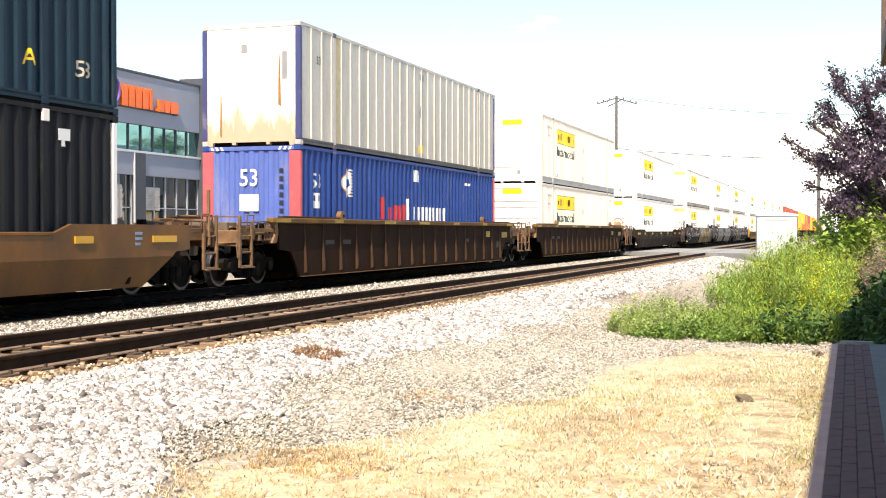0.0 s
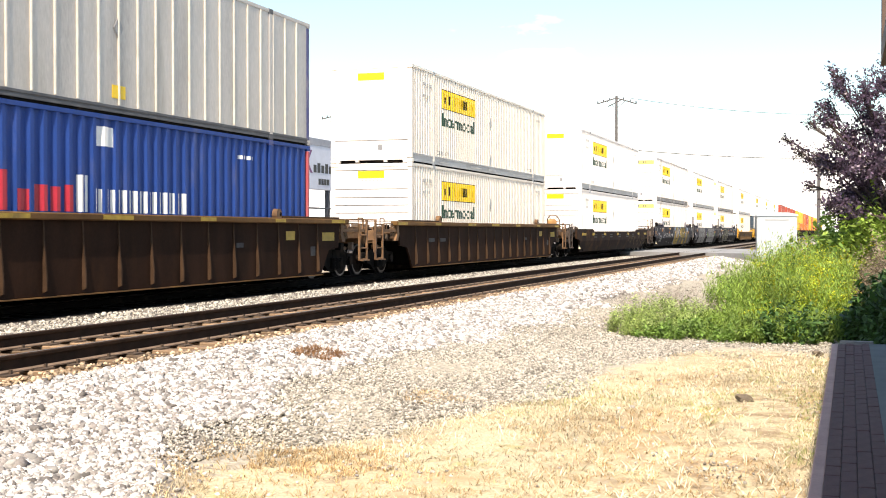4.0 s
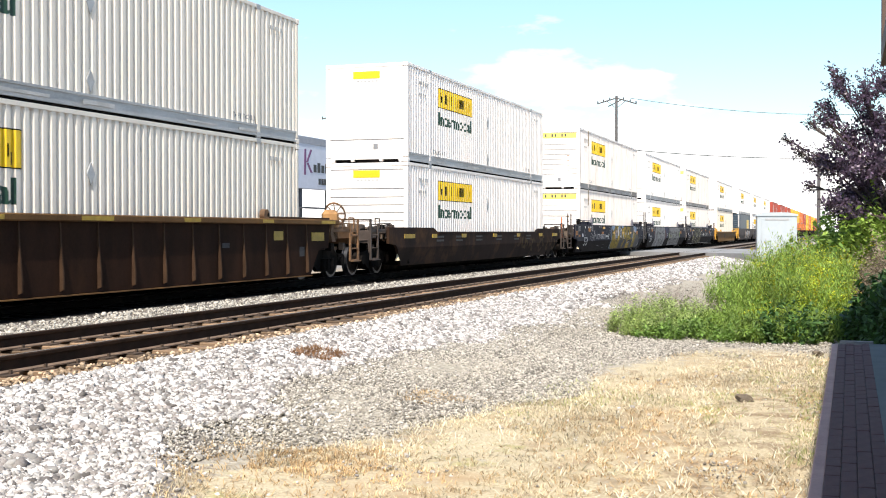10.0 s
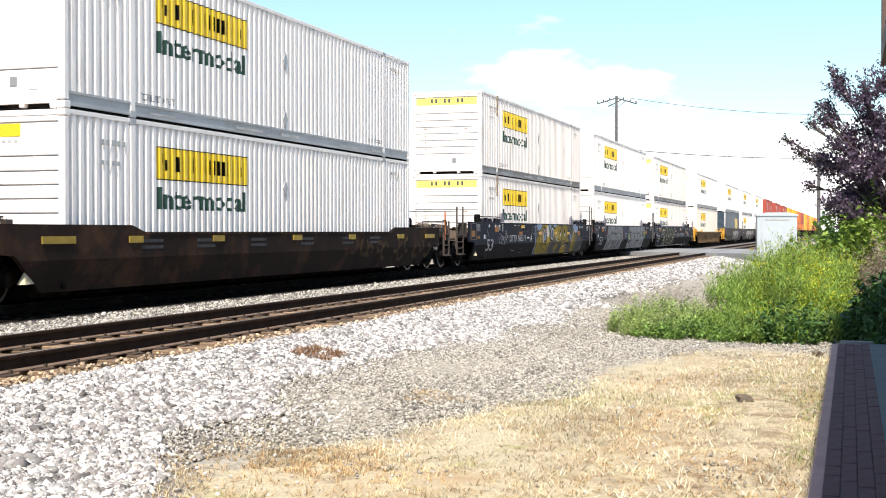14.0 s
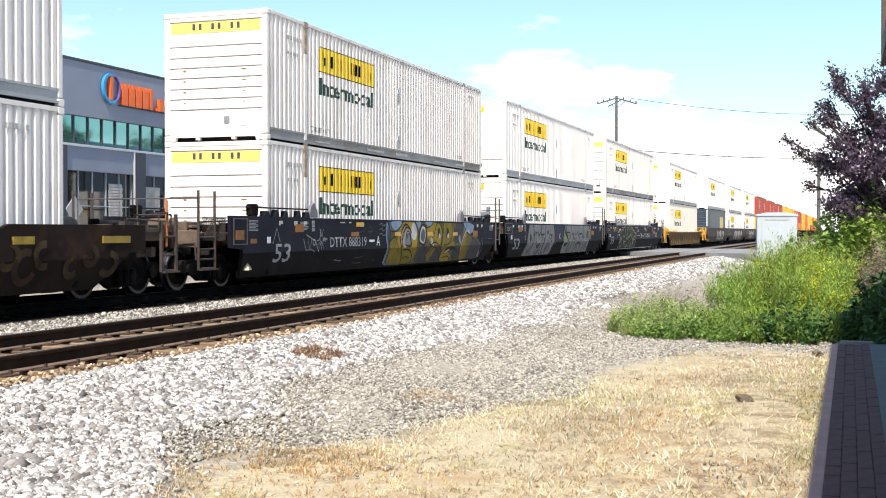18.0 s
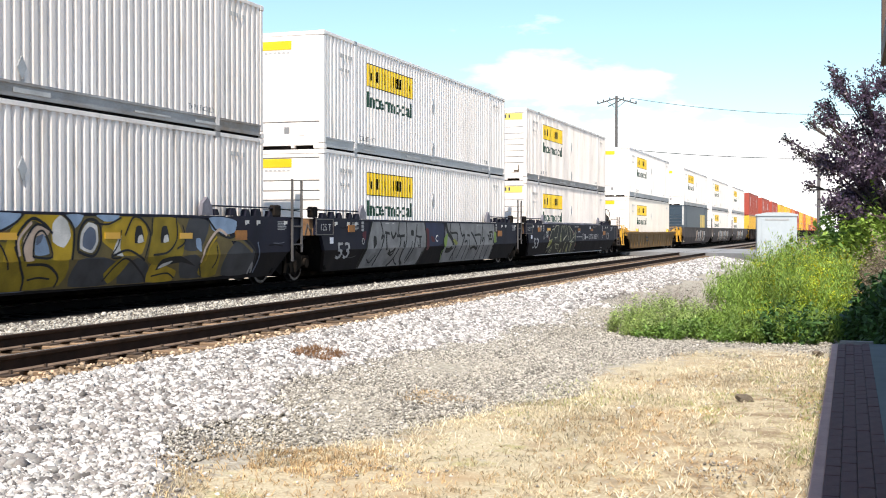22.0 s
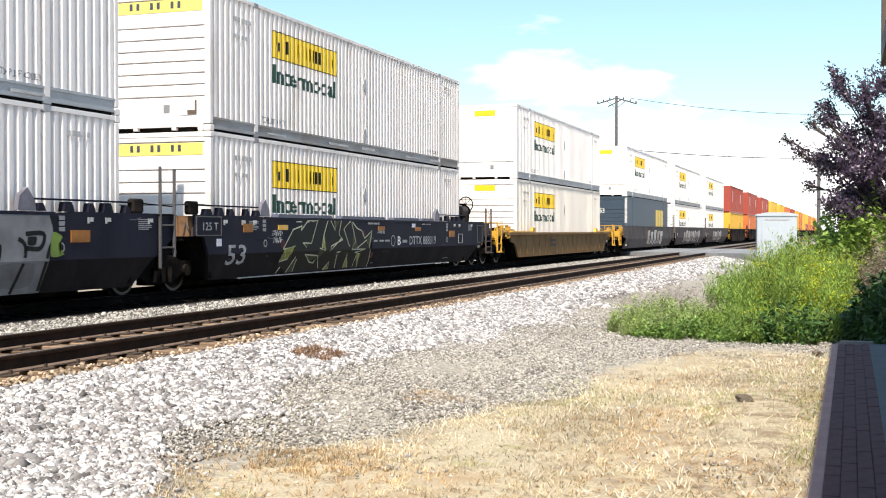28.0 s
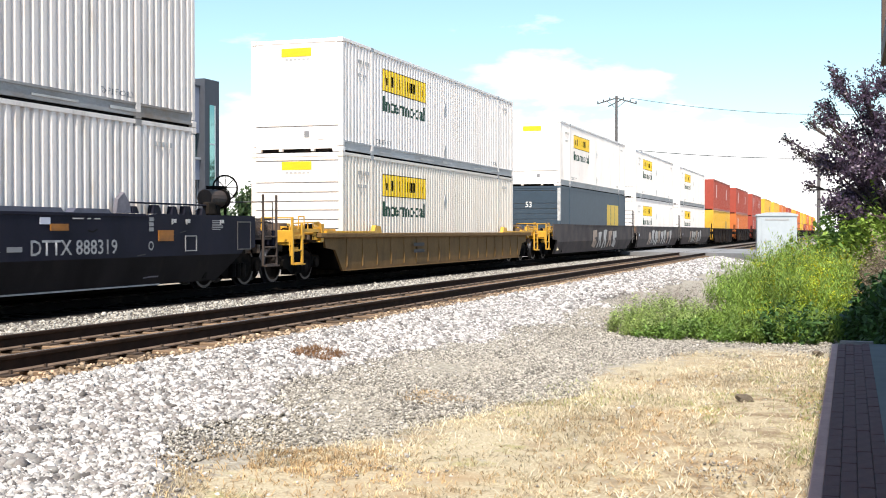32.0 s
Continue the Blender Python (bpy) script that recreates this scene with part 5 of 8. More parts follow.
    # black outlines
    for pts, w in (([(7.68, 0.8), (7.65, 1.09), (7.99, 1.37), (8.3, 1.3), (8.51, 1.14)], 0.05), ([(7.84, 0.72), (7.8, 0.96), (8.1, 1.28), (8.45, 1.2)], 0.04), ([(8.03, 0.78), (8.08, 1.1), (8.3, 1.17), (8.5, 0.78), (8.03, 0.78)], 0.035),
                   ([(8.78, 1.46), (9.06, 1.22), (9.02, 0.71)], 0.04), ([(9.16, 0.85), (9.2, 1.16), (9.42, 1.37), (9.74, 1.31), (9.79, 1.0), (9.58, 0.77), (9.16, 0.85)], 0.05), ([(10.5, 1.1), (10.76, 1.42), (11.06, 1.38), (11.3, 1.13), (11.13, 0.71)], 0.04),
                   ([(11.35, 1.1), (11.37, 1.42)], 0.035), ([(12.17, 1.44), (12.2, 1.05), (11.9, 0.8), (11.4, 0.75)], 0.04), ([(10.1, 0.74), (10.6, 0.85), (11.15, 0.66)], 0.04), ([(10.4, 1.2), (10.3, 0.95), (10.1, 0.74), (10.4, 0.72)], 0.03),
                   ([(7.6, 0.95), (7.75, 0.66), (7.9, 0.45), (7.92, 0.26)], 0.05), ([(7.9, 0.66), (8.4, 0.64), (8.75, 0.45), (8.72, 0.28)], 0.045), ([(8.0, 0.42), (8.25, 0.45), (8.55, 0.42)], 0.03), ([(6.8, 1.2), (7.2, 1.17), (7.6, 1.3), (7.82, 1.45)], 0.04),
                   ([(6.82, 0.9), (7.1, 1.02), (7.3, 0.95), (7.5, 0.6)], 0.035), ([(6.78, 0.3), (6.8, 0.6), (6.75, 0.85), (6.85, 1.05), (6.72, 1.4)], 0.05), ([(9.6, 1.32), (10.0, 1.3), (10.4, 1.42)], 0.035), ([(11.5, 0.36), (12.0, 0.4), (12.3, 0.3)], 0.03),
                   ([(10.0, 0.32), (10.3, 0.6), (10.6, 0.7), (11.2, 0.4), (11.35, 0.25)], 0.035), ([(12.4, 1.3), (12.5, 1.0), (12.2, 0.85)], 0.035), ([(13.1, 0.55), (13.25, 0.35), (13.3, 0.26)], 0.04), ([(13.35, 1.42), (13.7, 1.18), (14.2, 1.05), (14.66, 1.1), (15.3, 0.8), (15.4, 0.3)], 0.05),
                   ([(13.7, 0.9), (13.75, 0.6), (13.65, 0.45)], 0.04)):
        C(pts, w, "black", 0.0126)
    C([(6.62, 0.3), (6.66, 0.7), (6.58, 1.05), (6.62, 1.42)], 0.09, "sky", 0.0054)
    C([(7.72, 0.8), (7.7, 1.06), (8.0, 1.32)], 0.05, "rose", 0.0140)
    C([(13.15, 0.57), (13.25, 0.85), (13.73, 1.2), (14.1, 1.1)], 0.06, "rose", 0.0140)
    C([(13.3, 0.6), (13.4, 0.85), (13.7, 1.08)], 0.05, "gold", 0.0126)
    C([(14.25, 1.02), (14.7, 0.98), (15.2, 0.75)], 0.07, "umber", 0.0114)
    C([(15.45, 0.95), (15.55, 0.6), (15.45, 0.3)], 0.05, "steel", 0.0054)
    C([(15.2, 0.28), (15.3, 0.5), (15.35, 0.3)], 0.07, "chrome", 0.0114)


def mural_chrome(car):
    """Two bands of silver letters run together, parted by black lines, slots and drips, with lime tips."""
    C = functools.partial(curve, car)
    P = functools.partial(paint, car, "mural_patch")
    P(0, 0, [(6.6, 1.46), (8.5, 1.46), (8.35, 0.75), (7.0, 0.72), (6.85, 1.1)], "navy", 0.0020)
    P(0, 0, [(6.74, 1.3), (7.05, 1.25), (7.1, 0.62), (6.85, 0.6)], "wine", 0.0030)
    P(0, 0, [(1.85, 1.15), (2.15, 1.2), (2.1, 0.95), (1.95, 0.92)], "wine", 0.0030)
    P(0, 0, [(7.2, 1.05), (7.5, 1.0), (7.6, 0.85), (7.3, 0.86)], "wine", 0.0030)
    spray("mural_ground", [(2.5, 1.47), (2.36, 1.2), (2.21, 0.93), (2.13, 0.7), (1.98, 0.45), (1.86, 0.22), (6.3, 0.21), (6.6, 0.45), (6.74, 0.7), (6.8, 1.01), (6.76, 1.25), (6.63, 1.47)], 0, 0, 1, 1, SPRAY["chrome"], car, 0.0040)
    spray("mural_ground", [(8.62, 1.47), (8.8, 1.15), (8.7, 0.9), (8.5, 0.6), (8.43, 0.21), (13.84, 0.21), (13.78, 0.5), (13.9, 0.77), (14.02, 1.14), (13.93, 1.47)], 0, 0, 1, 1, SPRAY["chrome"], car, 0.0040)
    # dull patches in the silver
    for pts in ([(2.6, 0.6), (3.1, 0.62), (2.9, 0.26), (2.3, 0.26)], [(4.0, 0.55), (4.3, 0.6), (4.2, 0.25), (3.5, 0.25)], [(5.3, 0.7), (6.1, 0.7), (6.0, 0.3), (5.4, 0.3)], [(9.6, 0.6), (10.1, 0.65), (10.0, 0.25), (9.5, 0.25)], [(10.9, 0.7), (11.5, 0.6), (11.9, 0.25), (11.0, 0.25)], [(12.7, 0.7), (13.6, 0.7), (13.6, 0.3), (12.8, 0.3)]):
        P(0, 0, pts, "grey", 0.0050)
    for pts, w in (([(2.53, 1.46), (2.23, 0.93), (2.15, 0.71), (1.89, 0.23)], 0.06), ([(6.63, 1.47), (6.79, 1.01), (6.72, 0.68), (6.31, 0.2)], 0.06), ([(2.12, 0.75), (1.98, 0.66), (1.8, 0.25)], 0.03),
                   ([(3.12, 1.46), (3.3, 1.15), (3.19, 0.98), (3.41, 1.06), (3.14, 0.64), (2.87, 0.25)], 0.045), ([(3.46, 1.15), (3.79, 1.12)], 0.05), ([(3.9, 1.15), (4.07, 1.0), (4.3, 1.15)], 0.06),
                   ([(3.79, 0.68), (3.95, 0.59), (4.24, 0.70), (4.05, 0.52), (3.75, 0.6)], 0.045), ([(4.54, 1.47), (4.48, 1.15), (4.65, 0.91), (4.3, 0.43), (3.9, 0.22)], 0.045), ([(4.36, 1.06), (4.6, 1.04), (4.96, 1.06)], 0.05),
                   ([(4.95, 0.9), (4.83, 0.41), (5.07, 0.24)], 0.07), ([(5.08, 1.47), (5.14, 1.09), (5.08, 0.84), (4.92, 0.7)], 0.045), ([(5.58, 0.9), (5.52, 0.71), (5.26, 0.34)], 0.04), ([(5.98, 1.4), (5.91, 1.08), (5.64, 0.58), (5.32, 0.27)], 0.045),
                   ([(5.91, 1.05), (6.15, 1.02), (6.38, 1.02)], 0.04), ([(6.24, 0.99), (6.24, 0.73)], 0.07), ([(6.05, 0.9), (6.1, 0.75), (6.35, 0.72)], 0.04), ([(6.55, 0.6), (6.45, 0.4), (6.5, 0.25)], 0.03), ([(2.35, 0.45), (2.6, 0.35), (2.9, 0.55)], 0.03), ([(4.3, 0.43), (4.5, 0.3), (4.7, 0.24)], 0.03),
                   ([(8.62, 1.47), (8.78, 1.16), (9.18, 0.96), (9.37, 0.74), (9.05, 0.59), (8.67, 0.59)], 0.11), ([(9.12, 1.46), (9.05, 1.15), (9.7, 1.12), (9.76, 0.92), (9.36, 0.26)], 0.045), ([(9.97, 1.44), (10.24, 1.05), (10.52, 1.05), (10.24, 0.69), (10.03, 0.3)], 0.05),
                   ([(10.8, 1.05), (11.09, 1.04)], 0.05), ([(10.52, 0.82), (10.8, 0.85), (10.7, 0.5), (10.62, 0.25)], 0.045), ([(11.24, 1.15), (11.62, 0.94), (12.0, 0.59), (11.6, 0.66), (11.24, 0.6)], 0.06), ([(11.62, 1.04), (12.32, 1.04), (12.2, 0.6), (12.0, 0.22)], 0.05),
                   ([(12.57, 1.46), (12.48, 0.86), (12.73, 0.96), (12.64, 0.43), (12.7, 0.24)], 0.05), ([(13.15, 1.07), (13.32, 0.89), (13.14, 0.22)], 0.05), ([(13.32, 1.14), (13.75, 1.14), (13.67, 0.92), (13.32, 0.92)], 0.05), ([(13.93, 1.44), (14.02, 1.14), (13.84, 0.77), (13.8, 0.24)], 0.05), ([(9.6, 0.75), (9.55, 0.45), (9.7, 0.24)], 0.03), ([(11.05, 0.9), (11.1, 0.5), (11.0, 0.24)], 0.04)):
        C(pts, w * 1.45, "soot", 0.0066)
    for pts in ([(2.62, 1.07), (2.83, 1.04), (2.88, 0.84), (2.62, 0.68)], [(3.52, 1.12), (3.62, 1.1), (3.6, 0.9), (3.66, 0.66), (3.54, 0.66)], [(5.46, 1.21), (5.7, 1.22), (5.71, 1.05), (5.48, 1.05)], [(13.36, 1.1), (13.6, 1.1), (13.55, 0.96), (13.36, 0.96)]):
        P(0, 0, pts, "soot", 0.0080)
    P(0, 0, [(8.37, 0.94), (8.8, 1.15), (8.74, 0.84), (8.55, 0.6)], "green", 0.0080)
    P(0, 0, [(9.3, 0.9), (9.5, 0.95), (9.83, 0.8), (9.6, 0.72)], "lime", 0.0080)
    P(0, 0, [(13.95, 1.2), (14.25, 1.1), (14.1, 0.95), (14.3, 0.8), (13.9, 0.75)], "green", 0.0080)
    C([(8.5, 0.62), (8.35, 0.5), (8.45, 0.3)], 0.04, "green", 0.0090)


def mural_spikes(car):
    """Dark angular letters, edged in pale lime, with a rose haze round them."""
    P = functools.partial(paint, car, "mural_patch")
    spray("mural_ground", [(0.0, 0.2), (0.1, 0.52), (0.6, 1.0), (1.4, 1.25), (3.9, 1.25), (4.5, 1.0), (4.85, 0.75), (5.3, 0.94), (5.2, 0.45), (5.3, 0.0), (0.55, 0.0)], 2.7, 0.24, 1, 1, SPRAY["soot"], car, 0.0030)
    for x, z in ((2.75, 0.9), (7.4, 1.12), (8.05, 0.55)):
        P(x - 0.1, z - 0.1, [(0, 0.05), (0.1, 0), (0.25, 0.06), (0.2, 0.2), (0.05, 0.18)], "wine", 0.0042)
    # lime and grey-green fills in the corners of the letters
    for pts, c in (([(2.72, 0.50), (2.84, 0.78), (3.39, 0.86), (3.12, 0.56)], "lime"), ([(3.96, 0.64), (4.69, 0.6), (4.3, 0.46)], "moss"), ([(4.55, 0.44), (4.75, 0.8), (5.05, 0.7)], "moss"), ([(4.85, 0.8), (5.0, 1.15), (5.05, 0.75)], "lime"),
                   ([(5.55, 1.5), (5.95, 1.48), (5.6, 1.2)], "moss"), ([(5.7, 0.66), (5.85, 0.26), (5.95, 0.66)], "moss"), ([(6.4, 0.6), (6.45, 0.27), (6.7, 0.27)], "lime"), ([(3.55, 0.58), (3.2, 0.25), (3.5, 0.25)], "moss"), ([(4.45, 1.3), (4.62, 1.5), (4.75, 1.5)], "moss"),
                   ([(7.62, 0.95), (7.98, 1.15), (7.85, 0.7)], "moss"), ([(5.2, 0.25), (5.4, 0.42), (5.45, 0.25)], "lime"), ([(6.75, 1.3), (6.95, 0.95), (7.1, 0.75), (6.7, 0.75)], "moss"), ([(7.05, 0.6), (7.3, 0.62), (7.25, 0.28)], "lime"), ([(3.8, 0.92), (4.2, 0.9), (3.95, 0.8)], "moss")):
        spray("mural_fill", pts, 0, 0, 1, 1, SPRAY[c], car, 0.0054)
    for pts in ([(2.71, 0.25), (3.4, 0.85), (2.84, 0.78), (2.71, 0.5), (3.1, 0.56)], [(2.78, 0.78), (3.29, 1.22), (3.75, 1.3), (3.7, 1.2), (4.1, 1.44)], [(4.62, 1.45), (4.26, 0.9), (3.8, 0.91), (3.98, 0.82), (3.56, 0.5), (3.53, 0.26)],
                [(3.5, 0.6), (3.2, 0.25)], [(5.2, 1.45), (4.93, 1.05), (4.85, 0.75), (4.53, 0.43), (4.3, 0.46), (3.96, 0.64), (4.69, 0.6), (4.9, 0.3)], [(4.93, 1.05), (5.08, 0.72), (4.72, 0.78)],
                [(5.35, 1.45), (5.62, 1.2), (5.6, 1.45)], [(6.0, 1.45), (5.85, 1.1), (6.1, 0.98), (5.4, 0.82), (5.35, 0.7), (5.68, 0.86), (6.03, 1.02)], [(5.95, 0.95), (5.8, 0.6), (5.9, 0.26)], [(5.75, 0.66), (5.98, 0.68)],
                [(6.6, 1.45), (6.15, 1.24), (6.5, 0.8), (6.55, 0.84)], [(6.65, 1.4), (6.9, 0.92), (6.65, 0.72), (7.55, 0.72), (6.9, 0.64), (7.2, 0.6), (7.3, 0.26)], [(6.7, 1.42), (7.0, 1.25), (7.3, 1.2), (7.5, 1.0), (8.0, 1.2), (7.9, 0.7), (7.62, 0.95), (7.0, 0.75)],
                [(7.98, 1.15), (7.8, 0.75)], [(7.9, 0.7), (8.02, 0.4), (7.98, 0.25)], [(6.4, 0.26), (6.42, 0.62), (6.68, 0.26)], [(7.0, 0.26), (7.05, 0.58)], [(5.2, 0.25), (5.45, 0.44), (5.5, 0.26)], [(4.1, 1.44), (4.35, 1.42), (4.62, 1.45)], [(2.9, 0.72), (2.95, 0.6)], [(3.05, 0.75), (3.1, 0.64)], [(3.2, 0.78), (3.22, 0.68)]):
        stroke("mural_line", pts, 0.034, SPRAY["line"], car, 0.0066)


def stencil_rows(car, x, z, n=4, w=0.5, h=0.028, material=None):
    side = boxes(*[(x, x + w * (1 - 0.22 * (i % 3 == 2)), -1.5265, -1.522, z - i * h * 1.9, z - i * h * 1.9 + h) for i in range(n)])
    part("data_stencil", side, material or GREYINK, car)


def number53(car, x, z, size=0.42):
    bm, w = text_mesh("53", size)
    bmesh.ops.bisect_plane(bm, geom=bm.verts[:] + bm.edges[:] + bm.faces[:], plane_co=(0, 0, 0.72 - z), plane_no=(0, 0, 1))
    for v in bm.verts:
        v.co = Vector((x + v.co.x * 0.8 / w, lean(z + v.co.z) - 0.004, z + v.co.z))
    part("lettering", bm, OLDINK, car)


PACK = dict(kind="smooth", body=BLACKCAR, ends=BLACKCAR, railing=UNDER, zm=1.46, ze=1.5, zb=0.2)

car_ochre = well_car("ochre brown smooth-sided well car, grimy, with orange reflectors", "smooth", OCHRECAR, ENDTAN, ENDTAN, 1.14, 1.30, 0.18, reflector=True)
part("marker_post", boxes((CL + 2.86, CL + 2.92, -1.47, -1.41, 0.9, 2.0), bevel=0.006), ENDTAN, car_ochre)
stencil_rows(car_ochre, CL + 0.2, 1.12, 3, 0.22, 0.05, SPRAY["sky"])
car_brown = well_car("rusty brown ribbed well car with tan end platforms", "ribbed", BROWNCAR, ENDTAN, ENDTAN, 1.48, 1.48, 0.14, brake_near=False)
flat_guides(car_brown, 1.48)
car_brown_b = well_car("dark rusty ribbed well car, tan ends, faded stencils", "ribbed", BROWNCAR, ENDTAN, ENDTAN, 1.46, 1.46, 0.14)
flat_guides(car_brown_b, 1.46)
# Housing colour is lightened for the sun that falls on it.
housing = part("brake_housing", boxes((CL + 2.25, CL + 2.58, -1.22, -0.8, 1.2, 1.72), bevel=0.1), mat("sunlit orange-tan housing paint", (0.40, 0.21, 0.08), 0.7, vary=0.3, scale=4), car_brown_b, "sunlit orange-tan brake housing")
wheel = bmesh.new()
ring = [Vector((CL + 2.75 - 0.1 * math.sin(q), -1.0 + 0.28 * math.cos(q), 1.62 + 0.28 * math.sin(q))) for q in np.linspace(0, 2 * math.pi, 17)]
for u, v in zip(ring, ring[1:]):
    rod(wheel, u, v, 0.024, 6)
for u in ring[:-1:2]:
    rod(wheel, (CL + 2.75, -1.0, 1.62), u, 0.014, 5)
part("brake_wheel", wheel, ENDTAN, car_brown_b)
car_umber = well_car("dark umber smooth-sided well car with worn lettering", "smooth", DARKCAR, ENDDARK, ENDDARK, 1.14, 1.29, 0.2)
for i, x in enumerate((1.9, 3.8, 6.0, 8.4, 10.8, 12.6)):
    stencil_rows(car_umber, x, 0.98, 2, 0.7, 0.06, FADEDBLUE)
part("marker_post", rods(0.024, ((CL + 2.9, -1.42, 0.9), (CL + 2.9, -1.42, 1.8))), ORANGEPAINT, car_umber, "orange end marker post")
part("marker_strip", boxes((CL + 2.925, CL + 2.95, -1.44, -1.41, 1.3, 1.75)), WHITEINK, car_umber)
swirl = random.Random(14)
for k in range(11):
    q, r = 11.6 + 0.55 * k + swirl.uniform(-0.15, 0.15), swirl.uniform(0.16, 0.3)
    turn = swirl.uniform(0, 360)
    stroke("scrawl", arc(q, swirl.uniform(0.6, 0.85), r, r * swirl.uniform(0.6, 1.0), turn, turn + swirl.uniform(200, 340), 16), 0.12, mat("faded tan spray", (0.066, 0.044, 0.024), 0.8, vary=0.45, scale=5, spec=0.1) if k % 3 else POSTBROWN, car_umber, 0.003 + 0.0012 * k)
car_a = well_car("blue-black well car with gold and olive sprayed mural", near="end", far="joint_truck", marks=((4.17, 1.05, FADEDORANGE), (4.5, 1.3, REFLECT), (7.2, 1.05, REFLECT), (9.91, 1.05, REFLECT), (12.3, 1.04, REFLECT)), **dict(PACK, ends=TANSTEEL, railing=ENDDARK))
for car in (car_a,):
    guides(car, -1.2, 1.75, 1.5, BLACKCAR, 2.0)
    guides(car, CL - 2.6, CL + 0.5, 1.5, BLACKCAR, CL - 2.75)
    number53(car, -0.1, 0.50)
    lettering("DTTX 888319", 2.85, lean(0.9) - 0.004, 0.80, 0.25, 2.3, OLDINK, car)
    part("dash", boxes((5.35, 5.7, -1.531, -1.525, 0.90, 0.96)), WHITEINK, car)
    lettering("A", 5.85, lean(0.9) - 0.004, 0.80, 0.27, 0.24, WHITEINK, car)
    mural_gold(car)
    part("end_number_frame", boxes((-1.95, -1.35, -1.534, -1.52, 1.43, 1.45), (-1.95, -1.35, -1.534, -1.52, 0.9, 0.92), (-1.95, -1.93, -1.534, -1.52, 0.92, 1.43), (-1.37, -1.35, -1.534, -1.52, 0.92, 1.43)), LADDERGREY, car)
    part("end_decal", boxes((-1.85, -1.5, -1.533, -1.52, 1.0, 1.2)), FADEDORANGE, car)
    stencil_rows(car, -1.28, 1.4, 8, 0.4, 0.016)
    part("end_decal", boxes((-1.2, -0.95, -1.533, -1.52, 0.92, 1.02)), FADEDORANGE, car)
    part("end_decal", boxes((-0.45, -0.3, -1.533, -1.52, 0.92, 1.06)), BOARDWHITE, car)
    fuzz = random.Random(5)
    for k in range(26):
        q, r = fuzz.uniform(0, 6.28), fuzz.uniform(0.08, 0.36)
        stroke("scrawl", [(2.35 + 0.08 * math.cos(q), 1.0 + 0.06 * math.sin(q)), (2.35 + r * math.cos(q), 1.0 + 0.7 * r * math.sin(q))], 0.016, GREYINK, car, 0.004)
    for k in range(3):
        curve(car, [(6.05, 1.35 - 0.13 * k), (6.2, 1.39 - 0.13 * k), (6.32, 1.32 - 0.13 * k), (6.5, 1.36 - 0.13 * k)], 0.02, "chrome", 0.0066)
    for pts in ([(1.35, 1.0), (1.5, 0.72), (1.6, 1.0), (1.7, 0.72), (1.8, 1.0)], [(-0.2, 0.9), (0.0, 1.25), (0.15, 0.95)], [(1.5, 1.1), (2.0, 0.95), (2.2, 0.7)]):
        stroke("scrawl", pts, 0.025, GREYINK, car, 0.004)
car_c = well_car("blue-black well car with two chrome silver sprayed murals", near="joint", far="joint_truck", **PACK)
lettering("125 T", -0.69, lean(1.3) - 0.004, 1.2, 0.16, 0.58, OLDINK, car_c)
number53(car_c, 0.27, 0.50)
lettering("C", 7.65, lean(0.9) - 0.004, 0.86, 0.22, 0.2, WHITEINK, car_c)
mural_chrome(car_c)
car_b = well_car("blue-black well car with dark green spiked mural", near="joint", far="end", brake_far=True, marks=((2.55, 1.21, REFLECT), (8.45, 1.2, FADEDORANGE), (11.33, 1.19, FADEDORANGE)), **PACK)
lettering("125 T", -0.69, lean(1.3) - 0.004, 1.2, 0.16, 0.58, OLDINK, car_b)
number53(car_b, 0.27, 0.50)
lettering("B", 9.9, lean(0.9) - 0.004, 0.80, 0.25, 0.24, WHITEINK, car_b)
lettering("DTTX 888319", 10.85, lean(0.9) - 0.004, 0.80, 0.25, 2.3, OLDINK, car_b)
ring = bmesh.new()
for k in range(20):
    a, b = 2 * math.pi * k / 20, 2 * math.pi * (k + 1) / 20
    ring.faces.new([ring.verts.new((9.55 + r * math.cos(q), -1.531, 0.92 + r * math.sin(q))) for r, q in ((0.13, a), (0.16, a), (0.16, b), (0.13, b))])
part("roundel", ring, GREYINK, car_b)
mural_spikes(car_b)
for x, z, w in ((2.25, 1.08, 0.5), (2.3, 0.92, 0.42), (8.42, 1.12, 0.5)):
    n = 5
    for k in range(n):
        q = x + w * k / n
        stroke("scrawl", [(q, z + 0.02 * (k % 2)), (q + 0.05, z + 0.13), (q + 0.08, z), (q + 0.1, z + 0.12 - 0.03 * (k % 3))], 0.018, WHITEINK, car_b, 0.004)
part("data_stencil", boxes((7.75, 8.1, -1.531, -1.525, 1.36, 1.41), (8.15, 8.4, -1.531, -1.525, 1.36, 1.41), (8.46, 8.52, -1.531, -1.525, 1.35, 1.42), (8.15, 8.4, -1.531, -1.525, 0.9, 0.95), (8.55, 8.85, -1.531, -1.525, 0.9, 0.95), (8.95, 9.3, -1.531, -1.525, 0.9, 0.95), (10.3, 10.65, -1.531, -1.525, 0.86, 0.94)), GREYINK, car_b)
part("decal", boxes((11.08, 11.33, -1.532, -1.52, 1.29, 1.40)), BOARDWHITE, car_b)
part("end_number_frame", boxes((17.42, 18.0, -1.534, -1.52, 1.36, 1.385), (17.42, 18.0, -1.534, -1.52, 0.8, 0.82), (17.42, 17.44, -1.534, -1.52, 0.82, 1.36), (17.98, 18.0, -1.534, -1.52, 0.82, 1.36)), LADDERGREY, car_b)
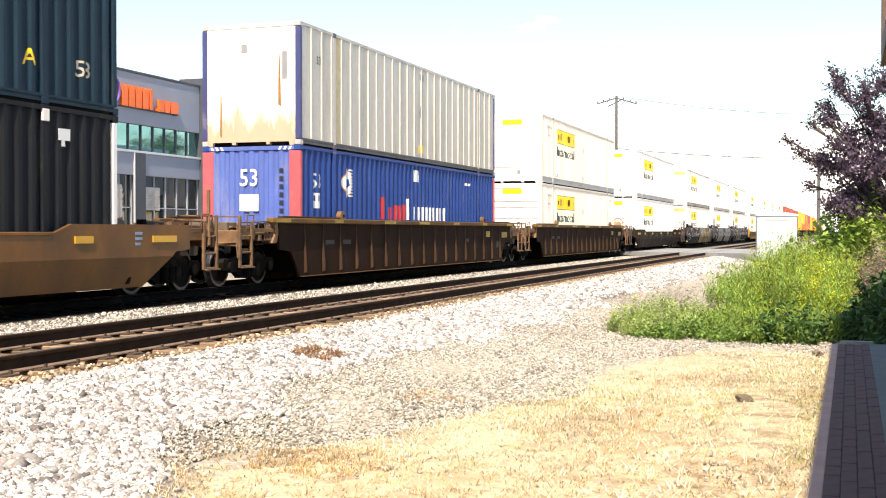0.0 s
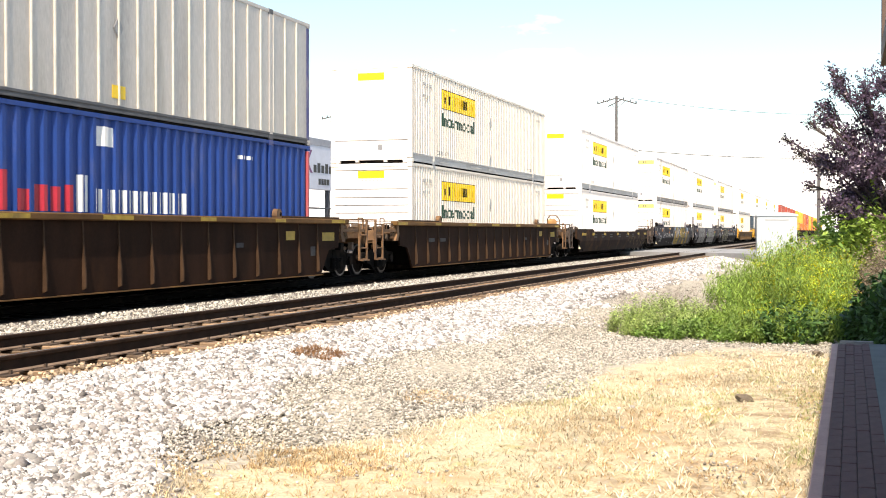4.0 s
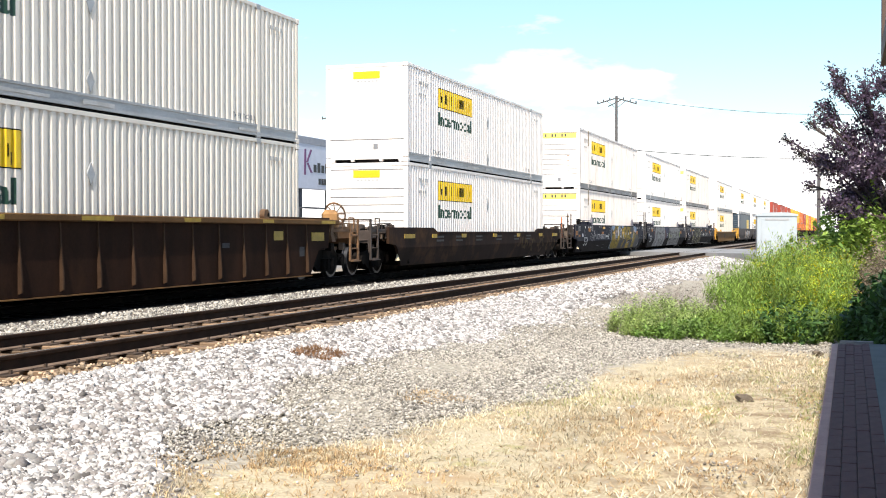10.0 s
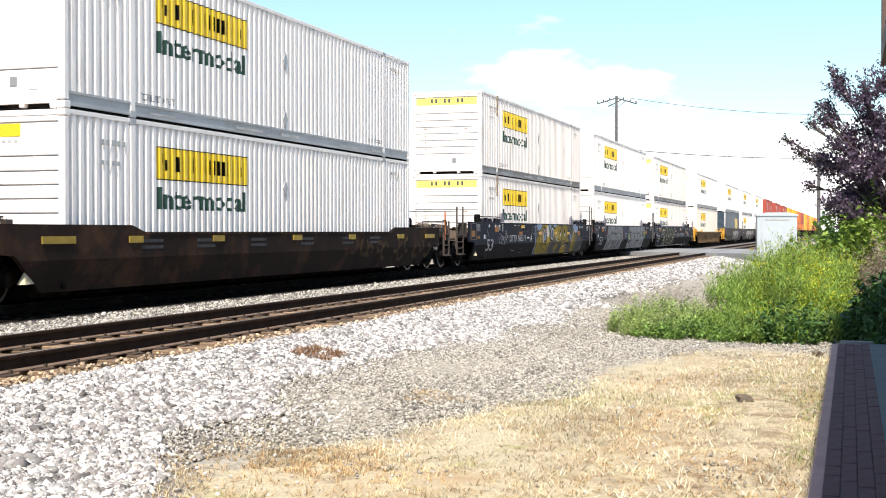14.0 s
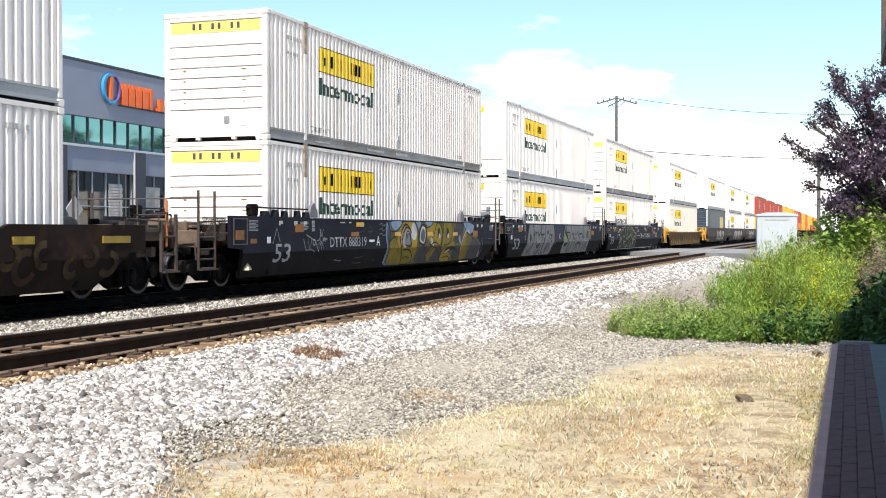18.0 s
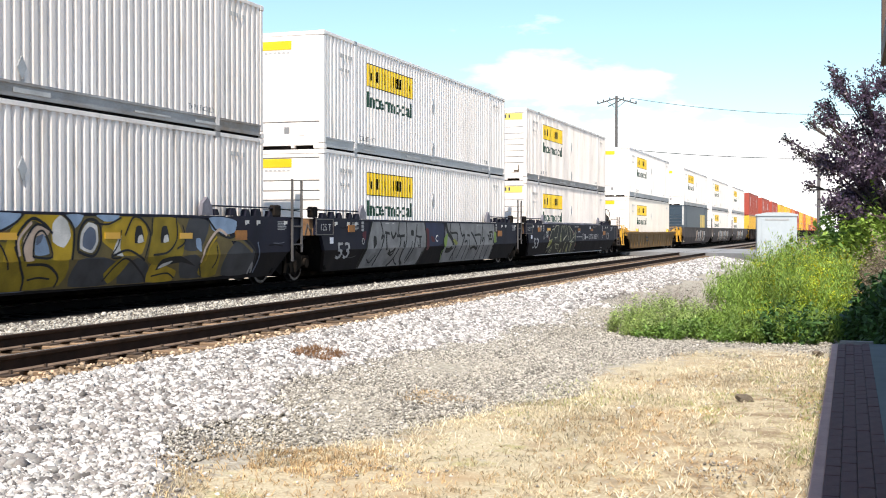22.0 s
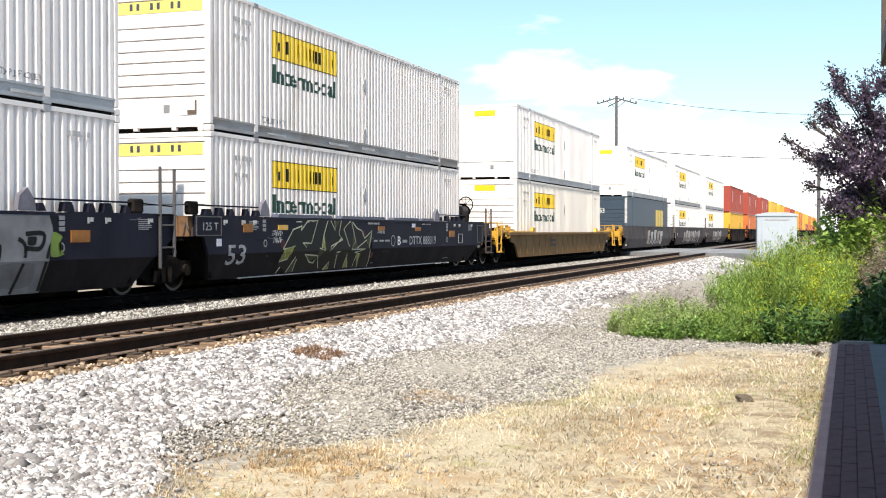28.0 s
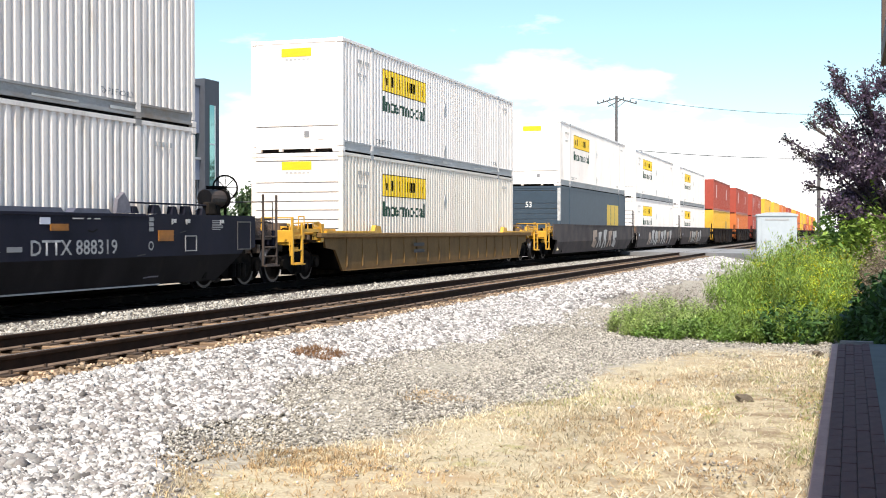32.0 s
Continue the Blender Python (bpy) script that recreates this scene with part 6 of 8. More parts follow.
part("placard", boxes((15.38, 15.8, -1.534, -1.52, 1.08, 1.1), (15.38, 15.8, -1.534, -1.52, 0.8, 0.82), (15.38, 15.4, -1.534, -1.52, 0.82, 1.08), (15.78, 15.8, -1.534, -1.52, 0.82, 1.08)), GREYINK, car_b)
for car in (car_c, car_b):
    guides(car, -1.2, 1.75, 1.5, BLACKCAR, 2.0)
    guides(car, CL - 2.6, CL + 0.5, 1.5, BLACKCAR, CL - 2.75)
for car in (car_a, car_c, car_b):
    # capacity data, test dates and hand-hold notes, too worn to read
    pairs = []
    for x in (0.12, 0.88, 1.38, 14.9, 15.4, 16.7):
        pairs += [(x, x + 0.05, -1.531, -1.525, 1.31, 1.41), (x + 0.07, x + 0.16, -1.531, -1.525, 1.34, 1.41)]
    pairs += [(3.47, 3.74, -1.531, -1.525, 1.385, 1.41), (4.0, 4.15, -1.531, -1.525, 1.385, 1.41), (11.91, 12.2, -1.531, -1.525, 1.38, 1.40), (12.3, 12.4, -1.531, -1.525, 1.38, 1.40), (12.5, 12.66, -1.531, -1.525, 1.38, 1.40)]
    part("data_stencil", boxes(*pairs), FAINTINK, car)
    part("data_stencil", boxes(*[(x, x + 0.14, -1.531, -1.525, z, z + 0.07) for x in (1.82, 14.15) for z in (1.36, 1.27, 1.18)]), GREYINK, car)
    scuff = random.Random(int(car.matrix_basis.translation.x * 10) + len(car.children))
    for k in range(22):
        q, z, w = scuff.uniform(-0.4, 16.4), scuff.uniform(0.3, 1.4), scuff.uniform(0.1, 0.7)
        stroke("scuff", [(q, z), (q + w * 0.5, z + scuff.uniform(-0.03, 0.03)), (q + w, z + scuff.uniform(-0.05, 0.05))], scuff.uniform(0.008, 0.03), scuff.choice((SILLCAP, FADEDBLUE, SKIRT)), car, 0.0016)
    for x in (1.2, 16.4):
        stencil_rows(car, x, 1.38, 6, 0.42, 0.018)
    for x in (1.93, 14.2):
        ring = bmesh.new()
        for k in range(14):
            p, q = 2 * math.pi * k / 14, 2 * math.pi * (k + 1) / 14
            ring.faces.new([ring.verts.new((x + r * math.cos(w), -1.531, 0.92 + r * math.sin(w))) for r, w in ((0.055, p), (0.085, p), (0.085, q), (0.055, q))])
        part("stencil_ring", ring, GREYINK, car)
car_yellow = well_car("grimy tan-brown ribbed well car with bright yellow ends", "ribbed", YELLOWCAR, YELLOWEND, YELLOWEND, 1.14, 1.14, 0.2, reflector=False)
guides(car_yellow, -0.4, 0.3, 1.14, YELLOWEND, 1.85)
guides(car_yellow, CL - 0.3, CL + 0.4, 1.14, YELLOWEND, CL - 1.85)
stencil_rows(car_yellow, 4.6, 0.75, 2, 0.9, 0.1, FADEDBLUE)
# Distant cars get a lightened paint that stands for haze.
FARPAINT = mat("haze-paled mauve-black car paint", (0.092, 0.076, 0.074), 0.7, vary=0.3, scale=1.2, dirt=(0.12, 0.09, 0.075), dirt_amount=0.35, spec=0.15)
FARPACK = dict(PACK, body=FARPAINT, ends=FARPAINT, reflector=False)
far_a = well_car("black well car paled by haze, pale sprayed letters, yellow end", near="end", far="joint_truck", **dict(FARPACK, ends=YELLOWEND, railing=YELLOWEND))
far_c = well_car("black well car paled by haze, with pale sprayed shapes", near="joint", far="joint_truck", **FARPACK)
far_b = well_car("black well car paled by haze, with sprayed shapes", near="joint", far="end", **FARPACK)
LETTERS = (((0, 0), (0.28, 0), (0.36, 0.4), (0.55, 0.36), (0.6, 0), (0.9, 0.02), (0.92, 0.85), (0.4, 0.95), (0.1, 0.8)),
           ((0, 0.1), (0.85, 0), (0.9, 0.3), (0.4, 0.36), (0.42, 0.5), (0.95, 0.56), (0.92, 0.9), (0.05, 0.86)),
           ((0.3, 0), (0.6, 0.02), (0.62, 0.58), (0.95, 0.62), (0.9, 0.95), (0, 0.9), (0.05, 0.6), (0.32, 0.58)),
           ((0, 0), (0.3, 0.03), (0.32, 0.5), (0.7, 0), (0.95, 0.1), (0.6, 0.5), (0.95, 0.9), (0.65, 0.95), (0.1, 0.9)))
for car, seed, first, count in ((far_a, 3, 6.0, 5), (far_c, 6, 3.4, 8), (far_b, 9, 4.0, 6)):
    rnd = random.Random(seed)
    for i in range(count):
        spray("mural_letter_shape", rnd.choice(LETTERS), first + i * 1.3, rnd.uniform(0.28, 0.4), rnd.uniform(1.05, 1.3), rnd.uniform(0.85, 1.02), SPRAY["pale" if i % 3 else "rose"], car, 0.004)


def far_car(label):
    """A plainer ribbed well car for the far end of the train."""
    car = tagged(new("well_car"), label, "rail car", "cars of the train")
    for s in (-1, 1):
        part("side_sill", slab([(-1.4, 1.4), (-1.3, 0.75), (-0.6, 0.5), (-0.3, 0.14), (CL + 0.3, 0.14), (CL + 0.6, 0.5), (CL + 1.3, 0.75), (CL + 1.4, 1.4)], s * 1.46, s * 1.38), DARKCAR, car)
        part("top_chord", boxes((-1.8, CL + 1.8, s * 1.54, s * 1.34, 1.34, 1.46)), DARKCAR, car)
        for k in range(6):
            part("side_post", boxes((0.4 + 3.0 * k, 0.52 + 3.0 * k, s * 1.5, s * 1.44, 0.2, 1.34)), DARKCAR, car)
    part("well_floor", boxes((0, CL, -1.3, 1.3, 0.1, 0.305)), UNDER, car)
    for e, way in ((-0.55, -1), (CL + 0.55, 1)):
        truck(car, e + way * 1.5)
        part("end_deck", boxes((min(e, e + way * 2.6), max(e, e + way * 2.6), -1.3, 1.3, 0.9, 1.16)), UNDER, car)
        part("coupler", boxes((min(e + way * 2.5, e + way * 3.3), max(e + way * 2.5, e + way * 3.3), -0.14, 0.14, 0.7, 0.95)), UNDER, car)
        part("ladder", boxes((e + way * 2.5 - 0.25, e + way * 2.5 + 0.25, -1.46, -1.42, 0.45, 1.9)), UNDER, car)
    return car


plain_car = far_car("black ribbed well car, dusty")

# the train, front to back: near end of the load, car, lower and upper box
CONSIST = [
    (1.9, car_ochre, SLATE_BOX, TEAL_BOX), (25.43, car_brown, BLUE_BOX, SILVER_BOX), (48.6, car_brown_b, CREAM_BOX, CREAM_PLAIN_BOX), (72.02, car_umber, WHITE_BOX, PLAIN_END_BOX),
    (95.4, car_a, WORN_BOX, WORN_BOX), (114.75, car_c, WHITE_BOX, PLAIN_END_BOX), (134.07, car_b, AGED_BOX, AGED_BOX), (157.43, car_yellow, CREAM_BOX, PLAIN_END_BOX),
    (181.45, far_a, GREY_BOX, PLAIN_END_BOX), (201.15, far_c, WHITE_BOX, PLAIN_END_BOX), (220.85, far_b, WHITE_BOX, PLAIN_END_BOX),
    (244.25, plain_car, YELLOW_BOX, RED_BOX), (267.75, plain_car, ORANGE_BOX, RED_BOX), (291.25, plain_car, RED_BOX, RED_BOX), (314.75, plain_car, YELLOW_BOX, YELLOW_BOX),
    (338.25, plain_car, ORANGE_BOX, YELLOW_BOX), (361.75, plain_car, ORANGE_BOX, ORANGE_BOX), (385.25, plain_car, ORANGE_BOX, RED_BOX), (408.75, plain_car, YELLOW_BOX, YELLOW_BOX), (432.25, plain_car, ORANGE_BOX, ORANGE_BOX),
    (455.75, plain_car, YELLOW_BOX, YELLOW_BOX), (479.25, plain_car, RED_BOX, YELLOW_BOX), (502.75, plain_car, ORANGE_BOX, ORANGE_BOX), (526.25, plain_car, ORANGE_BOX, YELLOW_BOX), (549.75, plain_car, RED_BOX, ORANGE_BOX), (573.25, plain_car, YELLOW_BOX, YELLOW_BOX),
]
used = set()


def place(ob, x, z):
    if ob in used:
        ob = copy_thing(ob, pose(x, FAR_Y, z))
    else:
        used.add(ob)
        ob.matrix_basis = pose(x, FAR_Y, z)
    ROLLING.append((ob, x, z))
    return ob


for x, car, lower, upper in CONSIST:
    place(lower, x, RAIL + 0.306)
    place(upper, x, RAIL + 0.306 + CH + 0.006)
    c = place(car, x, RAIL)
    TURNING += [w for t in c.children if t.name.startswith("truck") for w in t.children]

# ---- ground, tracks, road ----
def lie(y):
    """Height of the ground across the line."""
    pts = ((-400, 0.0), (3.9, 0.0), (5.2, 0.10), (6.5, 0.325), (6.95, TIE_TOP - 0.03), (7.15, TIE_TOP - 0.12), (9.6, TIE_TOP - 0.12), (9.8, TIE_TOP - 0.03), (10.4, 0.31), (11.4, 0.31), (11.9, TIE_TOP - 0.03), (15.2, TIE_TOP - 0.03), (16.6, 0.12), (18, 0.05), (900, 0.05))
    for (a, za), (b, zb) in zip(pts, pts[1:]):
        if a <= y <= b:
            return za + (zb - za) * (y - a) / (b - a)
    return 0.0


def ground_material():
    m = bpy.data.materials.new("lawn, gravel and ballast")
    m.use_nodes = True
    n, l = m.node_tree.nodes, m.node_tree.links
    b = n["Principled BSDF"]
    b.inputs["Roughness"].default_value = 0.95
    b.inputs["Specular IOR Level"].default_value = 0.08
    c = n.new("ShaderNodeTexCoord")
    sp = n.new("ShaderNodeSeparateXYZ")
    l.new(c.outputs["Object"], sp.inputs[0])

    def noise_of(scale, detail=5, rough=0.6):
        t = n.new("ShaderNodeTexNoise")
        t.inputs["Scale"].default_value, t.inputs["Detail"].default_value, t.inputs["Roughness"].default_value = scale, detail, rough
        l.new(c.outputs["Object"], t.inputs["Vector"])
        return t.outputs[0]

    def calc(op, a, bb):
        k = n.new("ShaderNodeMath")
        k.operation = op
        for i, q in enumerate((a, bb)):
            if isinstance(q, (int, float)):
                k.inputs[i].default_value = q
            else:
                l.new(q, k.inputs[i])
        return k.outputs[0]

    def step(v, a, bb):
        k = n.new("ShaderNodeMapRange")
        k.inputs["From Min"].default_value, k.inputs["From Max"].default_value = a, bb
        l.new(v, k.inputs[0])
        return k.outputs[0]

    def blend(f, a, bb):
        k = n.new("ShaderNodeMix")
        k.data_type = "RGBA"
        l.new(f, k.inputs["Factor"])
        for q, name in ((a, "A"), (bb, "B")):
            if isinstance(q, tuple):
                k.inputs[name].default_value = (*q, 1)
            else:
                l.new(q, k.inputs[name])
        return k.outputs["Result"]

    fine, mid, big = noise_of(45, 4), noise_of(6), noise_of(0.9, 6)
    stones = n.new("ShaderNodeTexVoronoi")
    stones.inputs["Scale"].default_value = 22
    l.new(c.outputs["Object"], stones.inputs["Vector"])
    cell = stones.outputs["Color"]
    bw = n.new("ShaderNodeRGBToBW")
    l.new(cell, bw.inputs[0])
    straw = blend(step(fine, 0.3, 0.7), (0.40, 0.33, 0.225), (0.68, 0.59, 0.42))
    patch = noise_of(2.3, 6, 0.65)
    straw = blend(step(patch, 0.55, 0.66), straw, (0.33, 0.255, 0.175))
    straw = blend(step(noise_of(1.7, 5, 0.7), 0.58, 0.70), straw, (0.40, 0.37, 0.17))
    straw = blend(calc("MULTIPLY", step(noise_of(3.1, 6, 0.7), 0.46, 0.6), step(sp.outputs["Y"], 2.2, 1.2)), straw, (0.31, 0.235, 0.16))
    straw = blend(step(big, 0.52, 0.68), straw, (0.46, 0.345, 0.22))
    straw = blend(step(mid, 0.60, 0.72), straw, (0.44, 0.40, 0.33))
    gravel = blend(bw.outputs[0], (0.25, 0.225, 0.185), (0.52, 0.475, 0.40))
    gravel = blend(step(mid, 0.55, 0.72), gravel, (0.42, 0.37, 0.29))
    ballast = blend(bw.outputs[0], (0.05, 0.043, 0.038), (0.36, 0.32, 0.30))
    wander = calc("ADD", sp.outputs["Y"], calc("MULTIPLY", calc("SUBTRACT", big, 0.5), 1.8))
    wander = calc("ADD", wander, calc("MULTIPLY", calc("SUBTRACT", mid, 0.5), 1.6))
    grass_edge = calc("ADD", wander, calc("MULTIPLY", sp.outputs["X"], 0.215))
    out = blend(step(grass_edge, 5.6, 6.0), straw, gravel)
    out = blend(step(calc("ADD", sp.outputs["X"], calc("MULTIPLY", calc("SUBTRACT", mid, 0.5), 3.0)), 17.2, 18.2), out, gravel)
    stone_edge = calc("SUBTRACT", calc("ADD", sp.outputs["Y"], calc("MULTIPLY", calc("SUBTRACT", mid, 0.5), 1.2)), calc("MINIMUM", calc("MULTIPLY", sp.outputs["X"], 0.5), 4.6))
    out = blend(step(stone_edge, 0.55, 0.85), out, ballast)
    bed = calc("MULTIPLY", step(sp.outputs["Y"], 6.95, 7.15), step(sp.outputs["Y"], 9.75, 9.55))
    out = blend(bed, out, blend(bw.outputs[0], (0.10, 0.066, 0.042), (0.30, 0.21, 0.14)))
    # Shade under the train, painted into the ground as a near-black band.
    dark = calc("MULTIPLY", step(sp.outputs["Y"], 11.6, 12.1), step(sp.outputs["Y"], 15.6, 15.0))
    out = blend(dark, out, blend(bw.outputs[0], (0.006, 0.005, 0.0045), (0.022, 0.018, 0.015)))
    out = blend(calc("MULTIPLY", step(sp.outputs["Y"], 15.4, 15.9), step(sp.outputs["Y"], 23, 20)), out, blend(bw.outputs[0], (0.26, 0.21, 0.15), (0.56, 0.48, 0.38)))
    out = blend(step(wander, 21, 24), out, blend(fine, (0.24, 0.235, 0.23), (0.30, 0.295, 0.29)))
    l.new(out, b.inputs["Base Color"])
    bp = n.new("ShaderNodeBump")
    bp.inputs["Strength"].default_value, bp.inputs["Distance"].default_value = 0.6, 0.03
    l.new(calc("ADD", bw.outputs[0], fine), bp.inputs["Height"])
    l.new(bp.outputs[0], b.inputs["Normal"])
    return m


def span(*runs):
    out = []
    for a, b, step in runs:
        k = a
        while k < b - 1e-6:
            out.append(k)
            k += step
    return out + [runs[-1][1]]


xs = span((-400, -40, 60), (-40, 4, 4), (4, 30, 0.4), (30, 80, 2), (80, 400, 20), (400, 2400, 200))
ys = span((-400, -40, 60), (-40, 0, 5), (0, 18, 0.3), (18, 60, 6), (60, 900, 120))
grid = np.zeros((len(xs), len(ys), 3))
for i, x in enumerate(xs):
    for j, y in enumerate(ys):
        near = 4 <= x <= 40 and 0.3 < y < 7
        z = lie(y) + (noise.noise((x * 0.5, y * 0.8, 0.3)) * 0.05 + noise.noise((x * 1.7, y * 1.9, 2.0)) * 0.02 if near else 0)
        grid[i, j] = (x, y, z)
nx, ny = len(xs), len(ys)
me = bpy.data.meshes.new("ground")
me.from_pydata(grid.reshape(-1, 3).tolist(), [], [(i * ny + j, (i + 1) * ny + j, (i + 1) * ny + j + 1, i * ny + j + 1) for i in range(nx - 1) for j in range(ny - 1)])
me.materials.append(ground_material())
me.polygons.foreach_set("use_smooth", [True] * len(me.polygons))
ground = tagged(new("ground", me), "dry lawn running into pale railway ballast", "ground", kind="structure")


def rail_mesh(x0, x1):
    prof = [(-0.075, 0), (0.075, 0), (0.075, 0.013), (0.014, 0.026), (0.009, 0.114), (0.036, 0.129), (0.037, 0.155), (0.028, 0.165), (-0.028, 0.165), (-0.037, 0.155), (-0.036, 0.129), (-0.009, 0.114), (-0.014, 0.026), (-0.075, 0.013)]
    bm = bmesh.new()
    rings = [[bm.verts.new((x, y, z)) for y, z in prof] for x in (x0, x1)]
    k = len(prof)
    for i in range(k):
        f = bm.faces.new((rings[0][i], rings[0][(i + 1) % k], rings[1][(i + 1) % k], rings[1][i]))
        # Foot faces take a paler rust-tan, with the light on them in the colour.
        f.material_index = 1 if i == 7 else (2 if i in (1, 2, 12, 13) else 0)
    me = mesh_of("rail", bm)
    me.materials.append(RAILSIDE)
    me.materials.append(RAILHEAD)
    me.materials.append(RAILFOOT)
    return me


RAILMESH = rail_mesh(-60, 900)
# Far track's rails, ties and plates are blackened for the train's shade.
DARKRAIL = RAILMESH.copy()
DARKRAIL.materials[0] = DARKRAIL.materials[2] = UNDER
TIES = [mesh_of("tie", box(bmesh.new(), -0.115, 0.115, -1.3, 1.3, -0.17, 0, bevel=0.012))]
TIES[0].materials.append(TIEWOOD)
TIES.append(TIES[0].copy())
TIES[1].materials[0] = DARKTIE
PLATES = mesh_of("tie_plate", boxes((-0.1, 0.1, -0.17, 0.17, 0, 0.014), (-0.08, -0.05, 0.075, 0.1, 0.01, 0.05), (0.05, 0.08, -0.1, -0.075, 0.01, 0.05)))
PLATES.materials.append(PLATE)
DARKPLATES = PLATES.copy()
DARKPLATES.materials[0] = UNDER


def track(name, y, label, x0, x1):
    t = tagged(new(name), label, "track", kind="structure")
    t.location = (0, y, TIE_TOP)
    for s in (-1, 1):
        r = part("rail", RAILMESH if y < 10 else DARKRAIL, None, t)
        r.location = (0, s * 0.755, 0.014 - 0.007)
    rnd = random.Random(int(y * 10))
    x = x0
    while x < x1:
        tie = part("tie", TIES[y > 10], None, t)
        tie.location = (x, rnd.uniform(-0.06, 0.06), rnd.uniform(-0.012, 0.004) - 0.004)
        tie.rotation_euler = (0, 0, radians(rnd.uniform(-1.2, 1.2)))
        if x < 45:
            for s in (-1, 1):
                pl = part("tie_plate", PLATES if y < 10 else DARKPLATES, None, tie)
                pl.location = (0, s * 0.755 - tie.location.y, 0.002)
        x += 0.53
    return t


track("near_track", NEAR_Y, "empty railway track with rusty rails on wooden ties", 4.0, 67.0)
track("far_track", FAR_Y, "railway track under the train, coloured black for its shade", 6.0, 70.0)

# the road that crosses the line
bm = bmesh.new()
prof = [(-40, 72.5, 0.03), (2.0, 71.0, 0.06), (5.5, 70.3, RAIL - 0.1), (6.9, 67.0, RAIL - 0.012), (10.8, 68.6, RAIL - 0.012), (16.0, 71.0, RAIL - 0.012), (19, 72, 0.2), (24, 72.5, 0.1), (120, 77, 0.08)]
rows = [(bm.verts.new((x, y, z + 0.004)), bm.verts.new((83 + 0.05 * y, y, z + 0.004)), bm.verts.new((x, y, z - 0.5)), bm.verts.new((83 + 0.05 * y, y, z - 0.5))) for y, x, z in prof]
for a, b in zip(rows, rows[1:]):
    bm.faces.new((a[0], a[1], b[1], b[0]))
    bm.faces.new((a[0], b[0], b[2], a[2]))
    bm.faces.new((a[1], a[3], b[3], b[1]))
tagged(part("road", bm, ASPHALT, None), "worn grey asphalt road over the level crossing", "road", kind="structure")

# ---- platform ----
PZ = 0.22
platform = tagged(new("platform"), "station platform in shade, concrete with a brick edge", "platform", kind="structure")
# Slab concrete is coloured darker to hold the roof's shade.
part("slab", boxes((-25, 17.0, -6.5, -0.245, -0.1, PZ)), mat("shade-dark platform concrete", (0.12, 0.135, 0.14), 0.8, vary=0.2, scale=2, bump=0.25), platform)
part("edge_bed", boxes((-25, 16.95, -0.245, 0.145, -0.1, PZ - 0.012)), MORTAR, platform)
# Edge course is coloured pale pink for the sunlit rim of the platform.
part("edge_course", boxes((-25, 16.98, 0.146, 0.225, -0.1, PZ - 0.012), bevel=0.004), mat("sunlit pink edge concrete", (0.52, 0.33, 0.29), 0.85, vary=0.15, scale=3), platform)
paver = mesh_of("brick", box(bmesh.new(), -0.1495, 0.1495, -0.0475, 0.0475, -0.05, 0.0, bevel=0.005))
paver.materials.append(BRICKM)
rnd = random.Random(2)
for row in range(4):
    for k in range(38):
        b = part("brick", paver, None, platform)
        b.location = (5.5 + k * 0.303 + (0.15 if row % 2 else 0), 0.097 - row * 0.0985, PZ + rnd.uniform(-0.004, 0.003))
        b.rotation_euler = (rnd.uniform(-0.01, 0.01), rnd.uniform(-0.01, 0.01), rnd.uniform(-0.008, 0.008))
part("end_kerb", boxes((16.98, 17.1, -0.3, 0.12, -0.05, PZ + 0.03)), CONCRETE, platform)

# the station's roof over the platform, above and behind the eye
roof = tagged(new("station_roof"), "broad dark timber station roof on posts", "roof", kind="structure")
part("roof_deck", boxes((-16, 17.0, -7.0, -0.376, 3.93, 4.2)), ROOFWOOD, roof)
part("gable", boxes((16.85, 17.0, -7.0, -0.376, 4.2, 5.3), bevel=0.01), ROOFWOOD, roof)
for x in (-12, -4, 4, 12):
    part("post", boxes((x - 0.1, x + 0.1, -3.1, -2.9, PZ, 3.93), bevel=0.01), ROOFWOOD, roof)
part("back_wall", boxes((-16, 15, -6.4, -6.2, 0, 3.93)), PANELGREY, roof)

# ---- signal cabinet by the crossing ----
cab = tagged(new("signal_cabinet"), "white enamelled metal signal cabinet beside the crossing", "cabinet")
cab.matrix_basis = pose(66.5, 3.72, lie(3.72), 0, 0, 6)
part("body", boxes((0, 1.9, -1.04, 1.04, 0.1, 2.6), bevel=0.03), CABINETM, cab)
part("roof", slab([(-1.1, 2.55), (1.1, 2.55), (1.07, 2.64), (0.55, 2.74), (-0.55, 2.74), (-1.07, 2.64)], -0.06, 1.96), CABINETM, cab).matrix_basis = pose(0, 0, 0, 0, 0, 90) @ pose(0, -1.9, 0)
part("door", boxes((-0.025, 0, -0.8, 0.8, 0.3, 2.45), bevel=0.01), CABINETM, cab)
part("vent", boxes((-0.04, -0.02, -0.62, 0.62, 2.3, 2.42), bevel=0.008), RAILGREY, cab)
part("handle", boxes((-0.07, -0.02, 0.55, 0.62, 1.1, 1.35), bevel=0.01), RAILGREY, cab)
part("plinth", boxes((0.05, 1.85, -1.05, 1.05, -0.1, 0.1)), CONCRETE, cab)

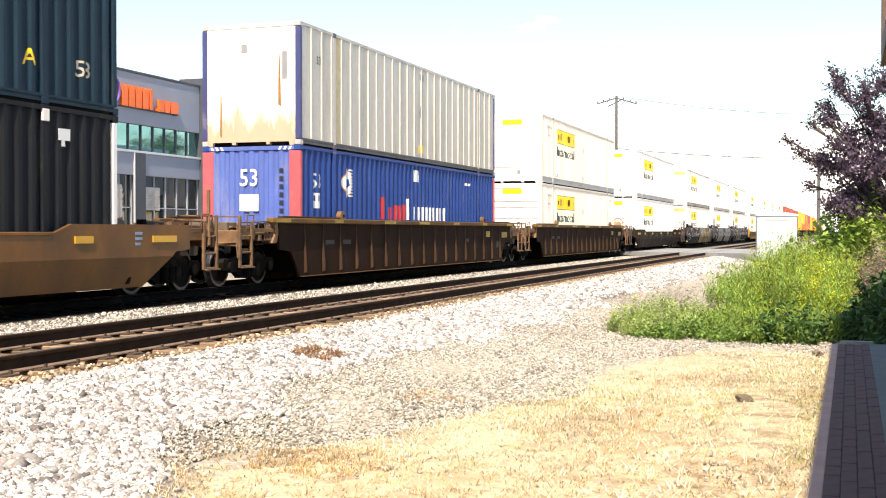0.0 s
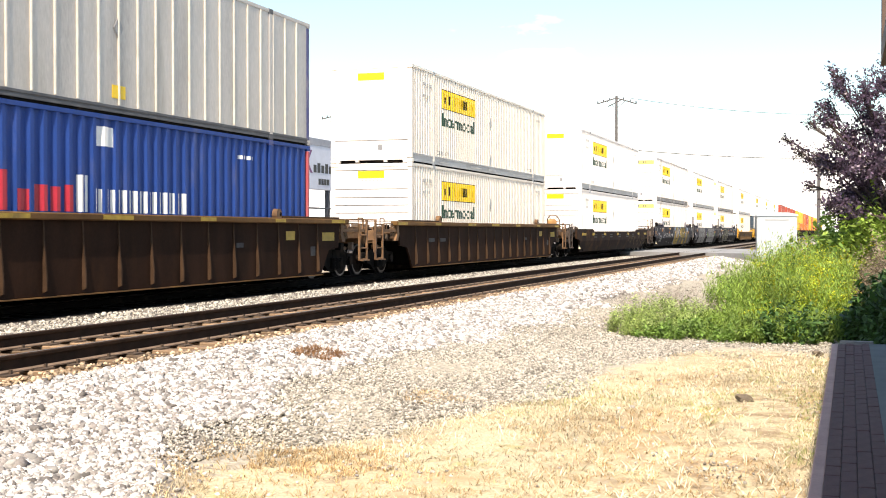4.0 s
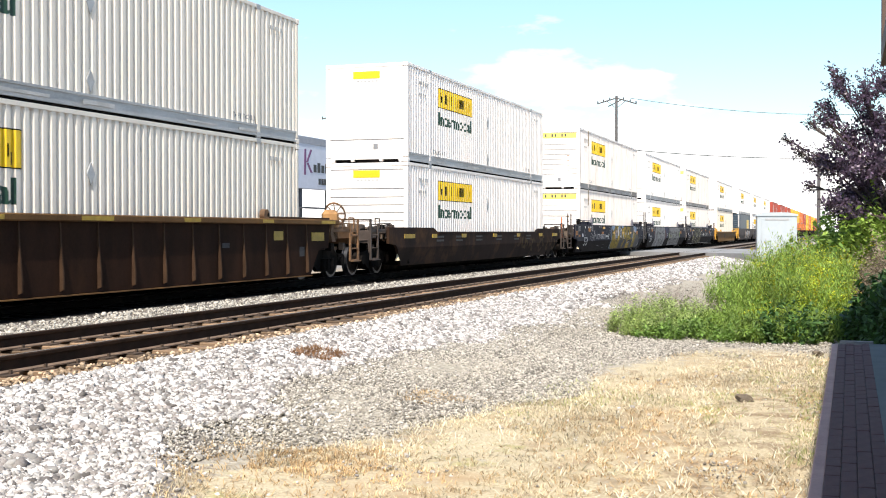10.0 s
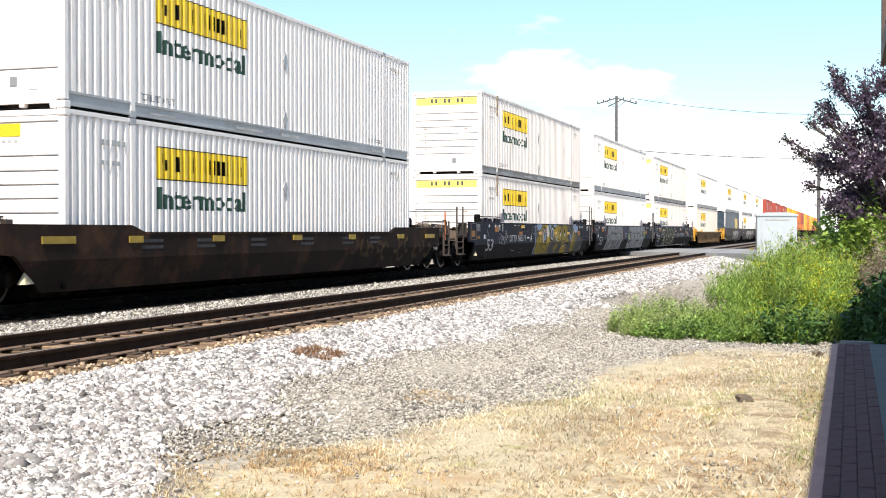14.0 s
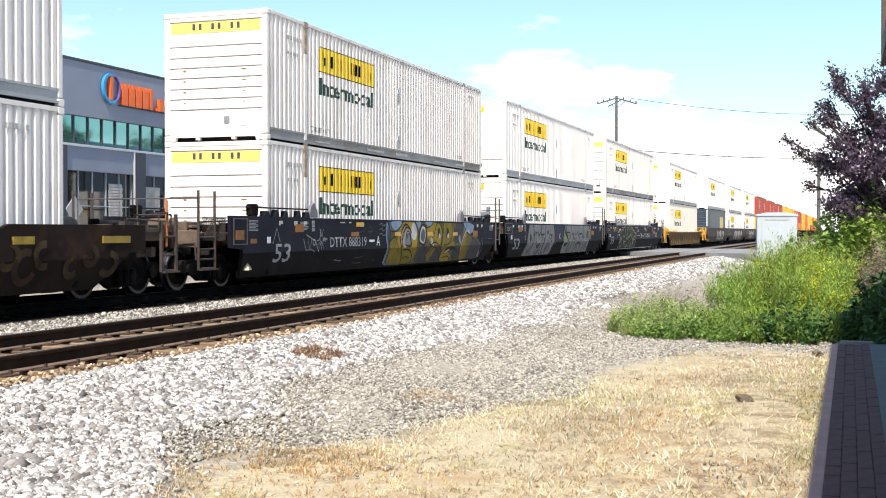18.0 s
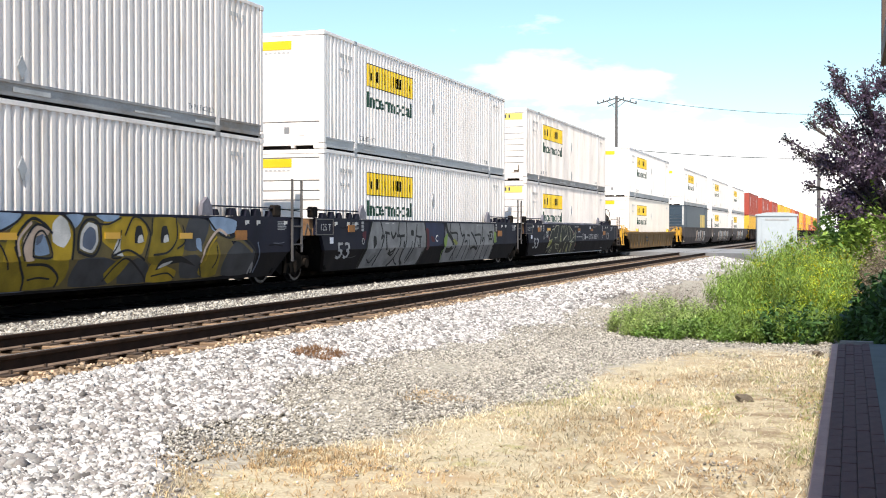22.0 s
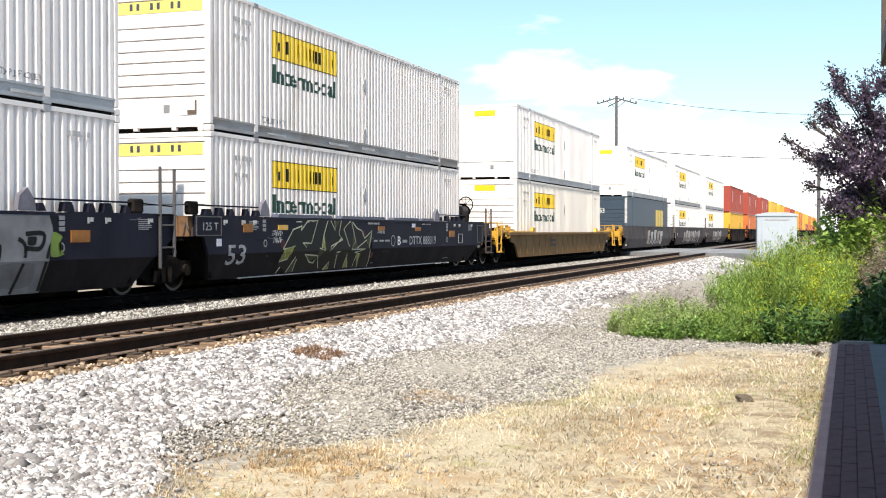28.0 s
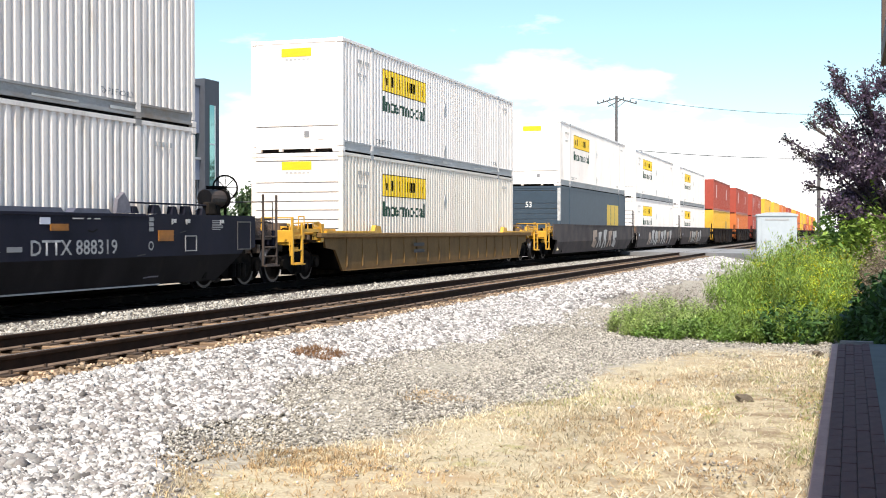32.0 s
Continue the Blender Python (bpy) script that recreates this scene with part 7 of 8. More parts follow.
# ---- utility pole and wires ----
PX, PY = 103.0, 19.2
pole = tagged(new("utility_pole"), "grey wooden utility pole with crossarms and insulators", "pole")
pole.location = (PX, PY, 0.05)
part("mast", rod(bmesh.new(), (0, 0, 0), (0, 0, 13.4), 0.17, 12, 0.11), POLEWOOD, pole)
for k, (y, z) in enumerate(((1.62, 12.72), (-1.7, 12.68))):
    arm = part("crossarm", rod(bmesh.new(), (0, 0, 13.2), (-0.18 * y, y, z), 0.055, 8), POLEWOOD, pole)
    for q in (0.35, 0.68, 0.97):
        part("insulator", lathe([(0.03, 0), (0.07, 0.03), (0.04, 0.08), (0.07, 0.12), (0.02, 0.22)], 8), COLUMNGREY, arm).matrix_basis = pose(-0.18 * y * q, y * q, 13.22 - (13.2 - z) * q, 90)
part("crossarm", rod(bmesh.new(), (0.1, 0.75, 12.5), (-0.1, -0.4, 13.0), 0.045, 8), POLEWOOD, pole)
part("brace", rod(bmesh.new(), (0, 0, 12.3), (-0.1, 0.8, 12.95), 0.025), POLEWOOD, pole)
part("brace", rod(bmesh.new(), (0, 0, 12.3), (0.1, -0.8, 12.95), 0.025), POLEWOOD, pole)


def cable(name, a, b, sag, r, label):
    bm = bmesh.new()
    pts = []
    for k in range(17):
        q = k / 16
        p = Vector(a).lerp(Vector(b), q)
        p.z -= sag * 4 * q * (1 - q)
        pts.append(p)
    rings = [[bm.verts.new(p + Vector((r * math.cos(k * 1.2566), 0, r * math.sin(k * 1.2566)))) for k in range(5)] for p in pts]
    for u, v in zip(rings, rings[1:]):
        for k in range(5):
            bm.faces.new((u[k], u[(k + 1) % 5], v[(k + 1) % 5], v[k]))
    return tagged(part(name, bm, WIREM, None), label, "cable")


cable("power_cable", (PX, PY - 1.2, 13.2), (118, -1.5, 12.6), 0.5, 0.022, "thin black overhead power cable")
cable("phone_cable", (PX, PY, 8.9), (118, 3.0, 8.6), 0.25, 0.04, "thick black overhead phone cable")
post2 = tagged(new("lamp_post"), "slim grey metal street post beyond the crossing", "post")
post2.location = (92, 2.2, 0.02)
part("mast", rod(bmesh.new(), (0, 0, 0), (0, 0, 7.5), 0.15, 10, 0.11), POLEWOOD, post2)

# ---- showroom behind the tracks ----
BY = 37.0
shop = tagged(new("showroom_building"), "grey panelled two-storey showroom with ribbon windows and orange sign", "building")
shop.location = (0, BY, 0.05)
X0, X1 = 14.0, 63.4
ROOF = 10.3
part("upper_wall", boxes((X0, X1, 0, 0.4, 7.55, ROOF), bevel=0.02), PANELGREY, shop)
part("coping", boxes((X0, X1 + 0.05, -0.06, 0.45, ROOF, ROOF + 0.12)), COLUMNGREY, shop)
part("middle_wall", boxes((X0, X1, 0, 0.4, 4.75, 6.0), bevel=0.02), PANELGREY, shop)
part("back_wall", boxes((X0, X1, 0.45, 22, 0, ROOF - 0.2)), PANELGREY, shop)
part("window_sill", boxes((X0, X1, -0.1, 0.3, 5.98, 6.1)), FRAMEGREY, shop)
for k in np.arange(X1 - 1.21 * 40, X1 - 0.01, 1.21):
    win = part("window", boxes((k + 0.03, k + 1.18, 0.2, 0.24, 6.1, 7.55)), TEALGLASS, shop, "green tinted ribbon window")
    part("mullion", boxes((k - 0.03, k + 0.03, 0.12, 0.24, 6.1, 7.55)), COLUMNGREY, win)
for bay in range(6):
    x = X1 - 7.0 * (bay + 1)
    part("pier", boxes((x, x + 1.05, -0.1, 0.4, 0, 6.0), bevel=0.02), COLUMNGREY, shop)
    part("pier_trim", boxes((x - 0.06, x - 0.01, -0.12, -0.02, 0, 6.0)), FRAMEGREY, shop)
    for j in range(5):
        k = x + 1.05 + j * 1.19
        low_win = part("window", boxes((k + 0.04, k + 1.15, 0.2, 0.24, 0.2, 4.75)), DARKGLASS, shop, "tall dark shop window")
        part("mullion", boxes((k + 1.16, k + 1.22, 0.12, 0.24, 0.2, 4.75)), MULLION, low_win)
        part("transom", boxes((k + 0.04, k + 1.15, 0.14, 0.22, 2.95, 3.01)), MULLION, low_win)
part("base_wall", boxes((X0, X1, 0.05, 0.4, 0, 0.2)), CONCRETE, shop)
part("corner_column", boxes((X1, X1 + 1.75, -0.35, 1.4, 0, ROOF + 0.55), bevel=0.02), COLUMNGREY, shop)
slot = part("window", boxes((X1 + 0.5, X1 + 1.1, -0.4, -0.352, 4.3, 9.3)), TEALGLASS, shop, "tall narrow green window")
part("frame", boxes((X1 + 1.1, X1 + 1.18, -0.42, -0.352, 4.3, 9.3), (X1 + 0.5, X1 + 1.1, -0.42, -0.4, 6.9, 6.98)), FRAMEGREY, slot)
sign = part("sign", boxes((54.9, 60.8, -0.14, 0.0, 8.36, 8.41)), COLUMNGREY, shop, "orange company sign")
for i in range(5):
    x, w, h = 55.08 + i * 0.66, 0.52 if i < 4 else 0.3, 1.14
    part("sign_shape", slab([(x, 8.42), (x + w, 8.42), (x + w, 8.42 + h), (x + w * 0.62, 8.42 + h), (x + w * 0.5, 8.42 + h * 0.6), (x + w * 0.3, 8.42 + h), (x, 8.42 + h)], -0.2, -0.04), SIGNORANGE, sign)
for x, w in ((58.4, 0.16), (58.7, 0.5), (59.3, 0.5), (59.92, 0.8)):
    part("sign_shape", slab([(x, 8.42), (x + w, 8.42), (x + w, 8.42 + (0.66 if w > 0.3 else 0.16)), (x, 8.42 + (0.66 if w > 0.3 else 0.16))], -0.2, -0.04), SIGNORANGE, sign)
for a0, a1, m, ra, rb in ((70, 300, SIGNBLUE, 0.8, 0.98), (-60, 70, mat("violet sign plastic", (0.16, 0.10, 0.35), 0.4), 0.86, 0.96)):
    bm = bmesh.new()
    prev = None
    for q in np.linspace(radians(a0), radians(a1), 19):
        ring = [bm.verts.new((54.15 + r * 0.82 * math.cos(q), y, 9.2 + r * 0.82 * math.sin(q))) for r, y in ((ra, -0.2), (rb, -0.2), (rb, -0.05), (ra, -0.05))]
        if prev:
            for j in range(4):
                bm.faces.new((prev[j], prev[(j + 1) % 4], ring[(j + 1) % 4], ring[j]))
        prev = ring
    part("sign_emblem", bm, m, sign)
part("sign_shape", slab([(53.95, 8.6), (54.2, 8.55), (54.25, 9.85), (54.0, 9.8)], -0.2, -0.04), SIGNORANGE, sign)

# half-lowered cream blinds behind the shop windows
WRAP = mat("dusty cream blind cloth", (0.52, 0.49, 0.46), 0.7, vary=0.25, scale=2.5, dirt=(0.25, 0.23, 0.21), dirt_amount=0.3)
for x0, x1, z0, z1 in ((46.9, 48.2, 2.6, 4.2), (54.3, 55.5, 2.4, 4.2), (57.1, 59.2, 2.85, 4.15)):
    blind = part("blind", boxes((x0, x1, 0.16, 0.18, z0, z1)), WRAP, shop, "cream window blind")
    n = int((z1 - z0) / 0.16)
    for k in range(n):
        z = z0 + 0.16 * k
        part("slat", boxes((x0 - 0.03 * (k % 3), x1 + 0.03 * (k % 2), 0.12, 0.158, z + 0.015, z + 0.145), bevel=0.012), WRAP, blind)

# billboard between the showroom and the line
bill = tagged(new("billboard"), "bluish white billboard with dark and purple shapes on steel posts", "billboard")
bill.location = (61.9, 30.0, 0.05)
part("board", boxes((0, 9.7, -0.12, 0.25, 4.15, 7.2), bevel=0.02), BOARDWHITE, bill)
part("header", boxes((0.1, 9.6, -0.15, -0.12, 6.75, 7.15)), mat("grey header paint", (0.28, 0.29, 0.33), 0.6), bill)
part("edge_strip", boxes((-0.04, 0.12, -0.16, 0.28, 4.1, 7.25)), COLUMNGREY, bill)
part("plain_panel", boxes((7.4, 9.7, -0.15, -0.12, 4.15, 6.7)), mat("blue grey board panel", (0.30, 0.33, 0.39), 0.6), bill)
for x in (0.9, 4.8, 8.8):
    part("post", boxes((x - 0.12, x + 0.12, 0.0, 0.24, 0, 4.15)), COLUMNGREY, bill)
part("catwalk", boxes((0.2, 9.5, -0.5, 0.0, 3.0, 3.08)), COLUMNGREY, bill)
violet = mat("violet sign ink", (0.16, 0.05, 0.15), 0.5)
part("mark_shape", slab([(1.0, 4.95), (1.22, 4.95), (1.28, 6.45), (1.06, 6.45)], -0.14, -0.121), violet, bill)
part("mark_shape", slab([(1.3, 5.7), (1.5, 5.7), (2.1, 6.45), (1.85, 6.45)], -0.14, -0.121), violet, bill)
part("mark_shape", slab([(1.35, 5.65), (1.6, 5.65), (2.15, 5.1), (1.9, 5.1)], -0.14, -0.121), violet, bill)
part("word_mark", boxes(*[(2.3 + 0.55 * i, 2.68 + 0.55 * i, -0.14, -0.121, 5.15, 5.6 + 0.12 * (i % 2)) for i in range(5)], *[(3.0 + 0.4 * i, 3.3 + 0.4 * i, -0.14, -0.121, 4.45, 4.8) for i in range(4)]), BLACKINK, bill)
copy_thing(pole, pose(106.6, 47.0, -0.2, 0, 0, 35))

# diamond sign beside the far track
warn = tagged(new("diamond_sign"), "pale diamond road sign on a dark post", "sign")
warn.location = (30.6, 22.2, 0.05)
part("post", rod(bmesh.new(), (0, 0, 0), (0, 0, 2.9), 0.035, 8), COLUMNGREY, warn)
part("plate", slab([(-0.42, 2.35), (0, 1.93), (0.42, 2.35), (0, 2.77)], -0.06, -0.04), CABINETM, warn)

# ---- loose stones, grass, plants ----
ICO = None


def pebbles(name, spots, size, material, label, seed, rough=0.28, flat=0.7):
    """Broken stones at the spots (x, y, z), joined as one stuff."""
    global ICO
    if ICO is None:
        bm = bmesh.new()
        bmesh.ops.create_icosphere(bm, subdivisions=1, radius=1.0)
        ICO = (np.array([v.co[:] for v in bm.verts]), np.array([[v.index for v in f.verts] for f in bm.faces]))
        bm.free()
    rng = np.random.default_rng(seed)
    base, faces = ICO
    n = len(spots)
    v = base[None] * (1 + rng.uniform(-rough, rough, (n, len(base), 1)))
    v = v * rng.uniform(0.65, 1.2, (n, 1, 3)) * np.array([1, 1, flat])
    s = size * np.exp(rng.normal(0, 0.28, (n, 1, 1)))
    v = v * s
    ang = rng.uniform(0, 2 * np.pi, (n, 3))
    for a, (i, j) in zip(range(3), ((0, 1), (1, 2), (0, 2))):
        amt = ang[:, a] if a == 0 else (ang[:, a] - np.pi) * 0.25
        c, sn = np.cos(amt)[:, None], np.sin(amt)[:, None]
        p, q = v[:, :, i].copy(), v[:, :, j].copy()
        v[:, :, i], v[:, :, j] = p * c - q * sn, p * sn + q * c
    v = v + np.asarray(spots)[:, None, :]
    return tagged(new(name, quads_mesh(name, v, faces, material)), label, "gravel", kind="stuff")


LIE_Y = np.linspace(0, 18, 400)
LIE_Z = np.array([lie(y) for y in LIE_Y])


def height(x, y):
    z = np.interp(y, LIE_Y, LIE_Z)
    return z


def strew(rng, n, x0, x1, y0, y1, edge=None, power=1.0, tuft=None):
    """Random spots; denser near the origin when power is over 1; tuft gathers them into small clumps."""
    x = x0 + (x1 - x0) * rng.uniform(0, 1, n) ** power
    y = rng.uniform(y0, y1, n)
    if edge is not None:
        wob = np.array([noise.noise((a * 0.45, b * 0.45, 5.0)) for a, b in zip(x, y)]) * 1.5 + np.array([noise.noise((a * 1.6, b * 1.6, 9.0)) for a, b in zip(x, y)]) * 0.7
        keep = edge(x, y, wob)
        x, y = x[keep], y[keep]
    if tuft is not None:
        gather = np.array([noise.noise((a * 7.0, b * 7.0, 2.0)) + 0.5 * noise.noise((a * 19.0, b * 19.0, 4.0)) for a, b in zip(x, y)])
        keep = gather > tuft
        x, y = x[keep], y[keep]
    ok = y < 0.86 * x + 0.4
    x, y = x[ok], y[ok]
    return np.stack([x, y, height(x, y) + rng.uniform(-0.004, 0.022, len(x))], 1)


def shoulder(x):
    """Where the pale ballast ends towards the lawn."""
    return np.interp(x, [6.0, 7.3, 8.6, 10.4, 12.0, 14.0, 17.0, 60.0], [4.1, 4.3, 5.0, 5.4, 5.5, 5.25, 5.05, 5.1])


MAUVESTONE = mat("mauve-grey ballast", (0.29, 0.262, 0.25), 0.85, vary=0.2, scale=20, fine=120, bump=0.5, island=0.6)
rng = np.random.default_rng(7)
pebbles("ballast", strew(rng, 62000, 5.6, 24, 3.7, 7.0, lambda x, y, w: y + w * 0.42 > shoulder(x), 1.45), 0.025, BALLAST, "pale broken granite ballast stones", 1, 0.5, 0.72)
pebbles("ballast", strew(rng, 26000, 5.6, 24, 3.7, 7.0, lambda x, y, w: y + w * 0.42 > shoulder(x), 1.45), 0.025, MAUVESTONE, "mauve-grey stones among the pale ballast", 32, 0.5, 0.72)
pebbles("ballast", strew(rng, 5000, 5.6, 24, 3.2, 6.0, lambda x, y, w: (y + w * 0.5 > shoulder(x) - 0.5), 1.3), 0.019, BALLAST, "stray pale ballast stones on the gravel", 31, 0.5, 0.75)
pebbles("ballast", strew(rng, 13000, 23, 66, 4.6, 7.0, lambda x, y, w: y + w * 0.5 > 5.15, 1.3), 0.042, BALLAST, "pale broken granite ballast stones", 2, 0.5)
pebbles("ballast", strew(rng, 4500, 23, 66, 4.6, 7.0, lambda x, y, w: y + w * 0.5 > 5.15, 1.3), 0.042, MAUVESTONE, "mauve-grey stones among the pale ballast", 35, 0.5)
pebbles("ballast", strew(rng, 15000, 10, 66, 9.75, 11.8, None, 1.5), 0.026, DUSTSTONE, "dusty grey ballast stones between the tracks", 3)
RUSTSTONE = mat("rust-dusted ballast", (0.50, 0.365, 0.245), 0.9, vary=0.2, scale=20, island=0.65)
low_crib = strew(rng, 6000, 6, 40, 7.1, 9.6, None, 1.4)
low_crib[:, 2] += 0.02
pebbles("ballast", low_crib, 0.026, RUSTSTONE, "rust-dusted ballast between the ties", 4)
mid_crib = strew(rng, 2600, 6, 50, 7.75, 9.0, None, 1.4)
mid_crib[:, 2] += 0.03
pebbles("ballast", mid_crib, 0.026, RUSTSTONE, "rust-dusted ballast stones lying between the rails", 37)
spill = strew(rng, 3600, 6, 50, 6.9, 7.42, lambda x, y, w: (y - 6.9) * 2.2 + w * 0.5 < 0.75, 1.4)
spill[:, 2] = TIE_TOP + rng.uniform(-0.04, 0.02, len(spill))
pebbles("ballast", spill, 0.024, RUSTSTONE, "rusty stones spilled over the tie ends", 38, 0.5)
pebbles("gravel", strew(rng, 90000, 5.5, 30, 1.2, 6.0, lambda x, y, w: (y + w * 0.35 + 0.23 * x > 5.95) & (y + w * 0.2 < shoulder(x) + 0.15), 1.35), 0.0125, GREYSTONE, "small grey crushed gravel", 5)
pebbles("gravel", strew(rng, 26000, 10.5, 18.5, 2.4, 5.6, lambda x, y, w: (y + w * 0.35 + 0.23 * x > 6.0) & (y + w * 0.2 < shoulder(x) + 0.1), 1.0), 0.0145, GREYSTONE, "small grey crushed gravel", 55)
pebbles("gravel", strew(rng, 7000, 16.5, 20, 0.2, 4.2, lambda x, y, w: x + w * 2 > 17.4, 1.0), 0.013, GREYSTONE, "small grey gravel along the weeds", 15)
pebbles("gravel", strew(rng, 9000, 8, 17.5, 0.2, 3.6, lambda x, y, w: w < np.where(y < 1.7, -0.4, -0.5), 1.0), 0.012, GREYSTONE, "small grey gravel in the bare patches of the lawn", 36)
pebbles("gravel", strew(rng, 600, 6, 19, 0.3, 4.5, None, 1.2), 0.014, BALLAST, "stray pale pebbles on the lawn", 8)


def blades(name, spots, h, w, material, label, seed, lay=0.7):
    """Grass blades, each a bent strip of two faces."""
    rng = np.random.default_rng(seed)
    n = len(spots)
    hh = h * np.exp(rng.normal(0, 0.35, n))
    a = rng.uniform(0, 2 * np.pi, n)
    tilt = np.where(rng.uniform(0, 1, n) < lay, rng.uniform(1.0, 1.5, n), rng.uniform(0.1, 0.9, n))
    d = np.stack([np.cos(a), np.sin(a)], 1)
    side = np.stack([-d[:, 1], d[:, 0]], 1) * (w * rng.uniform(0.6, 1.3, n))[:, None]
    p = np.asarray(spots)
    v = np.zeros((n, 5, 3))
    for k, (f, ww) in enumerate(((0, 1), (0, -1), (0.55, -0.8), (0.55, 0.8), (1.0, 0))):
        bend = np.sin(tilt * (0.8 + 0.2 * f)) * hh * f
        v[:, k, :2] = p[:, :2] + d * bend[:, None] + side * ww
        v[:, k, 2] = p[:, 2] + np.cos(tilt * (0.8 + 0.2 * f)) * hh * f - 0.01 * (f == 0)
    me = bpy.data.meshes.new(name)
    me.vertices.add(n * 5)
    me.vertices.foreach_set("co", v.reshape(-1).astype(np.float32))
    base = np.arange(n)[:, None] * 5
    tri = np.concatenate([base + np.array([0, 1, 2]), base + np.array([0, 2, 3]), base + np.array([3, 2, 4])], 1).reshape(-1)
    me.loops.add(len(tri))
    me.loops.foreach_set("vertex_index", tri.astype(np.int32))
    me.polygons.add(n * 3)
    me.polygons.foreach_set("loop_start", (np.arange(n * 3) * 3).astype(np.int32))
    me.update(calc_edges=True)
    me.materials.append(material)
    return tagged(new(name, me), label, "grass", kind="stuff")


blades("dry_grass", strew(rng, 150000, 5.5, 18.6, 0.2, 5.2, lambda x, y, w: (y + w * 0.4 + 0.23 * x < 6.1) & (w > np.where(y < 1.7, 0.02, np.where(x < 10.5, -0.7, -0.3))) & (x - w * 3 < 17.2), 1.3, -0.12), 0.042, 0.0032, DRYGRASS, "short bleached dry lawn grass lying flat", 6, 0.965)
blades("dry_grass", strew(rng, 60000, 5.5, 19, 0.2, 5.0, lambda x, y, w: (y + w * 0.5 + 0.23 * x < 6.2) & (w < 0.05) & (x - w * 3 < 17.6), 1.2, 0.0), 0.05, 0.0036, leaf_mat("tawny dead grass", (0.66, 0.46, 0.25), 0.45, 0.8, 0.3), "tawny dead grass in the thin patches", 16, 0.965)
blades("dry_grass", strew(rng, 42000, 6, 17.5, 0.2, 3.8, lambda x, y, w: (w > -0.25) & (y + 0.23 * x < 5.9), 1.2, 0.16), 0.085, 0.0044, leaf_mat("chalky straw", (0.86, 0.78, 0.60), 0.3, 0.8, 0.3), "pale matted straw on the lawn", 17, 0.98)
blades("dry_grass", strew(rng, 2600, 12.7, 13.45, 5.75, 6.25, None), 0.06, 0.004, leaf_mat("rust-brown dead weed", (0.36, 0.19, 0.09), 0.4), "small dead brown weeds in the ballast", 9, 0.5)
TAWNY = bpy.data.materials["tawny dead grass"]
for n, x, y, r in ((2200, 11.5, 4.02, 0.42), (2600, 8.3, 3.75, 0.5), (1500, 9.6, 4.0, 0.3)):
    blades("dry_grass", strew(rng, n, x - r * 1.2, x + r * 1.2, y - r, y + r, lambda a, b, w, x=x, y=y, r=r: np.hypot((a - x) / 1.2, b - y) + 0.25 * w < 0.85 * r, 1.0, -0.1), 0.045, 0.0034, TAWNY, "tuft of tawny dead grass in the gravel", 50 + n, 0.95)
YGREEN = leaf_mat("yellow green grass", (0.40, 0.44, 0.15), 0.45)
blades("green_grass", strew(rng, 16000, 6, 18, 0.25, 3.2, lambda x, y, w: w > 0.5, 1.2), 0.05, 0.003, YGREEN, "sparse yellow-green grass on the lawn", 10, 0.93)
blades("green_grass", strew(rng, 6000, 10.6, 14.5, 0.1, 2.0, lambda x, y, w: np.abs(x - 12.2) + 1.6 * np.abs(y - 0.9) + 2.2 * w < 1.5), 0.05, 0.003, YGREEN, "green grass round the field stone", 18, 0.92)
blades("green_grass", strew(rng, 1600, 9.0, 17.5, 0.05, 0.5, lambda x, y, w: w > -0.1), 0.055, 0.003, YGREEN, "green grass along the platform", 19, 0.9)


def leaves(centres, size, rng, spread=0.05, droop=0.3, long=1.6, rise=0.0):
    """Diamond leaves of four corners, folded a little, at the centres."""
    n = len(centres)
    c = np.asarray(centres) + rng.normal(0, spread, (n, 3))
    a = rng.normal(0, 1, (n, 3))
    a[:, 2] += rise - droop
    a /= np.linalg.norm(a, axis=1)[:, None]
    b = np.cross(a, rng.normal(0, 1, (n, 3)))
    b /= np.linalg.norm(b, axis=1)[:, None] + 1e-9
    s = (size * np.exp(np.clip(rng.normal(0, 0.3, n), -0.6, 0.45)))[:, None]
    v = np.stack([c - a * s * long / 2, c + b * s * 0.5, c + a * s * long / 2, c - b * s * 0.5], 1)
    return v


def leaf_mesh(name, v, material):
    return quads_mesh(name, v, [[0, 1, 2, 3]], material)


def fronds(centres, size, rng, slim, spread=0.045, rise=(-0.1, 1.1)):
    """Narrow leaves that reach out and up from their stems, faces to the sky."""
    n = len(centres)
    c = np.asarray(centres) + rng.normal(0, spread, (n, 3))
    turn = rng.uniform(0, 2 * np.pi, n)
    a = np.stack([np.cos(turn), np.sin(turn), rng.uniform(rise[0], rise[1], n)], 1)
    a /= np.linalg.norm(a, axis=1)[:, None]
    up = np.array([0.0, 0.0, 1.0]) + rng.normal(0, 0.4, (n, 3))
    b = np.cross(a, up)
    b /= np.linalg.norm(b, axis=1)[:, None] + 1e-9
    s = (size * np.exp(np.clip(rng.normal(0, 0.3, n), -0.6, 0.45)))[:, None]
    return np.stack([c - a * s * slim / 2, c + b * s * 0.5, c + a * s * slim / 2, c - b * s * 0.5], 1)


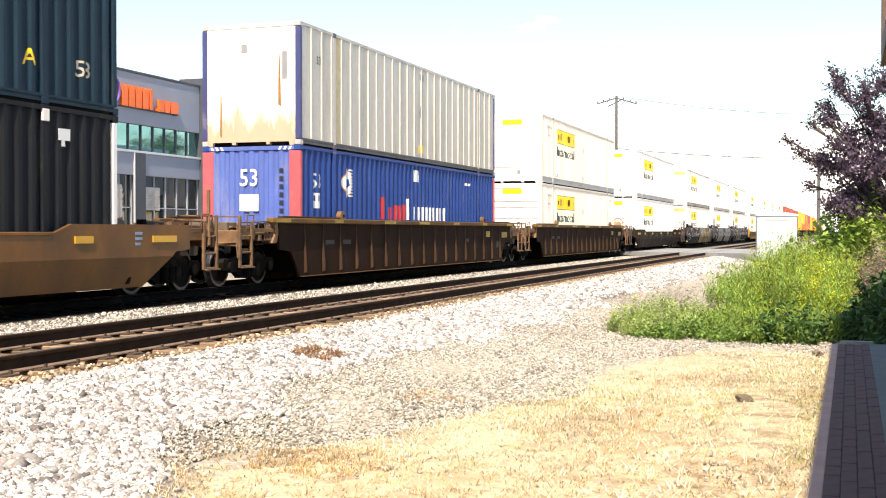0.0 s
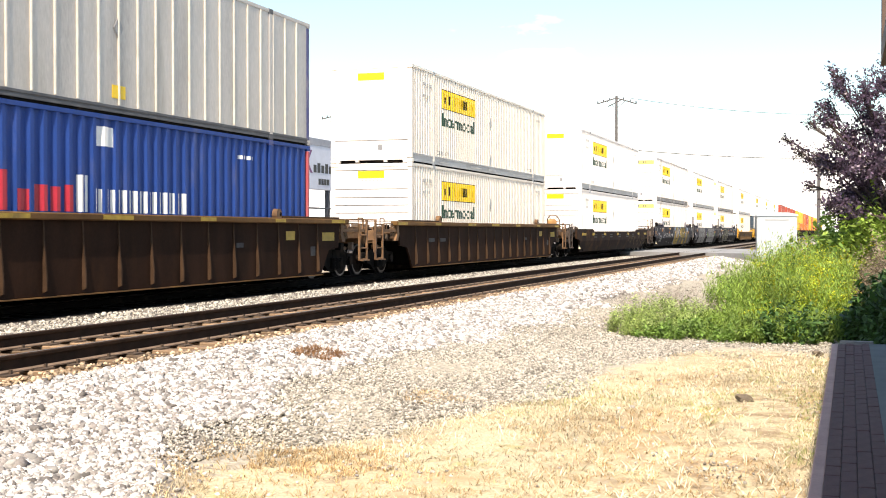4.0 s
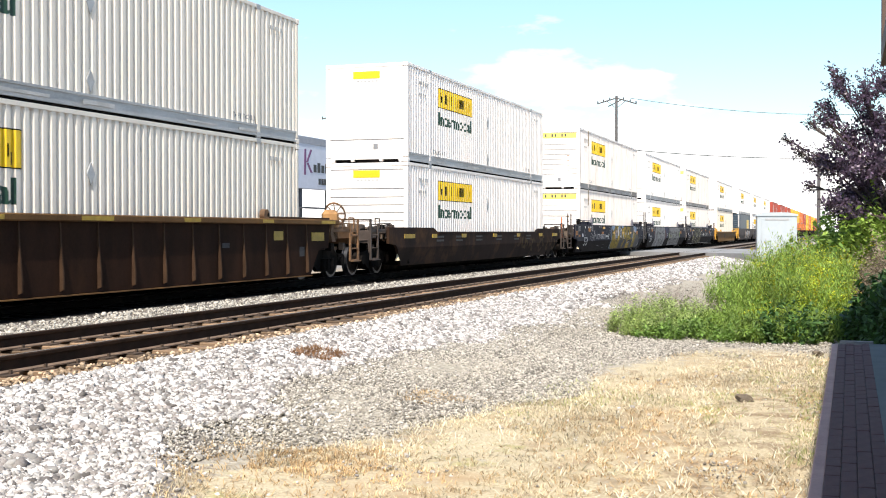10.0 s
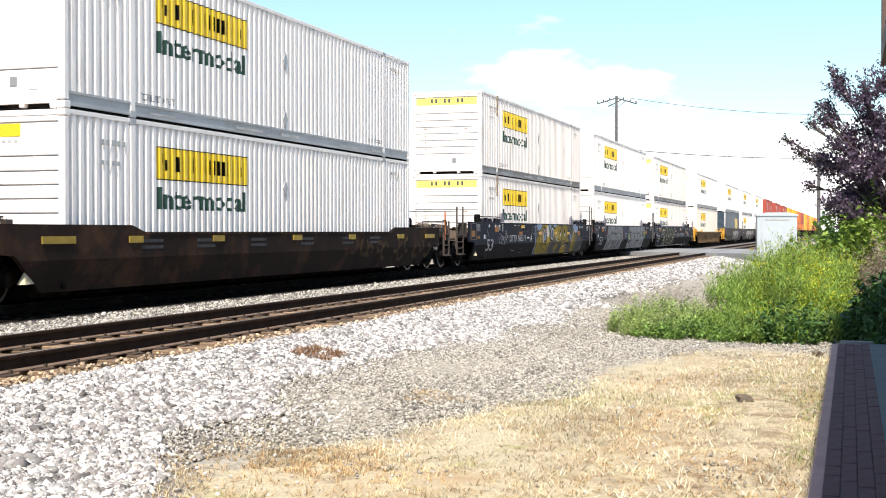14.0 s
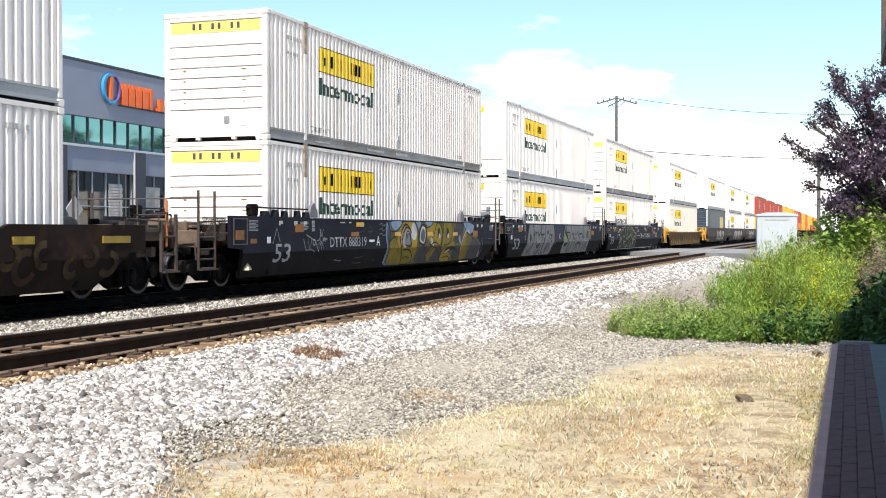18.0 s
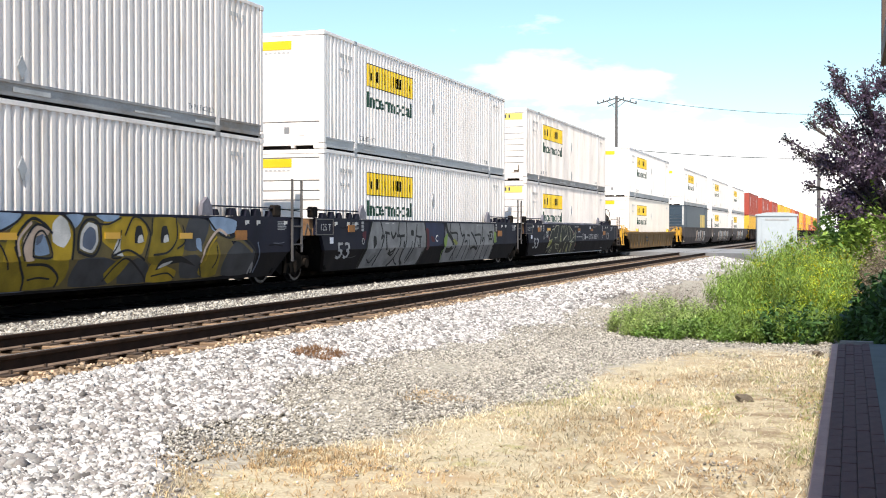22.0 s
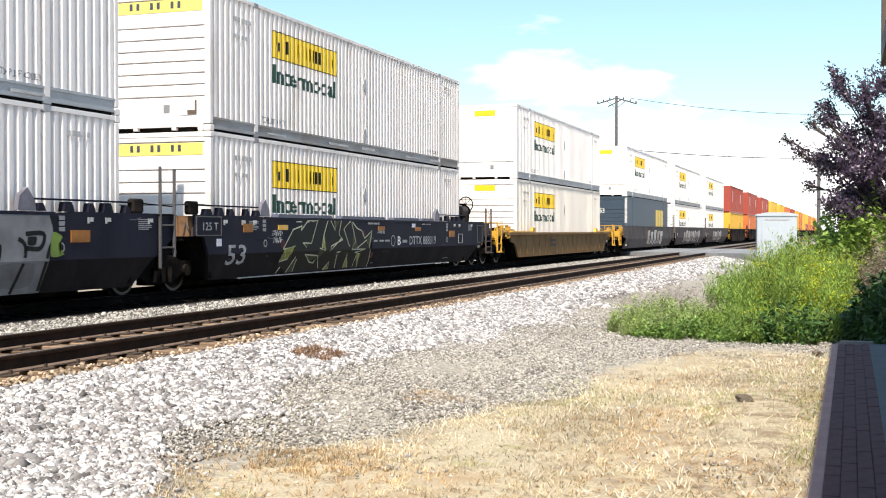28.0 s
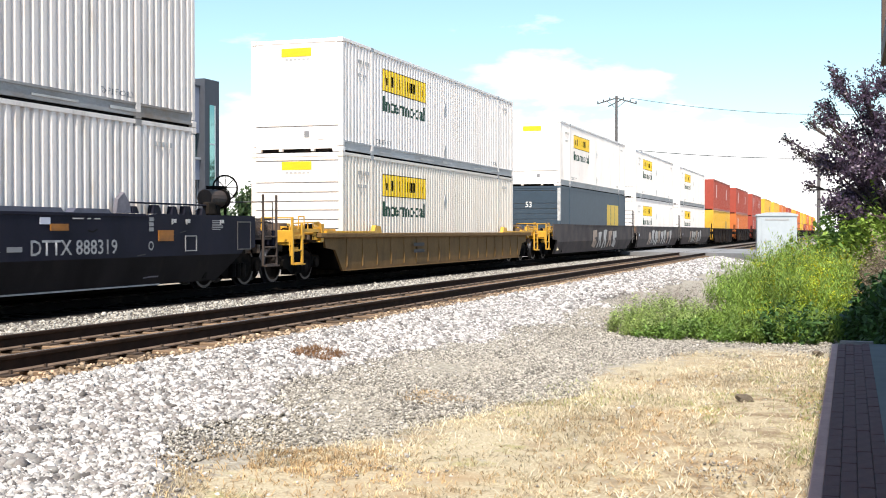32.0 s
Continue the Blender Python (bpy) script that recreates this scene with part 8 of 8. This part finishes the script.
def weed_patch(name, label, n, box4, tall, leaf, leaf_size, per, seed, extra=None, slim=2.6, rise=(-0.1, 1.1)):
    """Upright weeds: stems with leaves along them, over a stretch of ground; tall(x, y) gives their height."""
    rng = np.random.default_rng(seed)
    x0, x1, y0, y1 = box4
    p = tagged(new(name), label, "plant", kind="stuff")
    x, y = rng.uniform(x0, x1, n), rng.uniform(y0, y1, n)
    h = np.array([tall(a, b) for a, b in zip(x, y)]) * rng.uniform(0.6, 1.12, n)
    ok = h > 0.08
    x, y, h = x[ok], y[ok], h[ok]
    lean_x, lean_y = rng.normal(0, 0.16, len(x)) * h, rng.normal(0, 0.16, len(x)) * h
    z0 = height(x, np.clip(y, 0, 18))
    q = rng.uniform(0.12, 1.0, (len(x), per))
    cx = x[:, None] + lean_x[:, None] * q ** 1.5
    cy = y[:, None] + lean_y[:, None] * q ** 1.5
    cz = z0[:, None] + h[:, None] * q
    c = np.stack([cx, cy, cz], -1).reshape(-1, 3)
    part("leaves", leaf_mesh("leaves", fronds(c, leaf_size, rng, slim, 0.045, rise), leaf), None, p)
    w = 0.005
    v = np.stack([np.stack([x - w, y, z0 - 0.03], 1), np.stack([x + w, y, z0 - 0.03], 1), np.stack([x + lean_x, y + lean_y, z0 + h], 1)], 1)
    part("stems", quads_mesh("stems", v, [[0, 1, 2]], DEEPLEAF if leaf is not DRYSTALK else DRYSTALK), None, p)
    if extra:
        m, k, size = extra
        pick = rng.integers(0, len(x), k)
        c = np.stack([x[pick] + lean_x[pick], y[pick] + lean_y[pick], z0[pick] + h[pick] * rng.uniform(0.75, 1.03, k)], 1)
        part("flowers", leaf_mesh("flowers", leaves(c, size, rng, 0.07, 0, 1.0), m), None, p)
    return p


def bump(x, y, cx, cy, rx, ry, h, blunt=0.5):
    d = ((x - cx) / rx) ** 2 + ((y - cy) / ry) ** 2
    return h * max(0.0, 1 - d) ** blunt if d < 1 else 0.0


def clumps(x, y, f, seed):
    """Uneven growth: tall crowns with hollows between them."""
    a = noise.noise((x * f, y * f, seed)) * 0.5 + noise.noise((x * f * 2.7, y * f * 2.7, seed + 3)) * 0.45
    return max(0.2, 0.95 + 1.05 * a)


def bush_height(x, y):
    return max(bump(x, y, 24.9, 0.85, 3.7, 1.82, 1.24, 0.22), bump(x, y, 30.5, 0.6, 5, 1.8, 1.3, 0.3), bump(x, y, 20.4, 1.3, 1.4, 1.5, 0.5, 0.35)) * clumps(x, y, 1.25, 1.0)


def side_height(x, y):
    return bump(x, y, 20.7, 3.0, 1.3, 0.9, 0.62, 0.35) * clumps(x, y, 1.9, 7.0)


PALEGREEN = leaf_mat("pale grey-green weed leaf", (0.42, 0.52, 0.18), 0.4, 0.6, 0.4)
LIMELEAF = leaf_mat("yellow-green weed leaf", (0.50, 0.57, 0.045), 0.4, 0.6, 0.4)
weed_patch("weed_bush", "dense fresh green weeds beside the lawn", 1500, (19.0, 36, 0.04, 3.0), bush_height, GREENLEAF, 0.0125, 140, 21, None, 6.0, (0.4, 2.4))
weed_patch("weed_bush", "yellow-green weeds with yellow flowers", 520, (20.4, 29, 0.04, 1.7), lambda x, y: 1.0 * bush_height(x, y) if noise.noise((x * 0.9, y * 1.3, 4.0)) > -0.12 else 0, LIMELEAF, 0.017, 90, 34, (YELLOWFLOWER, 2200, 0.028), 3.2)
weed_patch("weed_bush", "mid-green weeds among the taller growth", 420, (18.6, 29, 0.04, 2.6), lambda x, y: 0.75 * bush_height(x, y), MIDLEAF, 0.028, 60, 29, None, 2.6)
weed_patch("weed_bush", "tall loose weed stalks over the bush", 190, (20.0, 30, 0.1, 2.8), lambda x, y: 1.1 * bush_height(x, y) if bush_height(x, y) > 0.6 else 0, GREENLEAF, 0.013, 70, 33, None, 7.0, (0.6, 3.0))
weed_patch("weed_bush", "low pale green feathery weeds at the edge of the gravel", 420, (19.2, 22.2, 1.7, 4.0), side_height, PALEGREEN, 0.015, 110, 22, None, 4.0)
weed_patch("weed_bush", "darker green low weeds along the foot of the bush", 300, (18.6, 20.4, 0.1, 3.4), lambda x, y: bump(x, y, 19.6, 1.8, 0.8, 1.7, 0.34) * clumps(x, y, 2.6, 11.0), MIDLEAF, 0.024, 60, 30, None, 2.8)
weed_patch("shrub", "small dark broad-leaved weeds at the lawn's edge", 60, (18.7, 20.6, 0.15, 1.5), lambda x, y: bump(x, y, 19.6, 0.85, 0.9, 0.75, 0.62), DEEPLEAF, 0.05, 46, 27, None, 1.5)
weed_patch("shrub", "dark leafy vine beside the cabinet", 170, (27, 31, 0.2, 1.5), lambda x, y: bump(x, y, 29, 0.75, 1.8, 0.75, 1.75), MIDLEAF, 0.07, 40, 28, None, 1.8)
weed_patch("dry_weeds", "grey-brown dry seed stalks", 380, (19.3, 26, 2.0, 4.1), lambda x, y: bump(x, y, 22.2, 3.2, 2.6, 1.15, 0.95) * clumps(x, y, 2.2, 5.0), leaf_mat("grey seed head", (0.42, 0.35, 0.30), 0.3), 0.011, 50, 23, None, 4.0)
weed_patch("dry_weeds", "tall tan dry grass at the platform's end", 700, (24, 29, -1.9, 0.0), lambda x, y: bump(x, y, 26.4, -0.95, 2.4, 0.95, 1.72), DRYSTALK, 0.022, 60, 24)
weed_patch("shrub", "dark green shrub in shade beyond the platform", 700, (17.4, 24, -3.0, 0.0), lambda x, y: bump(x, y, 20.5, -1.2, 3.4, 1.3, 1.25), DEEPLEAF, 0.06, 34, 25)
weed_patch("shrub", "bright green leafy shrub under the plum tree", 850, (27.6, 34, -2.8, 0.9), lambda x, y: bump(x, y, 30.6, -0.75, 2.8, 1.7, 2.55, 0.35) * (0.45 + 0.55 * clumps(x, y, 1.6, 13.0)), GREENLEAF, 0.07, 70, 26, None, 1.9)

weed_patch("shrub", "dense dark green shrub behind the plum tree", 420, (31, 36, -3.2, 0.6), lambda x, y: bump(x, y, 33, -1.2, 2.4, 1.8, 2.7, 0.25), DEEPLEAF, 0.085, 90, 45, None, 1.8)


def tree(name, label, at, trunk, centre, radii, limbs, leaf, leaf_size, per, seed, girth=0.14, scatter=0.13, twigs=5, material=None):
    """A trunk whose limbs bend out to clumps scattered unevenly through a crown."""
    rng = np.random.default_rng(seed)
    t = tagged(new(name), label, "tree")
    t.location = at
    bm = bmesh.new()
    fork = Vector((rng.normal(0, 0.08), rng.normal(0, 0.08), trunk))
    rod(bm, (0, 0, -0.1), fork, girth * 1.25, 10, girth)
    tips = []
    for k in range(limbs):
        d = rng.normal(0, 1, 3)
        d = d / np.linalg.norm(d) * rng.uniform(0.45, 1.0) ** 0.6
        end = Vector(centre) + Vector(d * np.array(radii))
        mid = fork.lerp(end, 0.5) + Vector((0, 0, 0.16 * (end - fork).length)) + Vector(rng.normal(0, 0.12, 3))
        r = girth * rng.uniform(0.22, 0.5)
        rod(bm, fork, mid, r, 6, r * 0.6)
        rod(bm, mid, end, r * 0.6, 5, r * 0.16)
        for q in (0.55, 0.8, 1.0):
            tips.append(mid.lerp(end, q))
        for w in range(twigs):
            p = mid.lerp(end, rng.uniform(0.2, 0.95))
            e = p + Vector(rng.normal(0, 1, 3)) * 0.2 * max(radii)
            rod(bm, p, e, r * 0.25, 4, r * 0.08)
            tips += [p.lerp(e, 0.6), e]
    part("trunk", bm, BARK, t)
    tips = np.array([q[:] for q in tips])
    c = np.repeat(tips, per, 0)
    part("crown", leaf_mesh("crown", leaves(c, leaf_size, rng, scatter), leaf), None, t)
    return t


def plum_tree(at, lobes, seed):
    """A forked trunk whose limbs each carry one lobe of the open crown: (y, z, radius, leaves to the square metre)."""
    rng = np.random.default_rng(seed)
    t = tagged(new("plum_tree"), "purple-leaved plum tree with an open uneven crown", "tree")
    t.location = at
    bm = bmesh.new()
    fork = Vector((0.0, 0.05, 1.5))
    rod(bm, (0, 0, -0.1), fork, 0.17, 10, 0.13)
    spots = []
    for y, z, r, dense in lobes:
        end = Vector((rng.normal(0, 0.35), y, z))
        mid = fork.lerp(end, 0.5) + Vector((rng.normal(0, 0.1), rng.normal(0, 0.1), 0.12 * (end - fork).length))
        girth = 0.4 + 0.6 * min(1.0, r / 0.5)
        rod(bm, fork, mid, 0.05 * girth, 6, 0.03 * girth)
        rod(bm, mid, end, 0.03 * girth, 5, 0.007)
        n = int(18 + 55 * r)
        for k in range(n):
            d = rng.normal(0, 1, 3)
            d /= np.linalg.norm(d)
            tip = end + Vector(d * r * rng.uniform(0.35, 1.08) * np.array([1.1, 1.0, 0.85]))
            base = mid.lerp(end, rng.uniform(0.55, 1.0))
            rod(bm, base, tip, 0.009, 4, 0.004)
            for q in range(max(2, int(dense * 3.1 * r * r / n))):
                spots.append(base.lerp(tip, rng.uniform(0.5, 1.04)))
    part("trunk", bm, BARK, t)
    c = np.array([p[:] for p in spots])
    part("crown", leaf_mesh("crown", leaves(c, 0.046, rng, 0.06, 0.5, 1.6), PLUMLEAF), None, t)
    return t


plum_tree((29.6, -1.33, 0), ((1.0, 3.25, 0.8, 1630), (1.25, 2.65, 0.6, 1504), (0.45, 4.1, 0.85, 1254), (1.1, 4.9, 0.5, 940), (1.6, 5.15, 0.34, 815), (0.55, 5.25, 0.6, 940), (1.85, 4.5, 0.34, 564), (2.15, 3.5, 0.42, 1065), (2.52, 3.62, 0.22, 877),
                            (1.7, 3.35, 0.5, 1065), (2.3, 2.85, 0.2, 815), (1.75, 2.4, 0.42, 1065), (1.35, 2.2, 0.45, 1254), (-0.3, 3.4, 1.1, 940), (-0.6, 4.6, 1.0, 815), (1.5, 4.05, 0.42, 752), (0.9, 4.45, 0.45, 815), (0.3, 2.5, 0.7, 1379),
                            (2.25, 4.3, 0.16, 700), (1.95, 4.3, 0.26, 750), (1.92, 4.8, 0.26, 750), (1.65, 5.4, 0.24, 750), (1.8, 5.62, 0.09, 700), (1.3, 3.75, 0.5, 600), (2.86, 3.95, 0.1, 500), (1.75, 3.8, 0.34, 600), (0.0, 5.3, 0.6, 900)), 41)
for k in range(7):
    tree("shade_tree", "tall leafy tree behind the station", (100 + k * 9.5, -13 - (k % 2) * 3.0, 0), 4.0, (0, 0, 8.5 + (k % 3)), (3.6, 3.6, 4.6), 24, TREEGREEN, 0.42, 9, 60 + k, 0.28, 0.5, 4)["group"] = "trees behind the station"

for x, y, h, r, sd in ((116, 61, 4.9, 2.6, 71), (108, 62, 3.4, 2.6, 72), (113, 66, 3.3, 3.0, 73), (104, 64, 3.2, 2.8, 74), (124, 63, 3.0, 2.6, 75)):
    tree("far_tree", "green leafy tree beyond the tracks", (x, y, 0.05), h * 0.3, (0, 0, h), (r, r, h * 0.42), 14, TREEGREEN, 0.3, 9, sd, 0.16, 0.4, 4)["group"] = "trees beyond the tracks"

# stone on the lawn
bm = bmesh.new()
bmesh.ops.create_icosphere(bm, subdivisions=3, radius=1.0)
for v in bm.verts:
    k = 1 + noise.noise(v.co * 1.6) * 0.3 + noise.noise(v.co * 5) * 0.08
    v.co = Vector((v.co.x * 0.075 * k, v.co.y * 0.092 * k, (v.co.z + 0.5 * v.co.y) * 0.06 * k))
tagged(part("stone", bm, ROCKM, None), "rough brown field stone lying on the dry lawn", "stone").location = (12.3, 0.98, 0.04)
small_stone = part("stone", bpy.data.meshes["stone"], None, None)
small_stone.matrix_basis = pose(17.25, 0.42, 0.03, 0, 0, 70)
tagged(small_stone, "small dark stone half sunk beside the platform", "stone")


# ---- what moves ----
def motions():
    stops = [2.0 * k for k in range(17)]
    for ob, x, z in ROLLING:
        walk(ob, [(t, pose(x - travelled(t), FAR_Y, z)) for t in stops])
    spins = [4 * k / 30 for k in range(241)]
    for w in TURNING:
        at = w.location.copy()
        walk(w, [(t, pose(at.x, at.y, at.z, 0, -math.degrees(travelled(t) / WHEEL_R), 0)) for t in spins])


motions()
